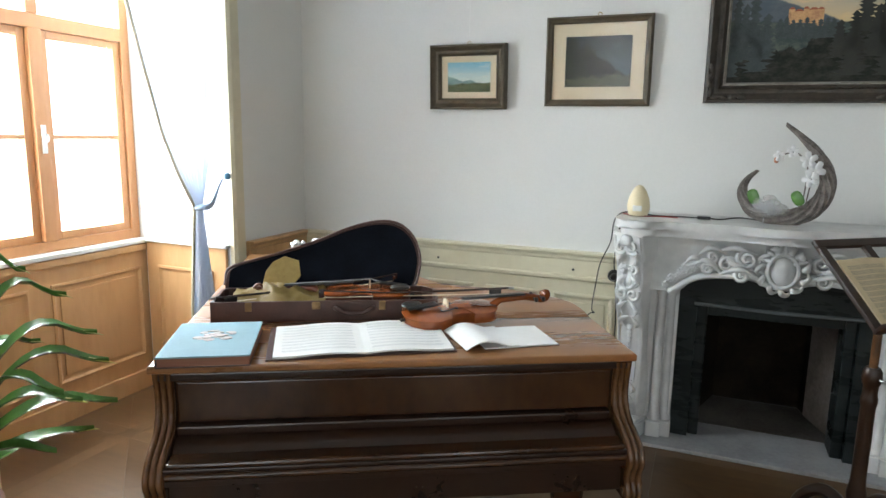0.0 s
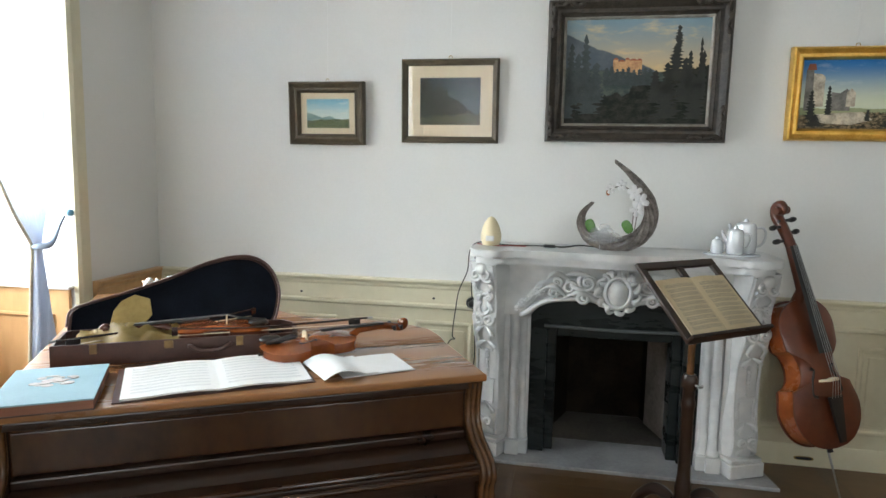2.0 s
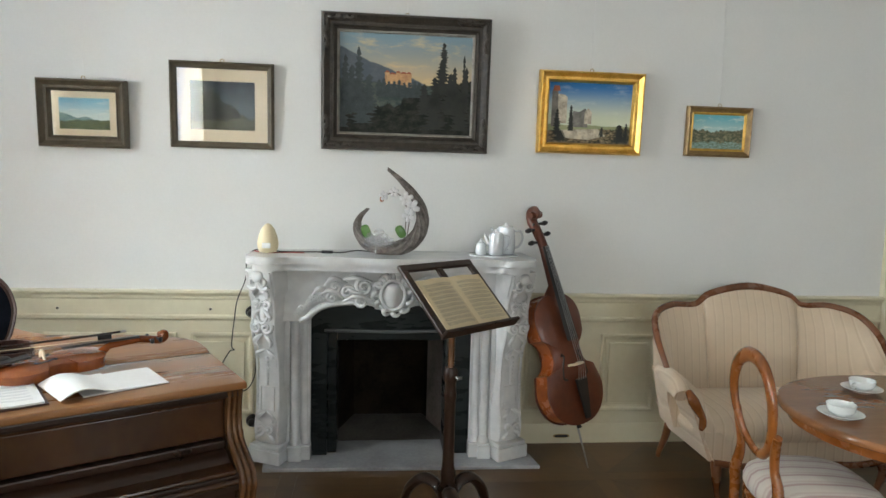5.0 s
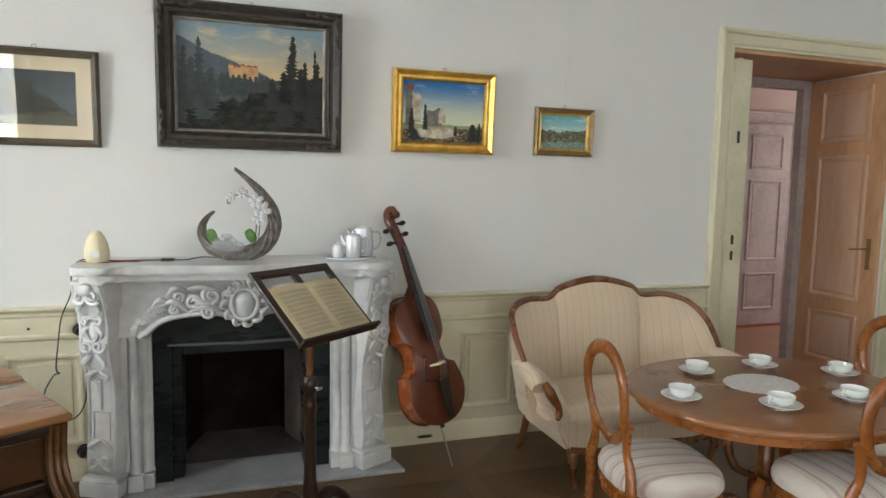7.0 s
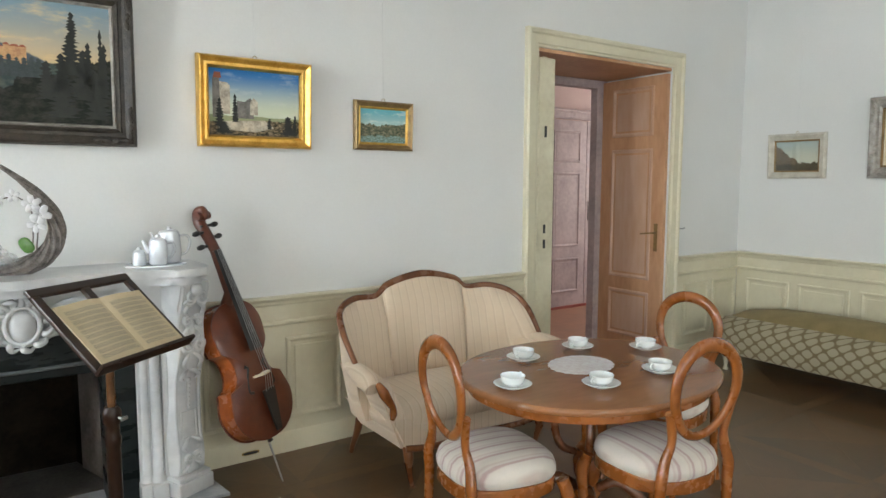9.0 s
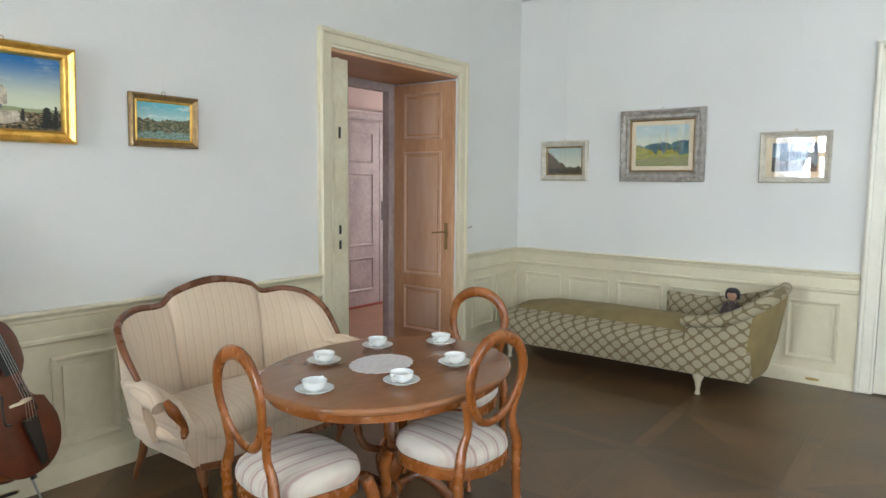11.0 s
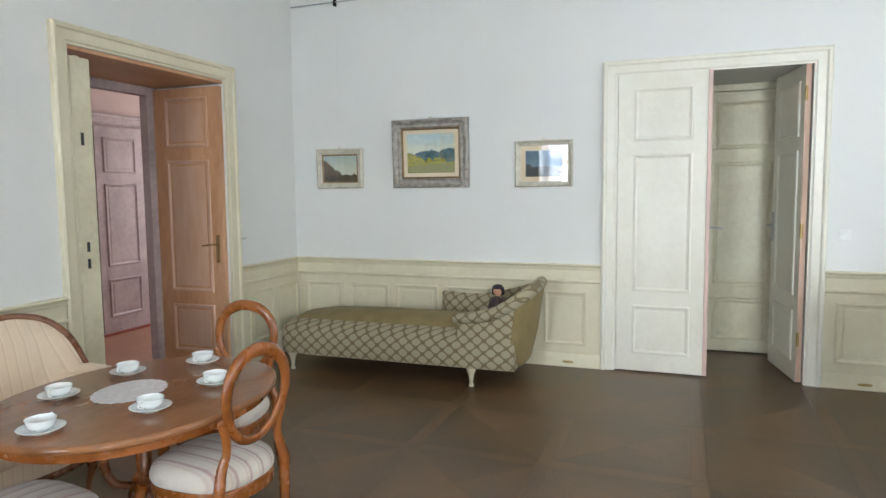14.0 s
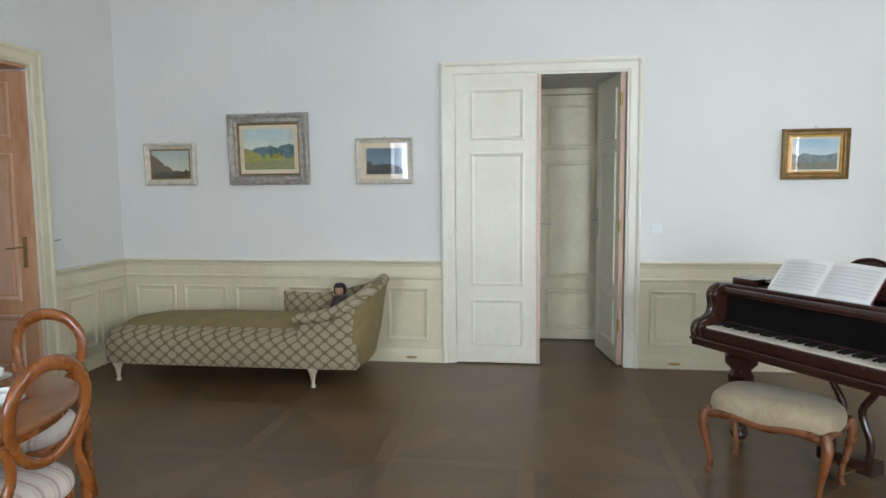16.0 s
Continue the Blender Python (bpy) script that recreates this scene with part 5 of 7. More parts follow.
picture(*on_east(2.258, 1.517, 1.576, 2.203), 0.088, 0.060, SCOOP, silver_frame, "valley", "green valley landscape in a worn silver frame with mount", 0.05, True, old_gilt, True, 1.05, 2)
picture(*on_east(1.094, 0.591, 1.571, 1.972), 0.034, 0.030, FLAT, grey_gilt, "dark", "dark hill picture behind shiny glass in a champagne frame", 0.058, True, grey_gilt, wire=1.25, tilt=0.5)
picture(*on_east(-2.410, -2.911, 1.577, 1.979), 0.052, 0.045, SCOOP, old_gilt, "haze", "hazy blue village scene in a dark gilt frame", 0.03, True, gilt, wire=1.25, tilt=2)

# painted buildings and trees, laid on the canvases
def daub(owner, name, pts, depth, material, label=""):
    part(name, prism(pts, -depth - 0.0005, -depth, axis="y"), material, owner, label)


castle_paint, roof_paint = mat("castle paint", (0.62, 0.36, 0.16), (0.36, 0.17, 0.08), 0.6, 30, 120, 0), plain("roof paint", (0.30, 0.09, 0.04), 0.6)
dark_tree = mat("dark tree paint", (0.022, 0.023, 0.016), (0.009, 0.010, 0.008), 0.6, 30, 120, 0)
blue_tree = mat("blue grey tree paint", (0.050, 0.062, 0.062), (0.024, 0.032, 0.034), 0.6, 30, 120, 0)
for x, z, w, h in ((-0.105, 0.030, 0.026, 0.066), (-0.075, 0.028, 0.036, 0.050), (-0.045, 0.032, 0.024, 0.062), (-0.015, 0.028, 0.040, 0.060), (0.015, 0.022, 0.028, 0.072)):
    daub(castle, "painted_wall", [(x - w / 2, z - h / 2), (x + w / 2, z - h / 2), (x + w / 2, z + h / 2), (x - w / 2, z + h / 2)], 0.0155, castle_paint, "sunlit ochre castle wall")
    daub(castle, "painted_roof", [(x - w * 0.55, z + h / 2), (x + w * 0.55, z + h / 2), (x + w * 0.2, z + h / 2 + 0.010), (x - w * 0.2, z + h / 2 + 0.010)], 0.0157, roof_paint)
random.seed(8)


def painted_tree(owner, x, top, base, w, depth, material, ragged=0.6, n=10, slim=0.22):
    """A brushed conifer or bush: uneven boughs that widen downwards."""
    left, right = [], []
    for side, out in ((-1, left), (1, right)):
        for k in range(n + 1):
            f = k / n
            z = top + (base - top) * f
            reach = w * (slim + (1 - slim) * f ** 0.7) * random.uniform(1 - ragged * 0.5, 1.15)
            if k == 0:
                reach = 0.0015
            out.append((x + side * reach, z + random.uniform(-0.2, 0.4) * (top - base) / n))
            if 0 < k < n:
                out.append((x + side * reach * random.uniform(0.30, 0.62), z - 0.45 * (top - base) / n))
    daub(owner, "painted_tree", left + right[::-1], depth, material)


for x, top, base, w in ((-0.262, 0.185, -0.10, 0.044), (-0.335, 0.150, -0.12, 0.040), (-0.30, 0.09, -0.16, 0.055), (-0.205, 0.045, -0.16, 0.055), (-0.24, -0.02, -0.22, 0.07), (-0.345, 0.0, -0.24, 0.035)):
    painted_tree(castle, x, top, base, w, 0.0159, blue_tree, 0.7)
for x, top, base, w in ((0.207, 0.232, 0.10, 0.034), (0.200, 0.14, -0.05, 0.062), (0.160, 0.045, -0.12, 0.055), (0.270, 0.105, -0.1, 0.034), (0.322, 0.165, -0.1, 0.020), (0.10, 0.005, -0.16, 0.050), (0.25, 0.07, -0.16, 0.075), (0.335, 0.10, -0.14, 0.036), (0.16, -0.04, -0.24, 0.09), (0.30, -0.02, -0.24, 0.07)):
    painted_tree(castle, x, top, base, w, 0.0164, dark_tree, 0.8)
for k in range(9):
    painted_tree(castle, -0.15 + 0.028 * k, 0.022 + random.uniform(-0.012, 0.010), -0.07, 0.030, 0.0160, blue_tree, 0.7)
stone_paint = mat("pale ruin paint", (0.66, 0.58, 0.44), (0.26, 0.21, 0.16), 0.6, 26, 120, 0)
grey_paint = mat("grey ruin paint", (0.24, 0.22, 0.19), (0.09, 0.08, 0.07), 0.6, 26, 120, 0)
daub(ruin, "painted_tower", [(-0.205, -0.06), (-0.135, -0.06), (-0.135, 0.085), (-0.15, 0.10), (-0.205, 0.105)], 0.0114, stone_paint, "tall pale ruined tower")
daub(ruin, "painted_tower", [(-0.225, -0.08), (-0.185, -0.08), (-0.19, 0.12), (-0.225, 0.12)], 0.0118, grey_paint)
daub(ruin, "painted_roof", [(-0.222, 0.12), (-0.178, 0.12), (-0.185, 0.15), (-0.215, 0.15)], 0.0120, roof_paint)
daub(ruin, "painted_house", [(-0.10, -0.08), (-0.01, -0.08), (-0.01, 0.01), (-0.03, 0.028), (-0.06, 0.006), (-0.10, 0.012)], 0.0114, grey_paint)
daub(ruin, "painted_house", [(-0.03, -0.06), (0.012, -0.06), (0.012, 0.008), (-0.010, 0.030), (-0.03, 0.008)], 0.0117, stone_paint)
daub(ruin, "painted_path", [(-0.21, -0.10), (0.05, -0.085), (0.10, -0.125), (0.0, -0.150), (-0.19, -0.14)], 0.0115, stone_paint)
for x, top, base, w in ((-0.19, 0.02, -0.12, 0.03), (-0.11, 0.04, -0.10, 0.022), (0.18, -0.06, -0.16, 0.055), (0.22, -0.05, -0.16, 0.02), (-0.17, -0.10, -0.16, 0.06), (0.075, -0.075, -0.13, 0.02)):
    painted_tree(ruin, x, top, base, w, 0.0122, dark_tree, 0.4)

# ---- closed grand piano and what lies on it ----
GP = pose(-0.719, 1.080, 0, 0, 0, 29.2)
GZ = 0.86
gp = thing("grand_piano", GP, "old closed walnut grand piano with scrolled cheeks and a reddish lid", "piano")
tailside = curve_points([(1.467, 0.0, 0), (1.467, 0.30, 0), (1.467, 0.60, 0), (1.42, 0.72, 0), (1.26, 0.87, 0), (1.05, 0.97, 0), (0.93, 1.08, 0), (0.84, 1.26, 0), (0.70, 1.52, 0), (0.54, 1.70, 0), (0.36, 1.77, 0), (0.18, 1.785, 0), (0.0, 1.78, 0)], 5)
HINGE = 0.435
front_flap = [(0, 0), (1.467, 0), (1.467, HINGE - 0.002), (0, HINGE - 0.002)]
back_lid = [(0, HINGE + 0.002)] + [(1.467, HINGE + 0.002)] + [(p.x, p.y) for p in tailside if p.y > HINGE + 0.02]
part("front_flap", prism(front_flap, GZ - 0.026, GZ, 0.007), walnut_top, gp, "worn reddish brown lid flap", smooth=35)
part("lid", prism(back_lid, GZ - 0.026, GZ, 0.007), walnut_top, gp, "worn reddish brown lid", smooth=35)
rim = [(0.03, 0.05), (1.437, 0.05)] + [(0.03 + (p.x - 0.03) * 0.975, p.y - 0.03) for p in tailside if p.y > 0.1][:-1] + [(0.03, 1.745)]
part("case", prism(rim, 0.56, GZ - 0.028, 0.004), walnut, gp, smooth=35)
# shade under the lid and on recessed, lower parts is put into darker walnut
part("lid_bead", box(0.02, 1.447, 0.012, 0.03, GZ - 0.052, GZ - 0.027, 0.006), dark_and_shaded_walnut, gp)
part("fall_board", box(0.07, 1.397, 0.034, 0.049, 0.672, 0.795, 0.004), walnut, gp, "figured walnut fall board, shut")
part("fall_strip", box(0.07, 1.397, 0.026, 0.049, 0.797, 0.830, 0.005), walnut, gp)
part("name_ledge", box(0.07, 1.397, 0.010, 0.049, 0.640, 0.668, 0.006), dark_and_shaded_walnut, gp)
part("fall_curve", loft([[(0.07, 0.049, 0.638), (0.07, 0.0, 0.636), (0.07, -0.03, 0.622), (0.07, -0.05, 0.60), (0.07, 0.049, 0.60)], [(1.397, 0.049, 0.638), (1.397, 0.0, 0.636), (1.397, -0.03, 0.622), (1.397, -0.05, 0.60), (1.397, 0.049, 0.60)]]), dark_and_shaded_walnut, gp, smooth=40)
part("key_bed", box(0.06, 1.407, -0.115, 0.5, 0.545, 0.598, 0.004), dark_and_shaded_walnut, gp)
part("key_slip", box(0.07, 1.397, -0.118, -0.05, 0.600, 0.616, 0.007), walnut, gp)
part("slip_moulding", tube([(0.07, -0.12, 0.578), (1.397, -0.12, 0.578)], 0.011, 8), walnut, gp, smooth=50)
part("under_rail", box(0.07, 1.397, -0.10, -0.06, 0.46, 0.544, 0.006), dark_and_shaded_walnut, gp)
for x0, x1 in ((0.0, 0.07), (1.397, 1.467)):
    prof = curve_points([(0.02, 0, 0.832), (0.028, 0, 0.79), (0.034, 0, 0.73), (0.022, 0, 0.68), (-0.015, 0, 0.645), (-0.065, 0, 0.622), (-0.108, 0, 0.595), (-0.122, 0, 0.56), (-0.108, 0, 0.525), (-0.104, 0, 0.49), (-0.116, 0, 0.46), (-0.108, 0, 0.43)], 4)
    out = [(p.x, p.z) for p in prof] + [(0.10, 0.43), (0.10, 0.832)]
    ck = part("cheek", prism(out, x0 + 0.006, x1 - 0.006, 0.006, axis="x"), brown_gilt, gp, "burnished scroll shaped cheek", smooth=40)
    for x in (x0 + 0.017, (x0 + x1) / 2, x1 - 0.017):
        part("bead", tube([(x, p.x - 0.004, p.z) for p in prof], 0.0095, 8), brown_gilt, ck, smooth=60)
LEG = [(0.030, 0), (0.034, 0.03), (0.028, 0.06), (0.034, 0.10), (0.048, 0.22), (0.060, 0.36), (0.046, 0.40), (0.064, 0.43), (0.064, 0.50), (0.075, 0.52), (0.075, 0.56)]
for x, y in ((0.16, 0.14), (1.31, 0.14), (0.28, 1.55)):
    part("leg", lathe(LEG, 16, m=pose(x, y, 0)), walnut, gp, smooth=35)


def on_piano(u, v, z=GZ, turn=0.0):
    return GP @ pose(u, v, z, 0, 0, turn)


book = thing("blue_book", on_piano(0.155, 0.150, GZ + 0.0005, 2), "large blue cloth-bound album with a faded flower picture", "book")
part("cover", box(-0.13, 0.13, -0.171, 0.171, 0.029, 0.034, 0.001), blue_cloth, book)
part("cover", box(-0.13, 0.13, -0.171, 0.171, 0.0, 0.004, 0.001), leather, book)
part("spine", box(-0.132, -0.127, -0.171, 0.171, 0.001, 0.033, 0.002), leather, book)
part("page_block", box(-0.126, 0.127, -0.169, 0.168, 0.0045, 0.0285), mat("red brown page edges", (0.30, 0.13, 0.08), (0.22, 0.09, 0.05), 0.7, 4, 200, 0.1, stretch=(1, 1, 12)), book, "reddish page edges")
pic = bmesh.new()
random.seed(3)
for k in range(26):
    a, r = random.uniform(0, 6.28), random.uniform(0, 0.055)
    prism([(r * math.cos(a) * 1.1 + x, 0.03 + r * math.sin(a) + y) for x, y in ellipse(random.uniform(0.008, 0.02), random.uniform(0.006, 0.014), 8)], 0.0342, 0.0344 + 0.0001 * k, bm=pic)
part("cover_picture", pic, mat("faded flower print", (0.62, 0.62, 0.58), (0.46, 0.36, 0.36), 0.8, 30, 100, 0), book, "faded pink and white flower bunch")


def page(w, h, bow, t=0.0015, n=10, curl=0.0):
    """A page from x = 0 to w, arched near the gutter, lying in x and y."""
    top = [(w * k / n, bow * math.sin(math.pi * min(k / n * 1.3, 1)) * (1 - k / n * 0.4) + curl * max(0, k / n - 0.4) ** 2) for k in range(n + 1)]
    ring = [(x, z + t) for x, z in top] + [(x, z) for x, z in top[::-1]]
    return loft([[(x, 0, z) for x, z in ring], [(x, h, z) for x, z in ring]])


def staves(w, h, rows, t, bow, material, parent, n=8, x0=0.025):
    """Rows of printed music as thin bars that follow a page."""
    for r in range(rows):
        bm = bmesh.new()
        y = h - 0.03 - r * (h - 0.05) / rows
        for dy in (0, 0.004, 0.008, 0.012):
            top = []
            for k in range(n + 1):
                x = x0 + (w - 2 * x0) * k / n
                f = x / w
                z = bow * math.sin(math.pi * min(f * 1.3, 1)) * (1 - f * 0.4) + t + 0.0006
                top.append((x, z))
            vs = [[bm.verts.new((x, y - dy, z)), bm.verts.new((x, y - dy - 0.0016, z))] for x, z in top]
            for a, b in zip(vs, vs[1:]):
                bm.faces.new((a[0], b[0], b[1], a[1]))
        part("stave", bm, material, parent)


score = thing("open_score", on_piano(0.622, 0.045, GZ + 0.0005, 4.6), "open music book with white printed pages on the piano", "music book")
part("cover", box(-0.295, 0.285, -0.006, 0.328, 0.0, 0.004, 0.001), leather, score, "dark worn cover boards")
for s in (-1, 1):
    m = pose(0, 0, 0.0045) @ (Matrix.Diagonal((s, 1, 1, 1)))
    bm = page(0.275, 0.318, 0.007, 0.006)
    bmesh.ops.transform(bm, matrix=m, verts=bm.verts)
    pg = part("page_block", bm, paper, score, smooth=40)
    staves(0.275, 0.318, 9, 0.0068, 0.007, ink_light, pg)
    if s < 0:
        for o in pg.children:
            o.scale = (-1, 1, 1)
            o.location = (0, 0, 0.0045)
    else:
        for o in pg.children:
            o.location = (0, 0, 0.0045)

sheet = thing("sheet_music", on_piano(1.245, 0.105, GZ + 0.0005, 7), "thin white music booklet lying open with an arching page", "sheet music")
bm = page(0.25, 0.21, 0.002, 0.004)
bmesh.ops.transform(bm, matrix=pose(0.0, 0, 0) @ Matrix.Diagonal((-1, 1, 1, 1)), verts=bm.verts)
pg = part("page_block", bm, paper, sheet, smooth=40)
bm = bmesh.new()
add_box(bm, -0.252, 0.002, -0.003, 0.212, 0.0, 0.0012)
part("cover", bm, leather, sheet)
bm = page(0.185, 0.215, 0.026, 0.003)
bmesh.ops.transform(bm, matrix=pose(-0.315, -0.015, 0.0055, 0, 0, 5), verts=bm.verts)
part("curled_page", bm, paper, sheet, "loose page arching up", smooth=60)

# violin-shaped case, open
vc = thing("violin_case", on_piano(0.085, 0.430, GZ + 0.0005, 0), "open brown violin case lined with black velvet", "violin case")
base = [(0.0, 0.0), (0.80, 0.0), (0.81, 0.06), (0.81, 0.17), (0.77, 0.225), (0.60, 0.235), (0.35, 0.232), (0.02, 0.225), (0.0, 0.20)]
b = prism(base, 0.0, 0.006)
part("bottom", b, leather, vc)
wallp = bmesh.new()
for (xa, ya), (xb, yb) in zip(base, base[1:] + base[:1]):
    d = Vector((xb - xa, yb - ya, 0)).normalized()
    nn = Vector((-d.y, d.x, 0)) * 0.010
    loft([[(xa, ya, 0.004), (xa + nn.x, ya + nn.y, 0.004), (xa + nn.x, ya + nn.y, 0.074), (xa, ya, 0.074)], [(xb, yb, 0.004), (xb + nn.x, yb + nn.y, 0.004), (xb + nn.x, yb + nn.y, 0.074), (xb, yb, 0.074)]], bm=wallp)
part("side", wallp, leather, vc, "brown leatherette sides")
part("lining", prism([(x * 0.97 + 0.01, y * 0.9 + 0.012) for x, y in base], 0.0065, 0.030), velvet, vc, "black velvet lining")
LH = curve_points([(0.0, 0, 0.02), (0.01, 0, 0.085), (0.10, 0, 0.12), (0.22, 0, 0.155), (0.36, 0, 0.205), (0.50, 0, 0.265), (0.62, 0, 0.295), (0.71, 0, 0.285), (0.775, 0, 0.225), (0.80, 0, 0.13), (0.785, 0, 0.04), (0.77, 0, 0.0)], 4)
lidm = pose(0, 0.232, 0.074, -35, 0, 0)
LH = [Vector((p.x * 0.957, p.y, p.z)) for p in LH]
shape = [(p.x, p.z) for p in LH] + [(0.0, 0.0)]
part("lid", prism(shape, 0.030, 0.042, 0.003, axis="y", m=lidm), leather, vc, "violin-shaped case lid, standing open", smooth=40)
inn = [(0.40 + (x - 0.40) * 0.965, 0.12 + (z - 0.12) * 0.93) for x, z in shape]
part("lid_lining", prism(inn, 0.024, 0.0295, axis="y", m=lidm), velvet, vc, "black velvet lid lining")
edge = [(p.x, 0.018, p.z) for p in LH]
part("lid_rim", tube([lidm @ Vector(p) for p in edge], 0.005, 8, 1.7), mat("worn rim", (0.16, 0.09, 0.075), (0.07, 0.03, 0.025), 0.5), vc, "worn pale lid rim", smooth=50)
cl = thing("polishing_cloth", on_piano(0.14, 0.475, GZ + 0.06, 0), "crumpled mustard silk cloth heaped in the violin case", "cloth")
bm = bmesh.new()
N = 26
grid = []
for i in range(N + 1):
    row = []
    for j in range(13):
        s, t = i / N, j / 12
        z = 0.022 * math.sin(math.pi * t) + 0.012 * (1 - 2 * abs(math.sin(s * 11 + t * 4 + 2 * noise.noise((s * 3, t * 2, 4.0))))) * math.sin(math.pi * t) + 0.022 * noise.noise((s * 9, t * 7, 1.0)) + 0.035 * math.exp(-((s - 0.5) ** 2) * 18) * t
        row.append(bm.verts.new((0.0 + 0.34 * s, -0.02 + 0.19 * t + 0.02 * math.sin(s * 9), 0.0 + z)))
    grid.append(row)
for i in range(N):
    for j in range(12):
        bm.faces.new((grid[i][j], grid[i + 1][j], grid[i + 1][j + 1], grid[i][j + 1]))
bmesh.ops.solidify(bm, geom=bm.faces[:], thickness=0.003)
part("folds", bm, gold_cloth, cl, smooth=60)
bm = bmesh.new()
tri = [(0.09, 0.01), (0.20, 0.0), (0.235, 0.05), (0.225, 0.115), (0.17, 0.135), (0.125, 0.11), (0.10, 0.07)]
prism(tri, 0.0, 0.006, 0.002, axis="y", m=pose(0.0, 0.185, 0.012, -35, 0, 0), bm=bm)
part("flap", bm, gold_cloth, cl, "flap of cloth leaning on the lid")
for x in (0.13, 0.60):
    part("clasp", box(x - 0.012, x + 0.012, -0.006, 0.0, 0.040, 0.074, 0.003), old_gilt, vc, "nickel clasp")
part("lock", box(0.350, 0.380, -0.005, 0.0, 0.045, 0.072, 0.003), old_gilt, vc)
hd = curve_points([(0.43, -0.003, 0.05), (0.44, -0.022, 0.05), (0.47, -0.028, 0.035), (0.53, -0.028, 0.035), (0.56, -0.022, 0.05), (0.57, -0.003, 0.05)], 4)
part("handle", tube(hd, 0.0075, 8), leather, vc, smooth=50)


def fiddle(parent, k, top_mat, rib_mat, neck_mat, with_endpin=False):
    """A violin or cello built along +x from its tail, face up (+z), k times violin size."""
    half = [(0.0, 0.0), (0.004, 0.035), (0.02, 0.068), (0.05, 0.093), (0.09, 0.103), (0.128, 0.094), (0.141, 0.0905), (0.146, 0.0885), (0.1475, 0.083), (0.153, 0.070), (0.168, 0.0575), (0.19, 0.053), (0.212, 0.0555), (0.230, 0.064), (0.238, 0.074), (0.241, 0.0785), (0.247, 0.0795), (0.265, 0.082), (0.295, 0.083), (0.325, 0.072), (0.345, 0.050), (0.355, 0.025), (0.357, 0.0)]
    h = [(p.x, p.y) for p in curve_points([(a, b, 0) for a, b in half], 3)]
    outline = h + [(x, -y) for x, y in h[-2:0:-1]]
    o = [(x * k, y * k) for x, y in outline]
    deep = (0.032 if not with_endpin else 0.050) * k
    inner = [((x - 0.178 * k) * 0.975 + 0.178 * k, y * 0.965) for x, y in o]
    part("rib", prism(inner, 0.004 * k, deep), rib_mat, parent, "amber ribs", smooth=35)
    for z, up in ((deep, 1), (0.004 * k, -1)):
        rings = [[(x, y, z) for x, y in o], [(x, y, z + up * 0.004 * k) for x, y in o]]
        for f, dz in ((0.90, 0.008), (0.70, 0.0135), (0.4, 0.0165), (0.05, 0.017)):
            rings.append([((x - 0.178 * k) * f + 0.178 * k, y * f, z + up * dz * k * (0.5 if up < 0 else 1)) for x, y in o])
        part("front" if up > 0 else "back", loft(rings), top_mat, parent, smooth=50)
    zt = deep + 0.0165 * k
    part("fingerboard", loft([[(0.225 * k, -0.021 * k, zt + 0.022 * k), (0.225 * k, 0, zt + 0.028 * k), (0.225 * k, 0.021 * k, zt + 0.022 * k), (0.225 * k, 0, zt + 0.016 * k)], [(0.487 * k, -0.012 * k, zt + 0.008 * k), (0.487 * k, 0, zt + 0.012 * k), (0.487 * k, 0.012 * k, zt + 0.008 * k), (0.487 * k, 0, zt + 0.002 * k)]]), ebony, parent, smooth=30)
    part("neck", tube([(0.345 * k, 0, deep * 0.75), (0.38 * k, 0, zt - 0.002 * k), (0.487 * k, 0, zt - 0.003 * k)], [0.017 * k, 0.0125 * k, 0.011 * k], 10), neck_mat, parent, smooth=50)
    pb = curve_points([(0.485 * k, 0, zt), (0.53 * k, 0, zt - 0.010 * k), (0.565 * k, 0, zt - 0.020 * k), (0.588 * k, 0, zt - 0.016 * k), (0.592 * k, 0, zt + 0.002 * k), (0.578 * k, 0, zt + 0.008 * k), (0.570 * k, 0, zt - 0.002 * k)], 4)
    sc = part("scroll", tube(pb, [0.013 * k, 0.014 * k, 0.015 * k, 0.013 * k, 0.011 * k, 0.009 * k, 0.006 * k], 9, up=(0, 1, 0)), neck_mat, parent, "carved scroll and pegbox", smooth=50)
    part("scroll_eye", lathe([(0.010 * k, -0.019 * k), (0.012 * k, 0), (0.010 * k, 0.019 * k)], 10, m=pose(0.578 * k, 0, zt - 0.002 * k, 90)), neck_mat, sc, smooth=50)
    for x, s in ((0.503, 1), (0.522, -1), (0.538, 1), (0.553, -1)):
        peg = tube([(x * k, -s * 0.012 * k, zt - 0.008 * k), (x * k, s * 0.026 * k, zt - 0.008 * k)], [0.004 * k, 0.004 * k], 6)
        blob(0.007 * k, 0.009 * k, 0.010 * k, m=pose(x * k, s * 0.033 * k, zt - 0.008 * k), bm=peg, n=8, rows=5)
        part("peg", peg, ebony, parent, smooth=50)
    br = [(-0.021, 0), (-0.020, 0.012), (-0.017, 0.026), (-0.008, 0.033), (0.008, 0.033), (0.017, 0.026), (0.020, 0.012), (0.021, 0), (0.012, 0), (0.006, 0.010), (-0.006, 0.010), (-0.012, 0)]
    part("bridge", prism([(a * k, zt - 0.002 * k + b * k) for a, b in br], 0.158 * k, 0.163 * k, axis="x"), bone, parent)
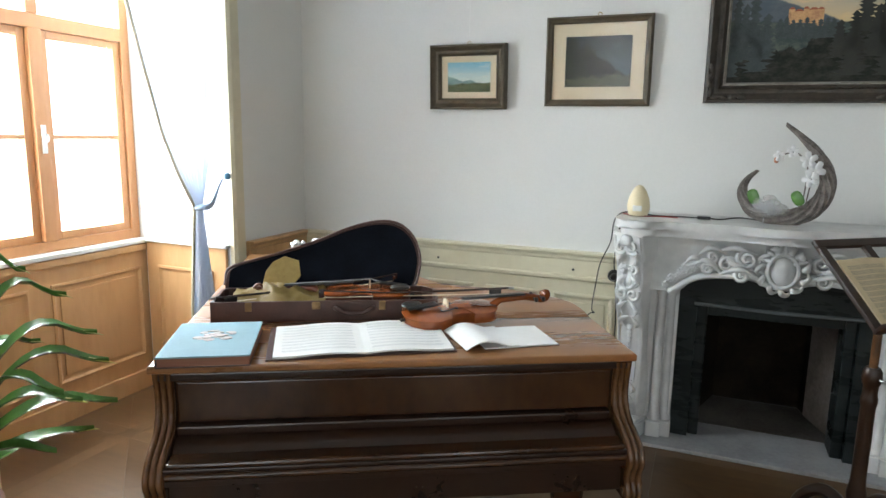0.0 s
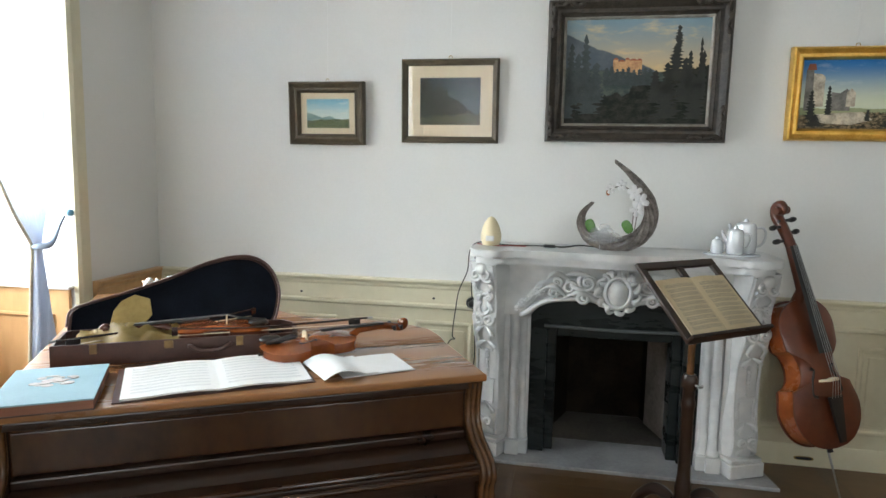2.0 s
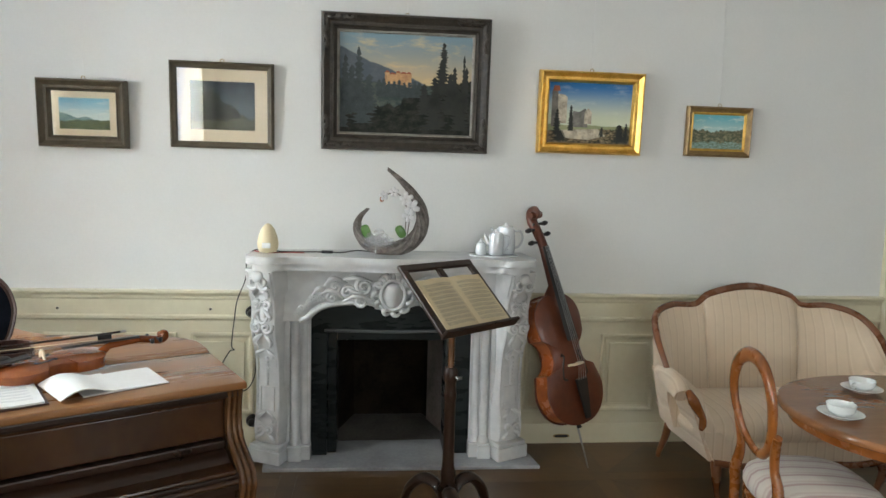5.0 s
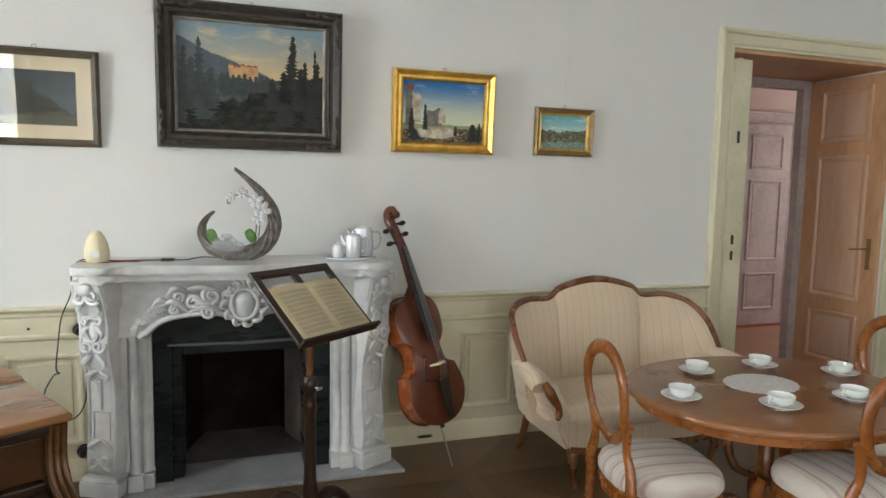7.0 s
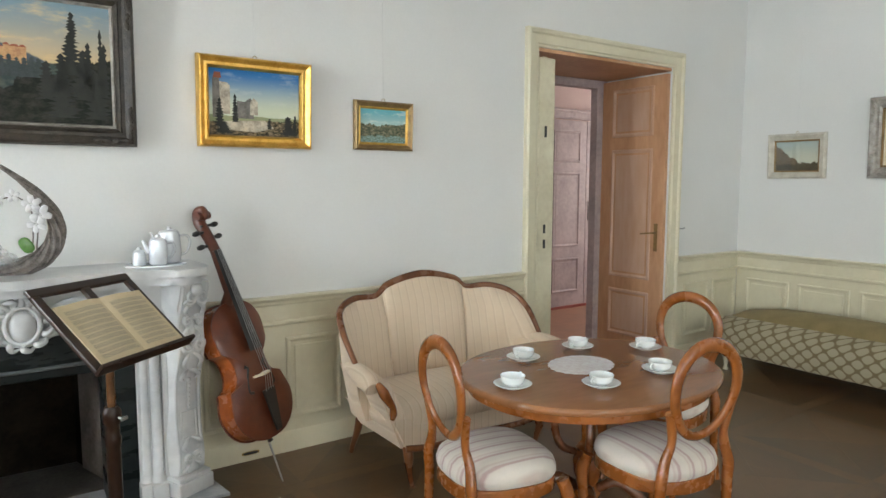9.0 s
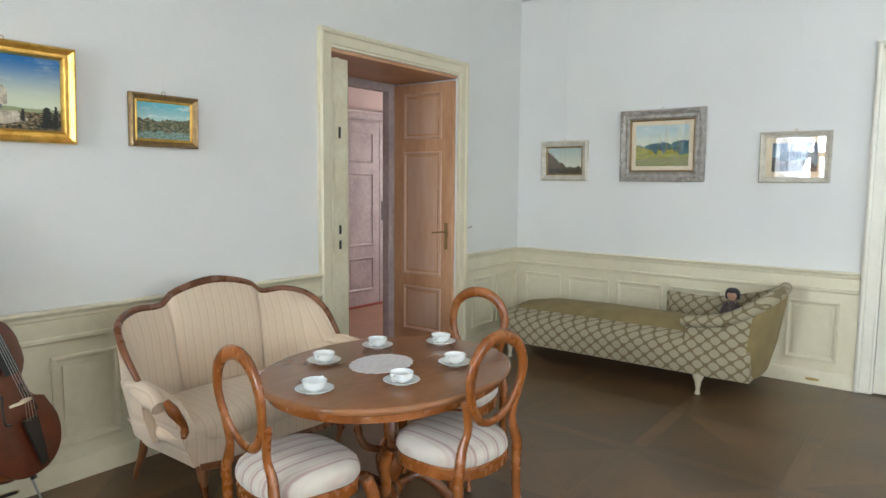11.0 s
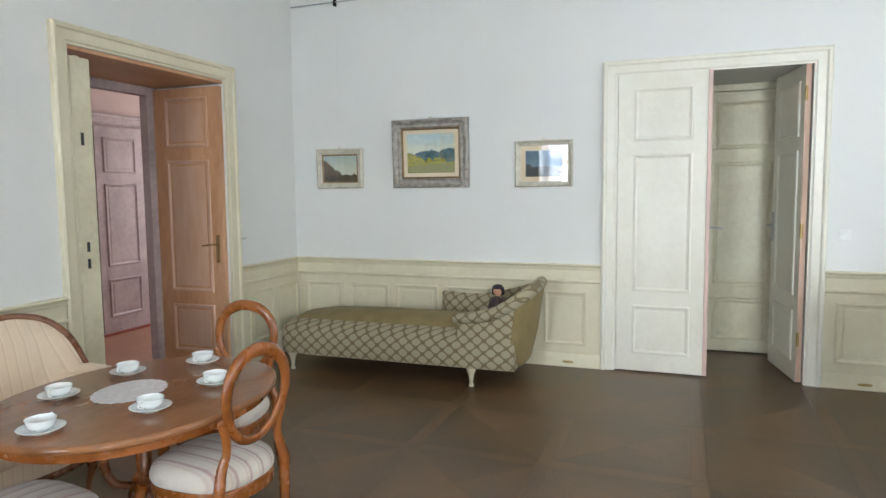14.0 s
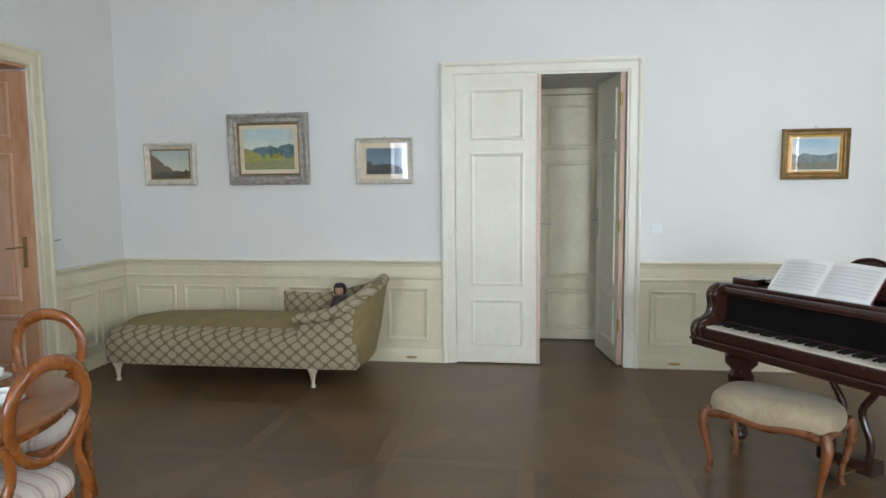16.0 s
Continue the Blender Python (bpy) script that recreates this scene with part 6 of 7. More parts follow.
    part("tailpiece", loft([[(0.015 * k, -0.008 * k, zt + 0.010 * k), (0.015 * k, 0.008 * k, zt + 0.010 * k), (0.015 * k, 0.008 * k, zt + 0.004 * k), (0.015 * k, -0.008 * k, zt + 0.004 * k)], [(0.122 * k, -0.020 * k, zt + 0.020 * k), (0.122 * k, 0.020 * k, zt + 0.020 * k), (0.122 * k, 0.020 * k, zt + 0.013 * k), (0.122 * k, -0.020 * k, zt + 0.013 * k)]]), ebony, parent)
    part("button", lathe([(0.005 * k, -0.004 * k), (0.007 * k, 0.012 * k)], 8, m=pose(0, 0, deep * 0.6, 0, -90)), ebony, parent)
    for y in (-0.011, -0.0037, 0.0037, 0.011):
        part("string", tube([(0.118 * k, y * 1.2 * k, zt + 0.020 * k), (0.160 * k, y * k, zt + 0.0325 * k), (0.487 * k, y * 0.55 * k, zt + 0.013 * k)], 0.0006 * k, 5), steel, parent)
    for s in (-1, 1):
        f = curve_points([(0.125 * k, s * 0.034 * k, 0), (0.132 * k, s * 0.045 * k, 0), (0.16 * k, s * 0.038 * k, 0), (0.185 * k, s * 0.026 * k, 0), (0.192 * k, s * 0.034 * k, 0)], 4)
        part("sound_hole", tube([(p.x, p.y, deep + 0.0150 * k) for p in f], [0.0045 * k, 0.003 * k, 0.003 * k, 0.0045 * k], 6), ebony, parent, "dark f-shaped sound hole")
    if not with_endpin:
        part("chin_rest", blob(0.038 * k, 0.030 * k, 0.009 * k, m=pose(0.045 * k, 0.040 * k, zt + 0.008 * k), n=14, rows=6), ebony, parent, smooth=60)
    return deep


violin = thing("violin", on_piano(0.757, 0.335, GZ + 0.009, 17.6) @ pose(0, 0, 0.0, 4, -1.5, 0), "orange varnished violin lying face up on the piano", "violin")
fiddle(violin, 1.0, violin_varnish, violin_varnish, violin_varnish)
vin = thing("violin", on_piano(0.80, 0.56, GZ + 0.045, 178), "second dark orange violin resting inside the case", "violin")
fiddle(vin, 0.98, violin_varnish, cello_varnish, cello_varnish)


def bow(m, label):
    b = thing("bow", m, label, "bow", "violin bows")
    part("stick", tube(curve_points([(0, 0, 0), (0.2, 0, -0.006), (0.45, 0, -0.008), (0.68, 0, 0.004), (0.70, 0, 0.010)], 4), [0.0042, 0.004, 0.0035, 0.003], 8), rosewood, b, smooth=50)
    part("frog", box(0.03, 0.075, -0.006, 0.006, -0.022, -0.002, 0.003), ebony, b)
    part("hair", box(0.05, 0.69, -0.004, 0.004, -0.0225, -0.0205), bone, b, "pale horsehair")
    part("head", box(0.685, 0.705, -0.004, 0.004, -0.022, 0.010, 0.002), rosewood, b)
    part("button", lathe([(0.0045, 0), (0.0045, 0.02)], 8, m=pose(-0.018, 0, 0, 0, 90)), steel, b)


bow(on_piano(0.10, 0.445, GZ + 0.088, 22) @ pose(0, 0, 0, 0, -1.5, 0), "dark violin bow laid across the open case")
bow(on_piano(1.16, 0.47, GZ + 0.105, 178) @ pose(0, 0, 0, 0, 1, 0), "violin bow resting on the violin with pale hair")
fl = thing("white_flowers", on_piano(0.34, 1.60, GZ + 0.0005), "bunch of white silk flowers lying on the piano", "flowers")
bm = bmesh.new()
random.seed(5)
for k in range(34):
    r = random.uniform(0.014, 0.028)
    blob(r, r, r * 0.5, m=pose(random.uniform(-0.09, 0.09), random.uniform(-0.07, 0.07), 0.02 + random.uniform(0, 0.075), random.uniform(-60, 60), random.uniform(-60, 60), 0), bm=bm, n=8, rows=4)
part("blossoms", bm, petal, fl, smooth=60)
part("stems", tube([(-0.1, -0.02, 0.012), (0.14, 0.03, 0.01)], 0.006, 6), leaf_green, fl)

# ---- music stand ----
sd = thing("music_stand", pose(1.302, 2.29, 0, 0, 0, 38.7), "dark turned wooden music stand with a slanted open desk", "music stand")
part("post", lathe([(0.020, 0.14), (0.034, 0.17), (0.046, 0.20), (0.046, 0.235), (0.034, 0.25), (0.030, 0.27), (0.033, 0.30), (0.027, 0.33), (0.0245, 0.36), (0.0235, 0.62), (0.027, 0.635), (0.027, 0.655), (0.0235, 0.665), (0.0235, 0.70), (0.029, 0.71), (0.030, 0.75), (0.022, 0.765)], 16), dark_and_shaded_walnut, sd, smooth=40)
part("inner_post", lathe([(0.0145, 0.765), (0.0145, 1.02)], 12), brown_gilt, sd, "lighter sliding inner post", smooth=40)
part("collar", lathe([(0.030, 0.715), (0.032, 0.725), (0.030, 0.742)], 14), dark_and_shaded_walnut, sd, smooth=40)
screw = part("thumb_screw", tube([(0, -0.028, 0.728), (0, -0.050, 0.728)], 0.005, 8), steel, sd)
part("wing", box(-0.014, 0.014, -0.056, -0.049, 0.722, 0.734, 0.002), steel, screw)
for k in range(3):
    a = radians(-8.7 + 120 * k)
    c, s = math.cos(a), math.sin(a)
    pts = curve_points([(0.02 * c, 0.02 * s, 0.19), (0.06 * c, 0.06 * s, 0.245), (0.12 * c, 0.12 * s, 0.255), (0.18 * c, 0.18 * s, 0.20), (0.215 * c, 0.215 * s, 0.12), (0.26 * c, 0.26 * s, 0.05), (0.31 * c, 0.31 * s, 0.022), (0.335 * c, 0.335 * s, 0.030)], 5)
    part("leg", tube(pts, [0.026, 0.030, 0.034, 0.032, 0.026, 0.022, 0.020, 0.018], 8, 0.7), dark_and_shaded_walnut, sd, smooth=50)
DM = pose(0, -0.02, 1.075, -48.5, 0, 0)
dk = part("desk_rail", box(-0.21, 0.21, -0.008, 0.008, 0.145, 0.178, 0.004, DM), dark_and_shaded_walnut, sd)
for x0, x1, z0, z1 in ((-0.21, -0.178, -0.178, 0.145), (0.178, 0.21, -0.178, 0.145), (-0.016, 0.016, -0.14, 0.145), (-0.178, 0.178, -0.178, -0.14)):
    part("desk_rail", box(x0, x1, -0.0078, 0.0078, z0, z1, 0.004, DM), dark_and_shaded_walnut, sd)
part("ledge", box(-0.215, 0.215, -0.04, 0.006, -0.192, -0.178, 0.004, DM), dark_and_shaded_walnut, sd)
part("swivel", box(-0.03, 0.03, 0.008, 0.04, -0.05, 0.05, 0.006, DM), dark_and_shaded_walnut, sd)
sm = thing("sheet_music", pose(1.302, 2.29, 0, 0, 0, 38.7) @ DM @ pose(0.005, -0.0085, -0.177, 90, 0, 0), "yellowed open music book on the stand", "sheet music")
for s in (-1, 1):
    bm = page(0.185, 0.262, 0.008, 0.004)
    bmesh.ops.transform(bm, matrix=Matrix.Diagonal((s, 1, 1, 1)), verts=bm.verts)
    pg = part("page_block", bm, old_paper, sm, smooth=40)
    hold = part("print_field", box(min(s * 0.02, s * 0.165), max(s * 0.02, s * 0.165), 0.02, 0.245, 0.0005, 0.001), old_paper, pg)
    staves(0.185, 0.262, 10, 0.0075, 0.008, ink, pg, x0=0.018)
    if s < 0:
        for o in pg.children:
            if o.name.startswith("stave"):
                o.scale = (-1, 1, 1)

# ---- cello ----
k = 2.03
bottom, head = Vector((2.104, 3.022, 0.235)), Vector((1.83, 3.285, 1.35))
ax = (head - bottom).normalized()
out = Vector((0.51, -0.86, 0.0))
out = (out - ax * out.dot(ax)).normalized()
side = out.cross(ax)
cm = Matrix(((ax.x, side.x, out.x, 0), (ax.y, side.y, out.y, 0), (ax.z, side.z, out.z, 0), (0, 0, 0, 1)))
cello = thing("cello", Matrix.Translation(bottom - out * 0.06) @ cm, "red brown cello leaning against the wall on its endpin", "cello")
fiddle(cello, k, cello_varnish, cello_rib, cello_varnish, True)
L = 0.245
part("endpin", tube([(0, 0, 0.05), (-L, 0, 0.05)], [0.006, 0.004], 8), steel, cello, "steel endpin")

# ---- sofa ----
sofa = thing("sofa", pose(3.078, 2.827, 0) @ Matrix.Diagonal((0.93, 0.88, 0.99, 1)), "cream striped camelback sofa with a dark carved wooden frame", "sofa")
part("seat", blob(0.60, 0.30, 0.105, 4.5, 36, pose(0, -0.07, 0.375), rows=12), sofa_cloth, sofa, "cream striped seat", smooth=60)
part("seat_front", loft([[(x * f, y, z) for x, y in ((-0.575, -0.345), (0.575, -0.345), (0.59, -0.28), (0.60, 0.20), (-0.60, 0.20), (-0.59, -0.28))] for f, z in ((0.84, 0.215), (0.90, 0.29), (0.985, 0.375))]), sofa_cloth, sofa, smooth=60)
part("front_rail", tube(curve_points([(-0.49, -0.345, 0.222), (-0.3, -0.36, 0.205), (0, -0.363, 0.215), (0.3, -0.36, 0.205), (0.49, -0.345, 0.222)], 5), 0.018, 8), sofa_wood, sofa, smooth=50)
plan = curve_points([(-0.665, -0.12, 0.62), (-0.675, 0.03, 0.77), (-0.63, 0.17, 0.865), (-0.50, 0.26, 0.905), (-0.34, 0.29, 0.905), (-0.24, 0.30, 0.965), (0, 0.31, 1.005), (0.24, 0.30, 0.965), (0.34, 0.29, 0.905), (0.50, 0.26, 0.905), (0.63, 0.17, 0.865), (0.675, 0.03, 0.77), (0.665, -0.12, 0.62)], 5)


def back_section(points, bulge):
    rings = []
    n = len(points)
    for i, p in enumerate(points):
        q = points[min(i + 1, n - 1)] - points[max(i - 1, 0)]
        d = Vector((q.x, q.y, 0)).normalized()
        inward = Vector((d.y, -d.x, 0))
        f = math.sin(math.pi * i / (n - 1)) ** 0.5
        base = Vector((p.x * 0.93, p.y * 0.9 - 0.02, 0.33))
        top = Vector((p.x, p.y, p.z - 0.012))
        ring = []
        for t, o in ((0, 0.0), (0.5, -0.02), (1, -0.01), (1, 0.02), (0.8, 0.045 + bulge * f), (0.45, 0.07 + bulge * f), (0.15, 0.085 + bulge * f), (0, 0.07)):
            ring.append(base.lerp(top, t) + inward * o)
        rings.append(ring)
    return loft(rings)


n = len(plan)
cuts = [0, 22, n - 23, n - 1]
for a, b in zip(cuts, cuts[1:]):
    part("back_cushion", back_section(plan[a : b + 1], 0.03), sofa_cloth, sofa, "padded striped back section", smooth=60)
part("crest_rail", tube(plan, [0.015, 0.019, 0.020, 0.020, 0.018, 0.022, 0.026, 0.022, 0.018, 0.020, 0.020, 0.019, 0.015], 10), sofa_wood, sofa, "dark curved wooden crest rail", smooth=60)
for s in (-1, 1):
    arm = curve_points([(s * 0.655, -0.02, 0.60), (s * 0.665, -0.15, 0.595), (s * 0.675, -0.27, 0.58), (s * 0.675, -0.325, 0.555)], 4)
    part("arm_pad", tube(arm, [0.045, 0.055, 0.056, 0.042], 12, 0.85), sofa_cloth, sofa, "rolled upholstered arm", smooth=60)
    side = [(-0.33, 0.225), (0.16, 0.225), (0.10, 0.60), (-0.10, 0.60), (-0.30, 0.565), (-0.345, 0.45), (-0.335, 0.32)]
    part("arm_side", loft([[(s * (x - (0.60 - z) * 0.42), y, z) for y, z in side] for x in (0.58, 0.625, 0.655, 0.668)]), sofa_cloth, sofa, smooth=50)
    post = curve_points([(s * 0.645, -0.335, 0.575), (s * 0.64, -0.385, 0.545), (s * 0.60, -0.375, 0.49), (s * 0.575, -0.362, 0.455), (s * 0.572, -0.362, 0.42), (s * 0.585, -0.372, 0.40)], 4)
    part("arm_post", tube(post, [0.018, 0.028, 0.022, 0.018, 0.020, 0.012], 10), cherry, sofa, "carved scroll arm post", smooth=60)
    leg = curve_points([(s * 0.465, -0.325, 0.225), (s * 0.47, -0.345, 0.16), (s * 0.455, -0.33, 0.08), (s * 0.445, -0.335, 0.022), (s * 0.445, -0.345, 0.008)], 4)
    part("leg", tube(leg, [0.032, 0.026, 0.016, 0.013, 0.018], 10), sofa_wood, sofa, smooth=60)
    leg = curve_points([(s * 0.50, 0.20, 0.23), (s * 0.50, 0.24, 0.14), (s * 0.50, 0.30, 0.05), (s * 0.50, 0.32, 0.006)], 4)
    part("leg", tube(leg, [0.026, 0.022, 0.018, 0.016], 8), sofa_wood, sofa, smooth=60)

# ---- oval table with the coffee cups ----
TZ = 0.724
TC = (3.145, 1.805)
tb = thing("oval_table", pose(TC[0], TC[1], 0), "polished cherry oval pedestal table with a moulded edge", "table")
A, B = 0.61, 0.50
rings = []
for f, z in ((0.975, TZ - 0.032), (0.995, TZ - 0.026), (1.0, TZ - 0.016), (0.995, TZ - 0.006), (0.985, TZ - 0.001), (0.965, TZ), (0.02, TZ)):
    rings.append([(x * f, y * f, z) for x, y in ellipse(A, B, 56, 2.15)])
part("tabletop", loft(rings), cherry_top, tb, smooth=35)
part("apron", prism([(x * 0.93, y * 0.92) for x, y in ellipse(A, B, 56, 2.15)], TZ - 0.070, TZ - 0.032, 0.006), cherry, tb, smooth=35)
part("column", lathe([(0.035, 0.09), (0.05, 0.11), (0.060, 0.15), (0.040, 0.19), (0.062, 0.24), (0.068, 0.30), (0.045, 0.345), (0.055, 0.36), (0.030, 0.39), (0.034, 0.52), (0.048, 0.60), (0.10, 0.645), (0.10, 0.653)], 20), cherry, tb, "turned wooden column", smooth=40)
for k in range(4):
    a = radians(45 + 90 * k)
    c, s = math.cos(a), math.sin(a)
    part("leg", tube(curve_points([(0.045 * c, 0.045 * s, 0.17), (0.13 * c, 0.13 * s, 0.21), (0.22 * c, 0.22 * s, 0.15), (0.30 * c, 0.30 * s, 0.06), (0.385 * c, 0.385 * s, 0.03), (0.41 * c, 0.41 * s, 0.03)], 5), [0.024, 0.030, 0.030, 0.026, 0.024, 0.028], 10, 0.85), sofa_wood, tb, smooth=60)
    part("bracket", tube(curve_points([(0.05 * c, 0.05 * s, 0.33), (0.12 * c, 0.12 * s, 0.36), (0.15 * c, 0.15 * s, 0.45), (0.13 * c, 0.13 * s, 0.54), (0.20 * c, 0.20 * s, 0.62), (0.27 * c, 0.27 * s, 0.638)], 5), [0.016, 0.020, 0.018, 0.016, 0.018, 0.012], 8), sofa_wood, tb, smooth=60)
dl = thing("doily", pose(3.14, 1.855, TZ + 0.0005, 0, 0, 10), "white oval printed doily in the middle of the table", "doily")
out = [(x * (1 + 0.025 * math.sin(i * 2.2)), y * (1 + 0.025 * math.sin(i * 2.2))) for i, (x, y) in enumerate(ellipse(0.165, 0.135, 60))]
part("lace", prism(out, 0.0, 0.002), doily_lace, dl)


def cup(x, y, turn, first=None):
    m = pose(x, y, TZ + 0.0005, 0, 0, turn)
    if first:
        return copy_thing(first, m)
    c = thing("cup_and_saucer", m, "white porcelain cup on its saucer", "cup", "cups on the table")
    part("saucer", lathe([(0.038, 0.0), (0.040, 0.003), (0.055, 0.007), (0.074, 0.016), (0.077, 0.019), (0.074, 0.0205), (0.054, 0.012), (0.030, 0.008), (0.001, 0.008)], 32), china, c, smooth=50)
    b = part("cup", lathe([(0.022, 0.0085), (0.025, 0.013), (0.038, 0.018), (0.046, 0.028), (0.0485, 0.043), (0.050, 0.050), (0.048, 0.0505), (0.046, 0.043), (0.042, 0.029), (0.030, 0.020), (0.001, 0.016)], 32), china, c, smooth=50)
    part("handle", tube(curve_points([(0.046, 0, 0.044), (0.064, 0, 0.046), (0.072, 0, 0.036), (0.062, 0, 0.024), (0.042, 0, 0.024)], 5), 0.0038, 8), china, b, smooth=60)
    return c


spots = [(2.979, 2.061, 200), (2.673, 1.776, 20), (2.977, 1.589, 190), (3.338, 1.584, 185), (3.603, 1.873, 185), (3.339, 2.069, 190)]
one = cup(*spots[0])
for s in spots[1:]:
    cup(*s, one)


# ---- balloon-back chairs ----
def chair(m, first=None):
    """Seat centre at the origin, facing +x."""
    if first:
        return copy_thing(first, m)
    c = thing("dining_chair", m, "honey cherry balloon-back chair with a white and mauve striped seat", "chair", "chairs round the table")
    outl = []
    for x, y in ellipse(0.215, 0.215, 36, 2.9):
        outl.append((x, y * (1.0 + 0.10 * x / 0.215)))
    rings = []
    for f, z in ((0.96, 0.415), (1.0, 0.432), (1.0, 0.452), (0.96, 0.478), (0.85, 0.497), (0.6, 0.510), (0.3, 0.516), (0.01, 0.517)):
        rings.append([(x * f, y * f, z) for x, y in outl])
    part("seat", loft(rings), seat_cloth, c, "striped padded seat", smooth=60)
    part("seat_rail", prism([(x * 0.985, y * 0.985) for x, y in outl], 0.362, 0.414, 0.008), cherry, c, smooth=40)
    bx = lambda z: -0.190 - (z - 0.45) * 0.10
    oval = []
    for k in range(40):
        a = 2 * math.pi * k / 40
        z = 0.760 + 0.180 * math.sin(a)
        y = 0.164 * math.cos(a) * (1.0 + 0.12 * math.sin(a))
        oval.append((bx(z) - 0.012 * math.cos(a) ** 2, y, z))
    part("backrest", tube(oval, [0.024 + 0.005 * math.sin(2 * math.pi * k / 40) for k in range(40)], 10, 0.62, closed=True, up=(1, 0, 0)), cherry, c, "open oval back ring", smooth=60)
    for s in (-1, 1):
        post = curve_points([(bx(0.70), s * 0.172, 0.70), (bx(0.64), s * 0.150, 0.635), (bx(0.57), s * 0.142, 0.57), (bx(0.50), s * 0.162, 0.51), (-0.20, s * 0.182, 0.44), (-0.195, s * 0.185, 0.36), (-0.205, s * 0.182, 0.20), (-0.255, s * 0.180, 0.006)], 5)
        part("back_post", tube(post, [0.018, 0.019, 0.018, 0.022, 0.025, 0.024, 0.020, 0.017], 10, 0.85, up=(1, 0, 0)), cherry, c, smooth=60)
        leg = curve_points([(0.195, s * 0.19, 0.40), (0.215, s * 0.205, 0.32), (0.205, s * 0.198, 0.18), (0.198, s * 0.192, 0.06), (0.212, s * 0.20, 0.006)], 5)
        part("leg", tube(leg, [0.026, 0.028, 0.019, 0.014, 0.018], 10), cherry, c, smooth=60)
    return c


first = chair(pose(2.59, 1.79, 0, 0, 0, -8))
chair(pose(3.19, 1.475, 0, 0, 0, 84), first)
chair(pose(3.765, 1.890, 0, 0, 0, 186), first)

# ---- chaise longue ----
ch = thing("chaise_longue", pose(6.25, 1.85, 0), "olive chaise longue woven with an ogee lattice, on pale feet", "chaise longue")
rings = []
for y, f, dz in ((1.14, 0.90, 0.03), (1.125, 0.96, 0.015), (1.09, 1.0, 0.005), (0.8, 1.0, 0.0), (0.3, 1.0, 0.0), (-0.2, 1.0, 0.0), (-0.7, 1.0, 0.0), (-0.95, 0.97, 0.0)):
    r = []
    for x, z in ((-0.355, 0.150), (-0.365, 0.20), (-0.368, 0.30), (-0.355, 0.365), (-0.31, 0.41), (-0.24, 0.440)):
        r.append((x * f, y, z - (dz if z > 0.3 else -dz)))
    for x, z in ((0.30, 0.425), (0.355, 0.375), (0.36, 0.25), (0.355, 0.150)):
        r.append((x * f, y, z - (dz if z > 0.3 else -dz)))
    rings.append(r)
part("base", loft(rings), chaise_cloth, ch, "lattice patterned base", smooth=60)
rings = []
for y, f, h in ((1.12, 0.80, 0.0), (1.06, 0.95, 0.04), (0.8, 1.0, 0.085), (0.3, 1.0, 0.10), (-0.3, 1.0, 0.095), (-0.85, 1.0, 0.08)):
    rings.append([((x + 0.025) * f, y, 0.424 + h * max(0.0, 1 - (x / 0.275) ** 2) ** 0.8) for x in np.linspace(-0.275, 0.275, 15)] + [((x + 0.025) * f, y, 0.40) for x in np.linspace(0.275, -0.275, 5)])
part("mattress", loft(rings), chaise_plain, ch, "plain worn olive top", smooth=60)
U = [((-0.35, -0.48), (-0.35, -0.50, 0.545)), ((-0.35, -0.66), (-0.36, -0.66, 0.565)), ((-0.345, -0.80), (-0.365, -0.83, 0.605)), ((-0.30, -0.90), (-0.345, -1.0, 0.705)), ((-0.15, -0.96), (-0.18, -1.085, 0.77)), ((0.05, -0.97), (0.05, -1.10, 0.795)), ((0.25, -0.95), (0.27, -1.06, 0.775)), ((0.335, -0.85), (0.36, -0.90, 0.70)), ((0.345, -0.5), (0.365, -0.51, 0.62)), ((0.345, -0.12), (0.365, -0.11, 0.63))]
lows = curve_points([(a[0], a[1], 0.15) for a, b in U], 4)
tops = curve_points([b for a, b in U], 4)
rings = []
for i, (p, q) in enumerate(zip(lows, tops)):
    c = Vector((0, -0.45, 0))
    inn = Vector((c.x - q.x, c.y - q.y, 0))
    inn.x *= 1.0 if abs(q.x) > 0.1 else 0.2
    inn.normalize()
    rings.append([p, p.lerp(q, 0.35) - inn * 0.012, p.lerp(q, 0.75), q + inn * 0.0, q + inn * 0.045 + Vector((0, 0, 0.022)), q + inn * 0.09 - Vector((0, 0, 0.01)), p.lerp(q, 0.6) + inn * 0.10, p + inn * 0.09 + Vector((0, 0, 0.15))])
part("headrest", loft(rings), chaise_cloth, ch, "curved lattice patterned head end", smooth=60)
cover = []
for p, q in list(zip(lows, tops))[11:26]:
    away = Vector((p.x, p.y + 0.45, 0)).normalized()
    cover.append([p.lerp(q, f) + away * o for f, o in ((0.0, -0.01), (0.0, 0.004), (0.35, 0.018), (0.75, 0.006), (0.98, 0.004), (0.98, -0.02))])
part("back_cover", loft(cover), chaise_plain, ch, "plain olive cloth on the back of the head end", smooth=60)
roll = [q + Vector((0.0, 0.03, -0.005)) for q in tops[: len(tops) * 5 // 8]]
part("rolled_edge", tube(roll, [0.04, 0.05, 0.05, 0.045], 10), chaise_cloth, ch, "padded rolled edge", smooth=60)
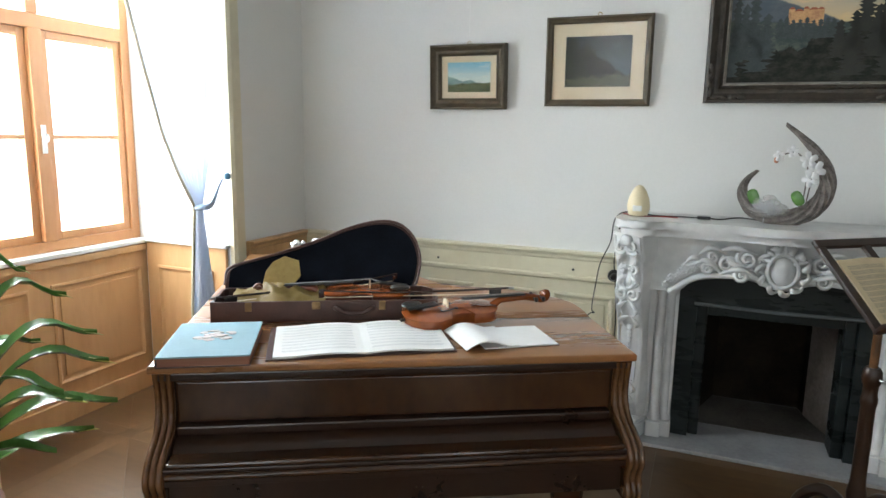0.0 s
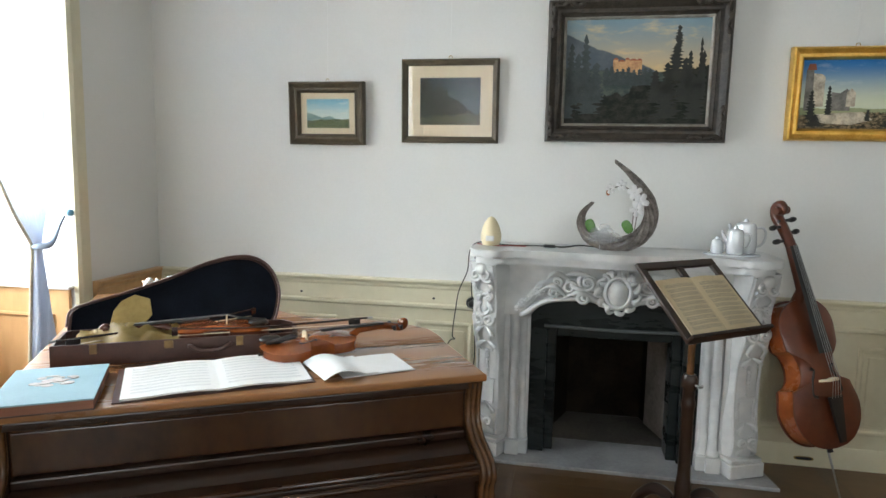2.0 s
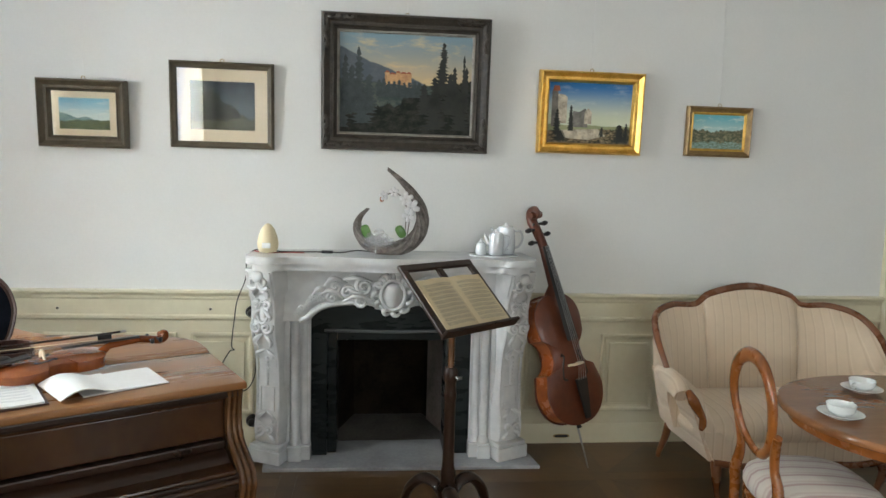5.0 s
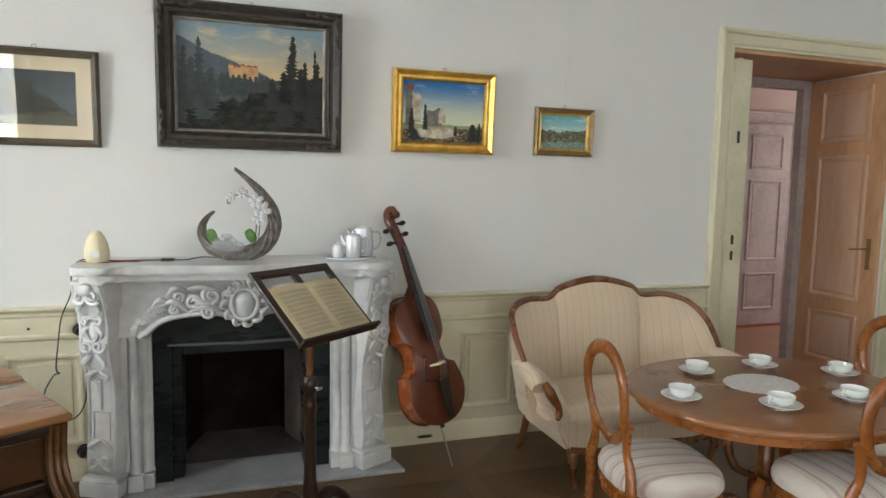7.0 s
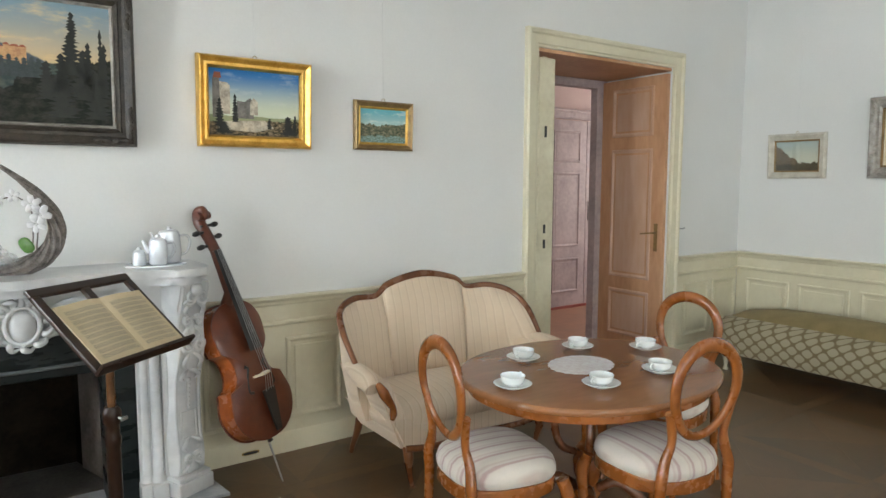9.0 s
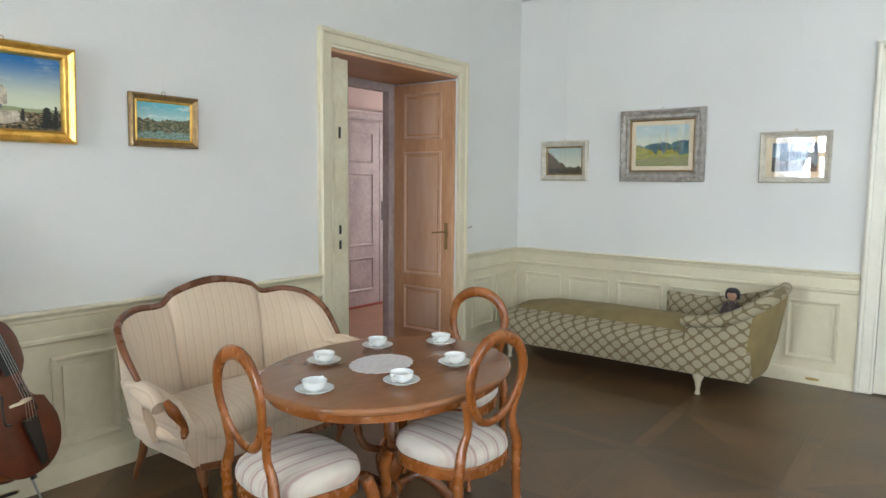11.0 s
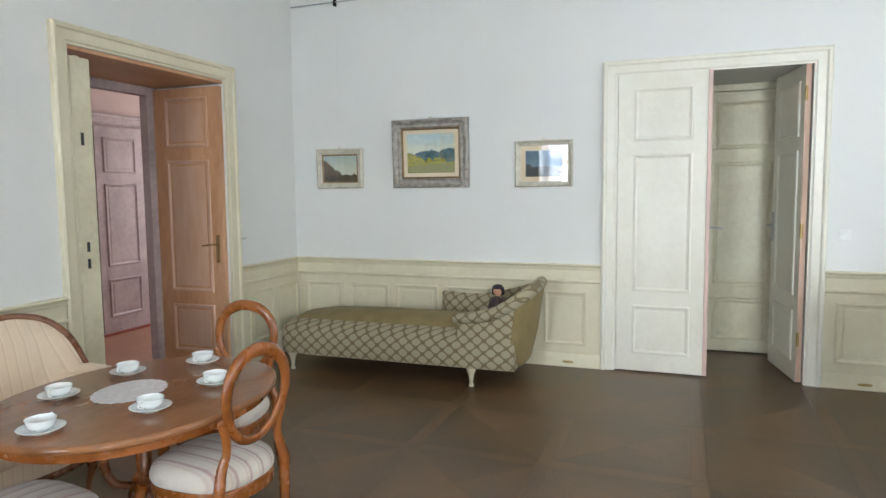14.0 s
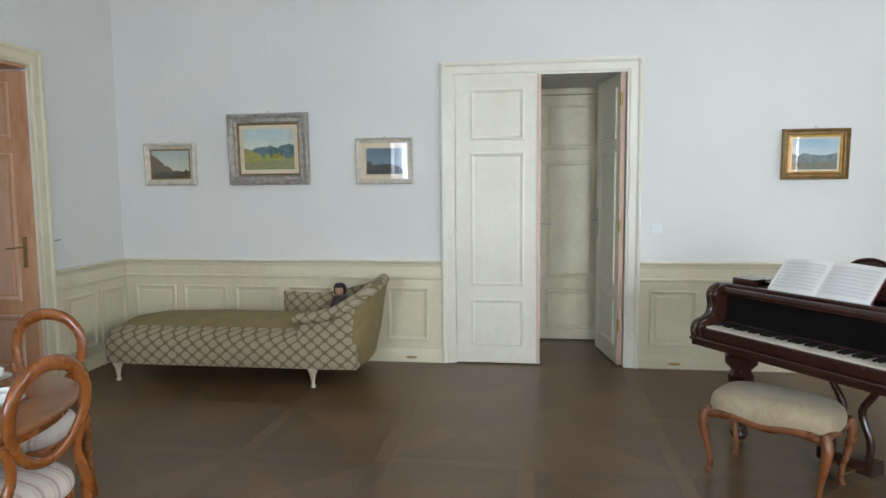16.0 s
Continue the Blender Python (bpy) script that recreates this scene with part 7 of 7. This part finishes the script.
for x, y in ((-0.33, -0.60), (-0.31, 1.05), (0.30, -0.60), (0.30, 1.05)):
    part("leg", lathe([(0.012, 0.004), (0.020, 0.0), (0.022, 0.012), (0.013, 0.028), (0.016, 0.05), (0.024, 0.10), (0.040, 0.135), (0.042, 0.152)], 12, m=pose(x, y, 0)), mat("pale painted foot", (0.62, 0.56, 0.42), (0.5, 0.44, 0.32), 0.5) if x < -0.32 else bpy.data.materials["pale painted foot"], ch, "pale turned foot", smooth=50)
bm = bmesh.new()
lathe([(0.07, 0.0), (0.075, 0.05), (0.05, 0.13), (0.025, 0.19), (0.022, 0.205), (0.035, 0.22), (0.047, 0.25), (0.045, 0.28), (0.03, 0.305), (0.005, 0.315)], 16, bm)
blob(0.022, 0.022, 0.07, m=pose(0.0, 0.07, 0.13, 25, 0, 0), bm=bm, n=8, rows=5)
blob(0.022, 0.022, 0.07, m=pose(0.0, -0.07, 0.13, -25, 0, 0), bm=bm, n=8, rows=5)
blob(0.052, 0.058, 0.040, m=pose(0.012, 0, 0.285), bm=bm, n=14, rows=8)
blob(0.030, 0.022, 0.045, m=pose(0.02, 0.048, 0.255), bm=bm, n=8, rows=6)
blob(0.030, 0.022, 0.045, m=pose(0.02, -0.048, 0.255), bm=bm, n=8, rows=6)
dm = bpy.data.meshes.new("doll")
dmat = mat("doll cloth", (0.14, 0.11, 0.10), (0.07, 0.05, 0.05), 0.8, 9, 60, 0.05)
bm.to_mesh(dm)
bm.free()
dm.materials.append(dmat)
dm.materials.append(doll_hair)
dm.materials.append(skin_toy)
for f in dm.polygons:
    f.use_smooth = True
    if f.center.z > 0.272 or (f.center.z > 0.212 and (f.center.x > 0.0 or abs(f.center.y) > 0.04)):
        f.material_index = 1
    elif f.center.z > 0.2:
        f.material_index = 2
doll = new("doll", dm)
doll.matrix_world = pose(6.30, 1.135, 0.505) @ Matrix.Scale(0.8, 4)
tagged(doll, "small doll with dark hair sitting on the chaise longue", "doll")

# ---- open grand piano by the east wall ----
P2 = pose(5.116, -1.374, 0, 0, 0, 213.1)
p2 = thing("grand_piano", P2, "dark rosewood grand piano with the keyboard open", "piano")
W = 1.42
rimp = curve_points([(W, 0.22, 0), (W, 0.5, 0), (W, 0.8, 0), (W - 0.10, 1.05, 0), (W - 0.38, 1.30, 0), (W - 0.60, 1.62, 0), (W - 0.82, 1.86, 0), (0.32, 1.92, 0), (0.0, 1.90, 0)], 5)
out = [(0.0, 0.22)] + [(p.x, p.y) for p in rimp]
part("case", prism(out, 0.64, 0.935, 0.005), rosewood, p2, smooth=35)
part("lid", prism([(-0.008, 0.42), (W + 0.008, 0.42)] + [(x * 1.01 - 0.007, y + 0.012) for x, y in out if y > 0.45], 0.937, 0.962, 0.007), rosewood, p2, "rosewood lid", smooth=35)
part("pin_block_cover", box(0.05, W - 0.05, 0.23, 0.42, 0.936, 0.944, 0.003), black_lacquer, p2)
part("key_bed", box(0.0, W, 0.0, 0.5, 0.602, 0.655, 0.008), rosewood, p2)
part("key_slip", box(0.075, W - 0.075, 0.0, 0.025, 0.657, 0.715, 0.006), rosewood, p2)
part("bed_moulding", tube([(0.0, -0.006, 0.645), (W, -0.006, 0.645)], 0.012, 8), rosewood, p2, smooth=50)
for x0 in (0.0, W - 0.07):
    prof = curve_points([(-0.005, 0, 0.656), (-0.012, 0, 0.69), (0.0, 0, 0.735), (0.035, 0, 0.752), (0.085, 0, 0.765), (0.115, 0, 0.80), (0.118, 0, 0.85), (0.105, 0, 0.89), (0.12, 0, 0.925), (0.17, 0, 0.955)], 4)
    ck = part("cheek", prism([(p.x, p.z) for p in prof] + [(0.30, 0.955), (0.30, 0.656)], x0, x0 + 0.07, 0.006, axis="x"), rosewood, p2, "scrolled rosewood cheek", smooth=40)
    part("bead", tube([(x0 + 0.035, p.x - 0.003, p.z) for p in prof], 0.012, 8), rosewood, ck, smooth=60)
part("fall_board", box(0.072, W - 0.072, 0.205, 0.219, 0.735, 0.915, 0.004), black_lacquer, p2, "black fall board folded back")
part("fall_roll", tube([(0.072, 0.185, 0.915), (W - 0.072, 0.185, 0.915)], 0.026, 10), rosewood, p2, "rounded reddish fall board edge", smooth=50)
part("top_rail", box(0.0, W, 0.20, 0.235, 0.936, 0.958, 0.006), rosewood, p2)
part("name_felt", box(0.075, W - 0.075, 0.19, 0.204, 0.716, 0.735), mat("dark felt", (0.05, 0.02, 0.02), None, 0.95), p2)
kw = (W - 0.16) / 52
wk, bk = None, None
kb = part("keyboard", box(0.077, W - 0.077, 0.03, 0.19, 0.6555, 0.700), black_lacquer, p2, "keyboard with ivory and ebony keys")
for k in range(52):
    x = 0.08 + kw * (k + 0.5)
    if wk is None:
        wk = part("white_key", box(-kw / 2 + 0.0007, kw / 2 - 0.0007, 0.028, 0.188, 0.702, 0.722, 0.0015), ivory, kb)
        o = wk
    else:
        o = new("white_key", wk.data)
        o.parent = kb
    o.location = (x, 0, 0)
    if k % 7 not in (1, 4) and k < 51:
        if bk is None:
            bk = part("black_key", box(-0.0055, 0.0055, 0.090, 0.188, 0.7225, 0.735, 0.002), ebony, kb)
            o = bk
        else:
            o = new("black_key", bk.data)
            o.parent = kb
        o.location = (x + kw / 2, 0, 0)
# music desk with a scalloped crest
crest = curve_points([(W - 0.24, 0.10, 0), (W - 0.34, 0.125, 0), (W - 0.46, 0.115, 0), (W / 2 + 0.12, 0.14, 0), (W / 2 + 0.07, 0.175, 0), (W / 2, 0.19, 0), (W / 2 - 0.07, 0.175, 0), (W / 2 - 0.12, 0.14, 0), (0.46, 0.115, 0), (0.34, 0.125, 0), (0.24, 0.10, 0)], 4)
DK = pose(0, 0.45, 0.976, -24, 0, 0)
md = part("music_desk", prism([(0.24, 0.0), (W - 0.24, 0.0)] + [(p.x, p.y) for p in crest], -0.008, 0.008, 0.003, axis="y", m=DK), rosewood, p2, "rosewood music desk with a scalloped crest", smooth=40)
part("crest_carving", tube([DK @ Vector((p.x, -0.009, p.y - 0.008)) for p in crest], 0.009, 7), rosewood, md, smooth=50)
part("desk_tray", box(0.20, W - 0.20, 0.36, 0.52, 0.963, 0.975, 0.004), rosewood, p2)
for x0 in (0.02, W - 0.18):
    part("candle_shelf", box(x0, x0 + 0.16, 0.30, 0.44, 0.945, 0.985, 0.006), rosewood, p2)
LEG2 = [(0.030, 0.03), (0.045, 0.06), (0.035, 0.10), (0.055, 0.30), (0.065, 0.42), (0.048, 0.45), (0.080, 0.49), (0.082, 0.53), (0.055, 0.56), (0.075, 0.585), (0.075, 0.602)]
for x, y in ((0.14, 0.26), (W - 0.14, 0.26), (0.42, 1.62)):
    lg = part("leg", lathe([(a * 1.15, b) for a, b in LEG2], 12, m=pose(x, y, 0)), rosewood, p2, "stout turned leg", smooth=30)
    part("castor", lathe([(0.012, 0.0), (0.02, 0.004), (0.02, 0.026), (0.012, 0.03)], 10, m=pose(x, y, 0)), brass, lg)
ly = part("pedal_lyre", tube(curve_points([(W / 2 - 0.06, 0.42, 0.60), (W / 2 - 0.12, 0.42, 0.50), (W / 2 - 0.05, 0.42, 0.36), (W / 2 - 0.10, 0.42, 0.22), (W / 2 - 0.10, 0.42, 0.12)], 5), 0.020, 8), rosewood, p2, "carved pedal lyre", smooth=50)
tube_b = tube(curve_points([(W / 2 + 0.06, 0.42, 0.60), (W / 2 + 0.12, 0.42, 0.50), (W / 2 + 0.05, 0.42, 0.36), (W / 2 + 0.10, 0.42, 0.22), (W / 2 + 0.10, 0.42, 0.12)], 5), 0.020, 8)
part("pedal_lyre", tube_b, rosewood, p2, smooth=50)
part("lyre_foot", box(W / 2 - 0.15, W / 2 + 0.15, 0.36, 0.47, 0.05, 0.12, 0.008), rosewood, p2)
for x in (-0.05, 0.05):
    part("pedal", box(W / 2 + x - 0.018, W / 2 + x + 0.018, 0.27, 0.37, 0.055, 0.066, 0.004), brass, p2)
sc2 = thing("open_score", P2 @ pose(0.585, 0.25, 0.946) @ pose(0, 0, 0, 48, 0, 0), "open white music book on the piano's desk", "music book")
for s in (-1, 1):
    bm = page(0.285, 0.235, 0.012, 0.004)
    bmesh.ops.transform(bm, matrix=Matrix.Diagonal((s, 1, 1, 1)), verts=bm.verts)
    pg = part("page_block", bm, paper, sc2, smooth=40)
    staves(0.285, 0.235, 8, 0.008, 0.012, ink_light, pg, x0=0.02)
    if s < 0:
        for o in pg.children:
            o.scale = (-1, 1, 1)
part("cover", box(-0.29, 0.29, -0.003, 0.238, -0.004, -0.001), mat("red cover", (0.20, 0.03, 0.04), None, 0.6), sc2, "thin red cover")

# ---- piano stool ----
stl = thing("piano_stool", pose(4.655, -1.70, 0, 0, 0, math.degrees(math.atan2(-0.77, -0.63))), "low upholstered stool with curved cherry legs and worn plush", "stool")
LS, SS = 0.305, 0.195
rings = []
for f, z in ((0.98, 0.325), (1.0, 0.35), (1.01, 0.385), (0.98, 0.42), (0.9, 0.445), (0.7, 0.458), (0.35, 0.464), (0.01, 0.465)):
    rings.append([(x * f, y * f, z) for x, y in ellipse(LS, SS, 40, 3.6)])
part("cushion", loft(rings), stool_cloth, stl, "domed worn beige cushion", smooth=60)
corner = [(-1, -1), (1, -1), (1, 1), (-1, 1)]
for (ax_, ay_), (bx_, by_) in zip(corner, corner[1:] + corner[:1]):
    p, q = Vector((ax_ * LS * 0.92, ay_ * SS * 0.90, 0.33)), Vector((bx_ * LS * 0.92, by_ * SS * 0.90, 0.33))
    mid = (p + q) / 2
    o = mid.normalized() * 0.012
    o.z = 0
    part("apron", tube(curve_points([p, p.lerp(q, 0.25) + o + Vector((0, 0, 0.014)), mid + o + Vector((0, 0, -0.004)), p.lerp(q, 0.75) + o + Vector((0, 0, 0.014)), q], 5), 0.019, 8, 1.2), sofa_wood, stl, "serpentine apron", smooth=60)
for sx, sy in corner:
    part("leg", tube(curve_points([(sx * LS * 0.93, sy * SS * 0.90, 0.36), (sx * LS * 0.99, sy * SS * 0.98, 0.29), (sx * LS * 0.93, sy * SS * 0.90, 0.17), (sx * LS * 0.87, sy * SS * 0.84, 0.06), (sx * LS * 0.90, sy * SS * 0.88, 0.006)], 5), [0.024, 0.028, 0.018, 0.013, 0.017], 9), sofa_wood, stl, smooth=60)

# ---- potted plant ----
pt = thing("potted_plant", pose(-1.44, 0.90, 0) @ Matrix.Diagonal((1, 1, 1.2, 1)), "glossy strap-leaved houseplant with yellowing tips in a clay pot", "plant")
part("pot", lathe([(0.11, 0.0), (0.12, 0.01), (0.155, 0.22), (0.175, 0.24), (0.178, 0.275), (0.165, 0.28), (0.150, 0.25), (0.001, 0.245)], 24), terracotta, pt, "brown clay pot", smooth=40)
part("soil", lathe([(0.152, 0.247), (0.10, 0.256), (0.001, 0.258)], 16), mat("potting soil", (0.05, 0.035, 0.025), (0.025, 0.018, 0.012), 0.95, 30, 120, 0.5), pt)
random.seed(12)


def strap(length, lean, turn, width, lift, base):
    """One arching strap leaf with a folded midrib."""
    bm = bmesh.new()
    rows = []
    n = 12
    for k in range(n + 1):
        t = k / n
        x = length * t * math.cos(lean * (1 - 0.2 * t))
        z = base + lift * math.sin(min(t * 1.15, 1) * math.pi * 0.62) - 0.07 * length * t ** 2.2
        w = width * (math.sin(math.pi * min(t * 0.93 + 0.07, 1)) ** 0.75) * (1 - 0.1 * t) + 0.002
        rows.append([Vector((x, -w, z + 0.012)), Vector((x, -w * 0.5, z + 0.002)), Vector((x, 0, z - 0.003)), Vector((x, w * 0.5, z + 0.002)), Vector((x, w, z + 0.012))])
    m = pose(0, 0, 0, 0, 0, turn)
    loft([[m @ p for p in r] for r in rows], closed=False, caps=False, bm=bm)
    return bm, m @ rows[-1][2], m @ rows[-3][2]


for k, (turn, length, lift, width, base) in enumerate([(62, 0.50, 0.42, 0.052, 0.33), (48, 0.52, 0.36, 0.050, 0.33), (40, 0.44, 0.26, 0.054, 0.33), (55, 0.54, 0.22, 0.054, 0.32), (66, 0.42, 0.53, 0.050, 0.34), (35, 0.36, 0.14, 0.036, 0.31), (75, 0.50, 0.10, 0.05, 0.30), (20, 0.45, 0.35, 0.036, 0.32), (100, 0.46, 0.36, 0.036, 0.32), (130, 0.44, 0.28, 0.036, 0.32), (165, 0.42, 0.34, 0.036, 0.32), (200, 0.40, 0.3, 0.036, 0.32), (240, 0.42, 0.36, 0.036, 0.32), (280, 0.42, 0.3, 0.036, 0.32), (320, 0.42, 0.36, 0.036, 0.32), (350, 0.44, 0.28, 0.036, 0.32), (56, 0.30, 0.62, 0.032, 0.34), (150, 0.28, 0.6, 0.032, 0.34), (260, 0.3, 0.58, 0.032, 0.34)]):
    bm, tip, before = strap(length, 0.25, turn, width, lift, base)
    lf = part("leaf", bm, leaf_green, pt, smooth=60)
    if k % 2 == 0 or k < 3:
        part("leaf_tip", tube([before + (tip - before) * 0.3 + Vector((0, 0, 0.004)), tip + Vector((0, 0, 0.003)), tip + (tip - before) * 0.25], [0.014, 0.009, 0.002], 6, 0.2), leaf_yellow, lf, "yellowed dry leaf tip", smooth=60)
for k in range(5):
    a = 1.25 * k
    part("stem", tube(curve_points([(0.05 * math.cos(a), 0.05 * math.sin(a), 0.25), (0.04 * math.cos(a), 0.04 * math.sin(a), 0.32), (0.02 * math.cos(a), 0.02 * math.sin(a), 0.38)], 3), 0.012, 7), leaf_green, pt, smooth=60)

# ---- sheer curtain, tied back ----
cu = thing("sheer_curtain", pose(X0 + 0.01, 0, 0), "sheer white curtain tied back beside the window", "curtain")
bm = bmesh.new()
zs = np.concatenate([np.linspace(3.0, 1.14, 40), np.linspace(1.10, 0.02, 22)])
left = lambda z: float(np.interp(z, [0.0, 0.6, 1.0, 1.13, 1.30, 1.51, 1.8, 2.09, 2.5, 3.0], [2.36, 2.38, 2.415, 2.43, 2.33, 2.235, 2.15, 2.07, 1.93, 1.72]))
right = lambda z: float(np.interp(z, [0.0, 0.6, 1.13, 1.4, 1.8, 2.4, 3.0], [2.57, 2.53, 2.465, 2.55, 2.575, 2.585, 2.585]))
rows = []
NF = 72
for z in zs:
    l, r = left(z), right(z)
    row = []
    for k in range(NF + 1):
        t = k / NF
        amp = 0.010 + 0.028 * min(1.0, abs(z - 1.13) * 1.4)
        row.append(bm.verts.new((-0.06 + amp * math.sin(t * 2 * math.pi * 9 + 0.4 * math.sin(z * 3)) + 0.01 * noise.noise((t * 6, z * 2, 0)), l + (r - l) * t, z)))
    rows.append(row)
for a, b in zip(rows, rows[1:]):
    for k in range(NF):
        bm.faces.new((a[k], a[k + 1], b[k + 1], b[k]))
part("drape", bm, curtain_cloth, cu, smooth=80)
part("edge_braid", tube([(-0.075, left(z) - 0.002, z) for z in zs], 0.009, 6), curtain_trim, cu, "braided edge trim", smooth=60)
part("tieback", tube(curve_points([(-0.10, 2.44, 1.12), (-0.03, 2.425, 1.13), (0.0, 2.45, 1.135), (-0.01, 2.50, 1.16), (-0.03, 2.56, 1.22), (-0.02, 2.585, 1.27)], 5), [0.012, 0.016, 0.016, 0.01, 0.006, 0.006], 8), mat("pale blue tieback cord", (0.30, 0.38, 0.50), (0.22, 0.28, 0.38), 0.8), cu, "pale blue tieback cord", smooth=60)
part("tieback_knob", blob(0.018, 0.018, 0.018, m=pose(0.0, 2.60, 1.285), n=10, rows=6), plain("blue knob", (0.12, 0.30, 0.45), 0.4), cu, smooth=60)
part("curtain_rod", tube([(-0.06, 1.5, 3.0), (-0.06, 2.66, 3.0)], 0.012, 8), brass, cu)

copy_thing(cu, pose(X0 + 0.01, -4.55, 0))

# ---- parquet, laid in framed squares with crossed diagonals ----
S, BW, GAP = 0.82, 0.085, 0.0004
floor_ob = new("floor")
tagged(floor_ob, "waxed brown oak parquet of framed squares with diagonal fields", "floor", kind="structure")
half = S / 2 - BW / 2
tri_bm = bmesh.new()
c = half - GAP
prism([(-c + GAP, -c), (c - GAP, -c), (0, -GAP * 1.4)], -0.010, 0.0, bm=tri_bm)
tri = part("parquet_field", tri_bm, oak, floor_ob)
band = part("parquet_band", box(-half + GAP - 0.0, half - GAP, -BW / 2 + GAP, BW / 2 - GAP, -0.010, 0.0), oak_light, floor_ob)
used = {"tri": False, "band": False}
nx, ny = 14, 12
ox, oy = 4.65 - 9 * S, -0.41 - 5 * S
rest = bmesh.new()
rest_band = bmesh.new()
random.seed(2)


def lay(kind, x, y, turn, near):
    src = tri if kind == "tri" else band
    m = pose(x, y, 0, 0, 0, turn)
    if near:
        if used[kind]:
            o = new(src.name.split(".")[0], src.data)
            o.parent = floor_ob
        else:
            o, used[kind] = src, True
        o.matrix_basis = m
    else:
        tgt = rest if kind == "tri" else rest_band
        vs = [tgt.verts.new(m @ v.co) for v in src.data.vertices]
        for p in src.data.polygons:
            tgt.faces.new([vs[i] for i in p.vertices])


for i in range(-1, nx):
    for j in range(-1, ny):
        x, y = ox + S * i, oy + S * j
        cx, cy = x + S / 2, y + S / 2
        if not (X0 - 1.2 < cx < X1 + 1.4 and Y0 - 0.6 < cy < Y1 + 0.7):
            continue
        near = 1.2 < cx < 6.9 and -2.6 < cy < 3.2
        for q in range(4):
            lay("tri", cx, cy, 90 * q, near)
        lay("band", cx, y, 0, near)
        lay("band", x, cy, 90, near)
tagged(part("parquet_field_rest", rest, oak_rest, floor_ob), kind="stuff")
tagged(part("parquet_band_rest", rest_band, oak_light_rest, floor_ob), kind="stuff")
knots = bmesh.new()
for i in range(-1, nx):
    for j in range(-1, ny):
        x, y = ox + S * i, oy + S * j
        if X0 - 1.2 < x < X1 + 1.4 and Y0 - 0.6 < y < Y1 + 0.7:
            add_box(knots, x - BW / 2 + GAP, x + BW / 2 - GAP, y - BW / 2 + GAP, y + BW / 2 - GAP, -0.010, 0.0)
tagged(part("parquet_block_rest", knots, oak_light_rest, floor_ob), kind="stuff")
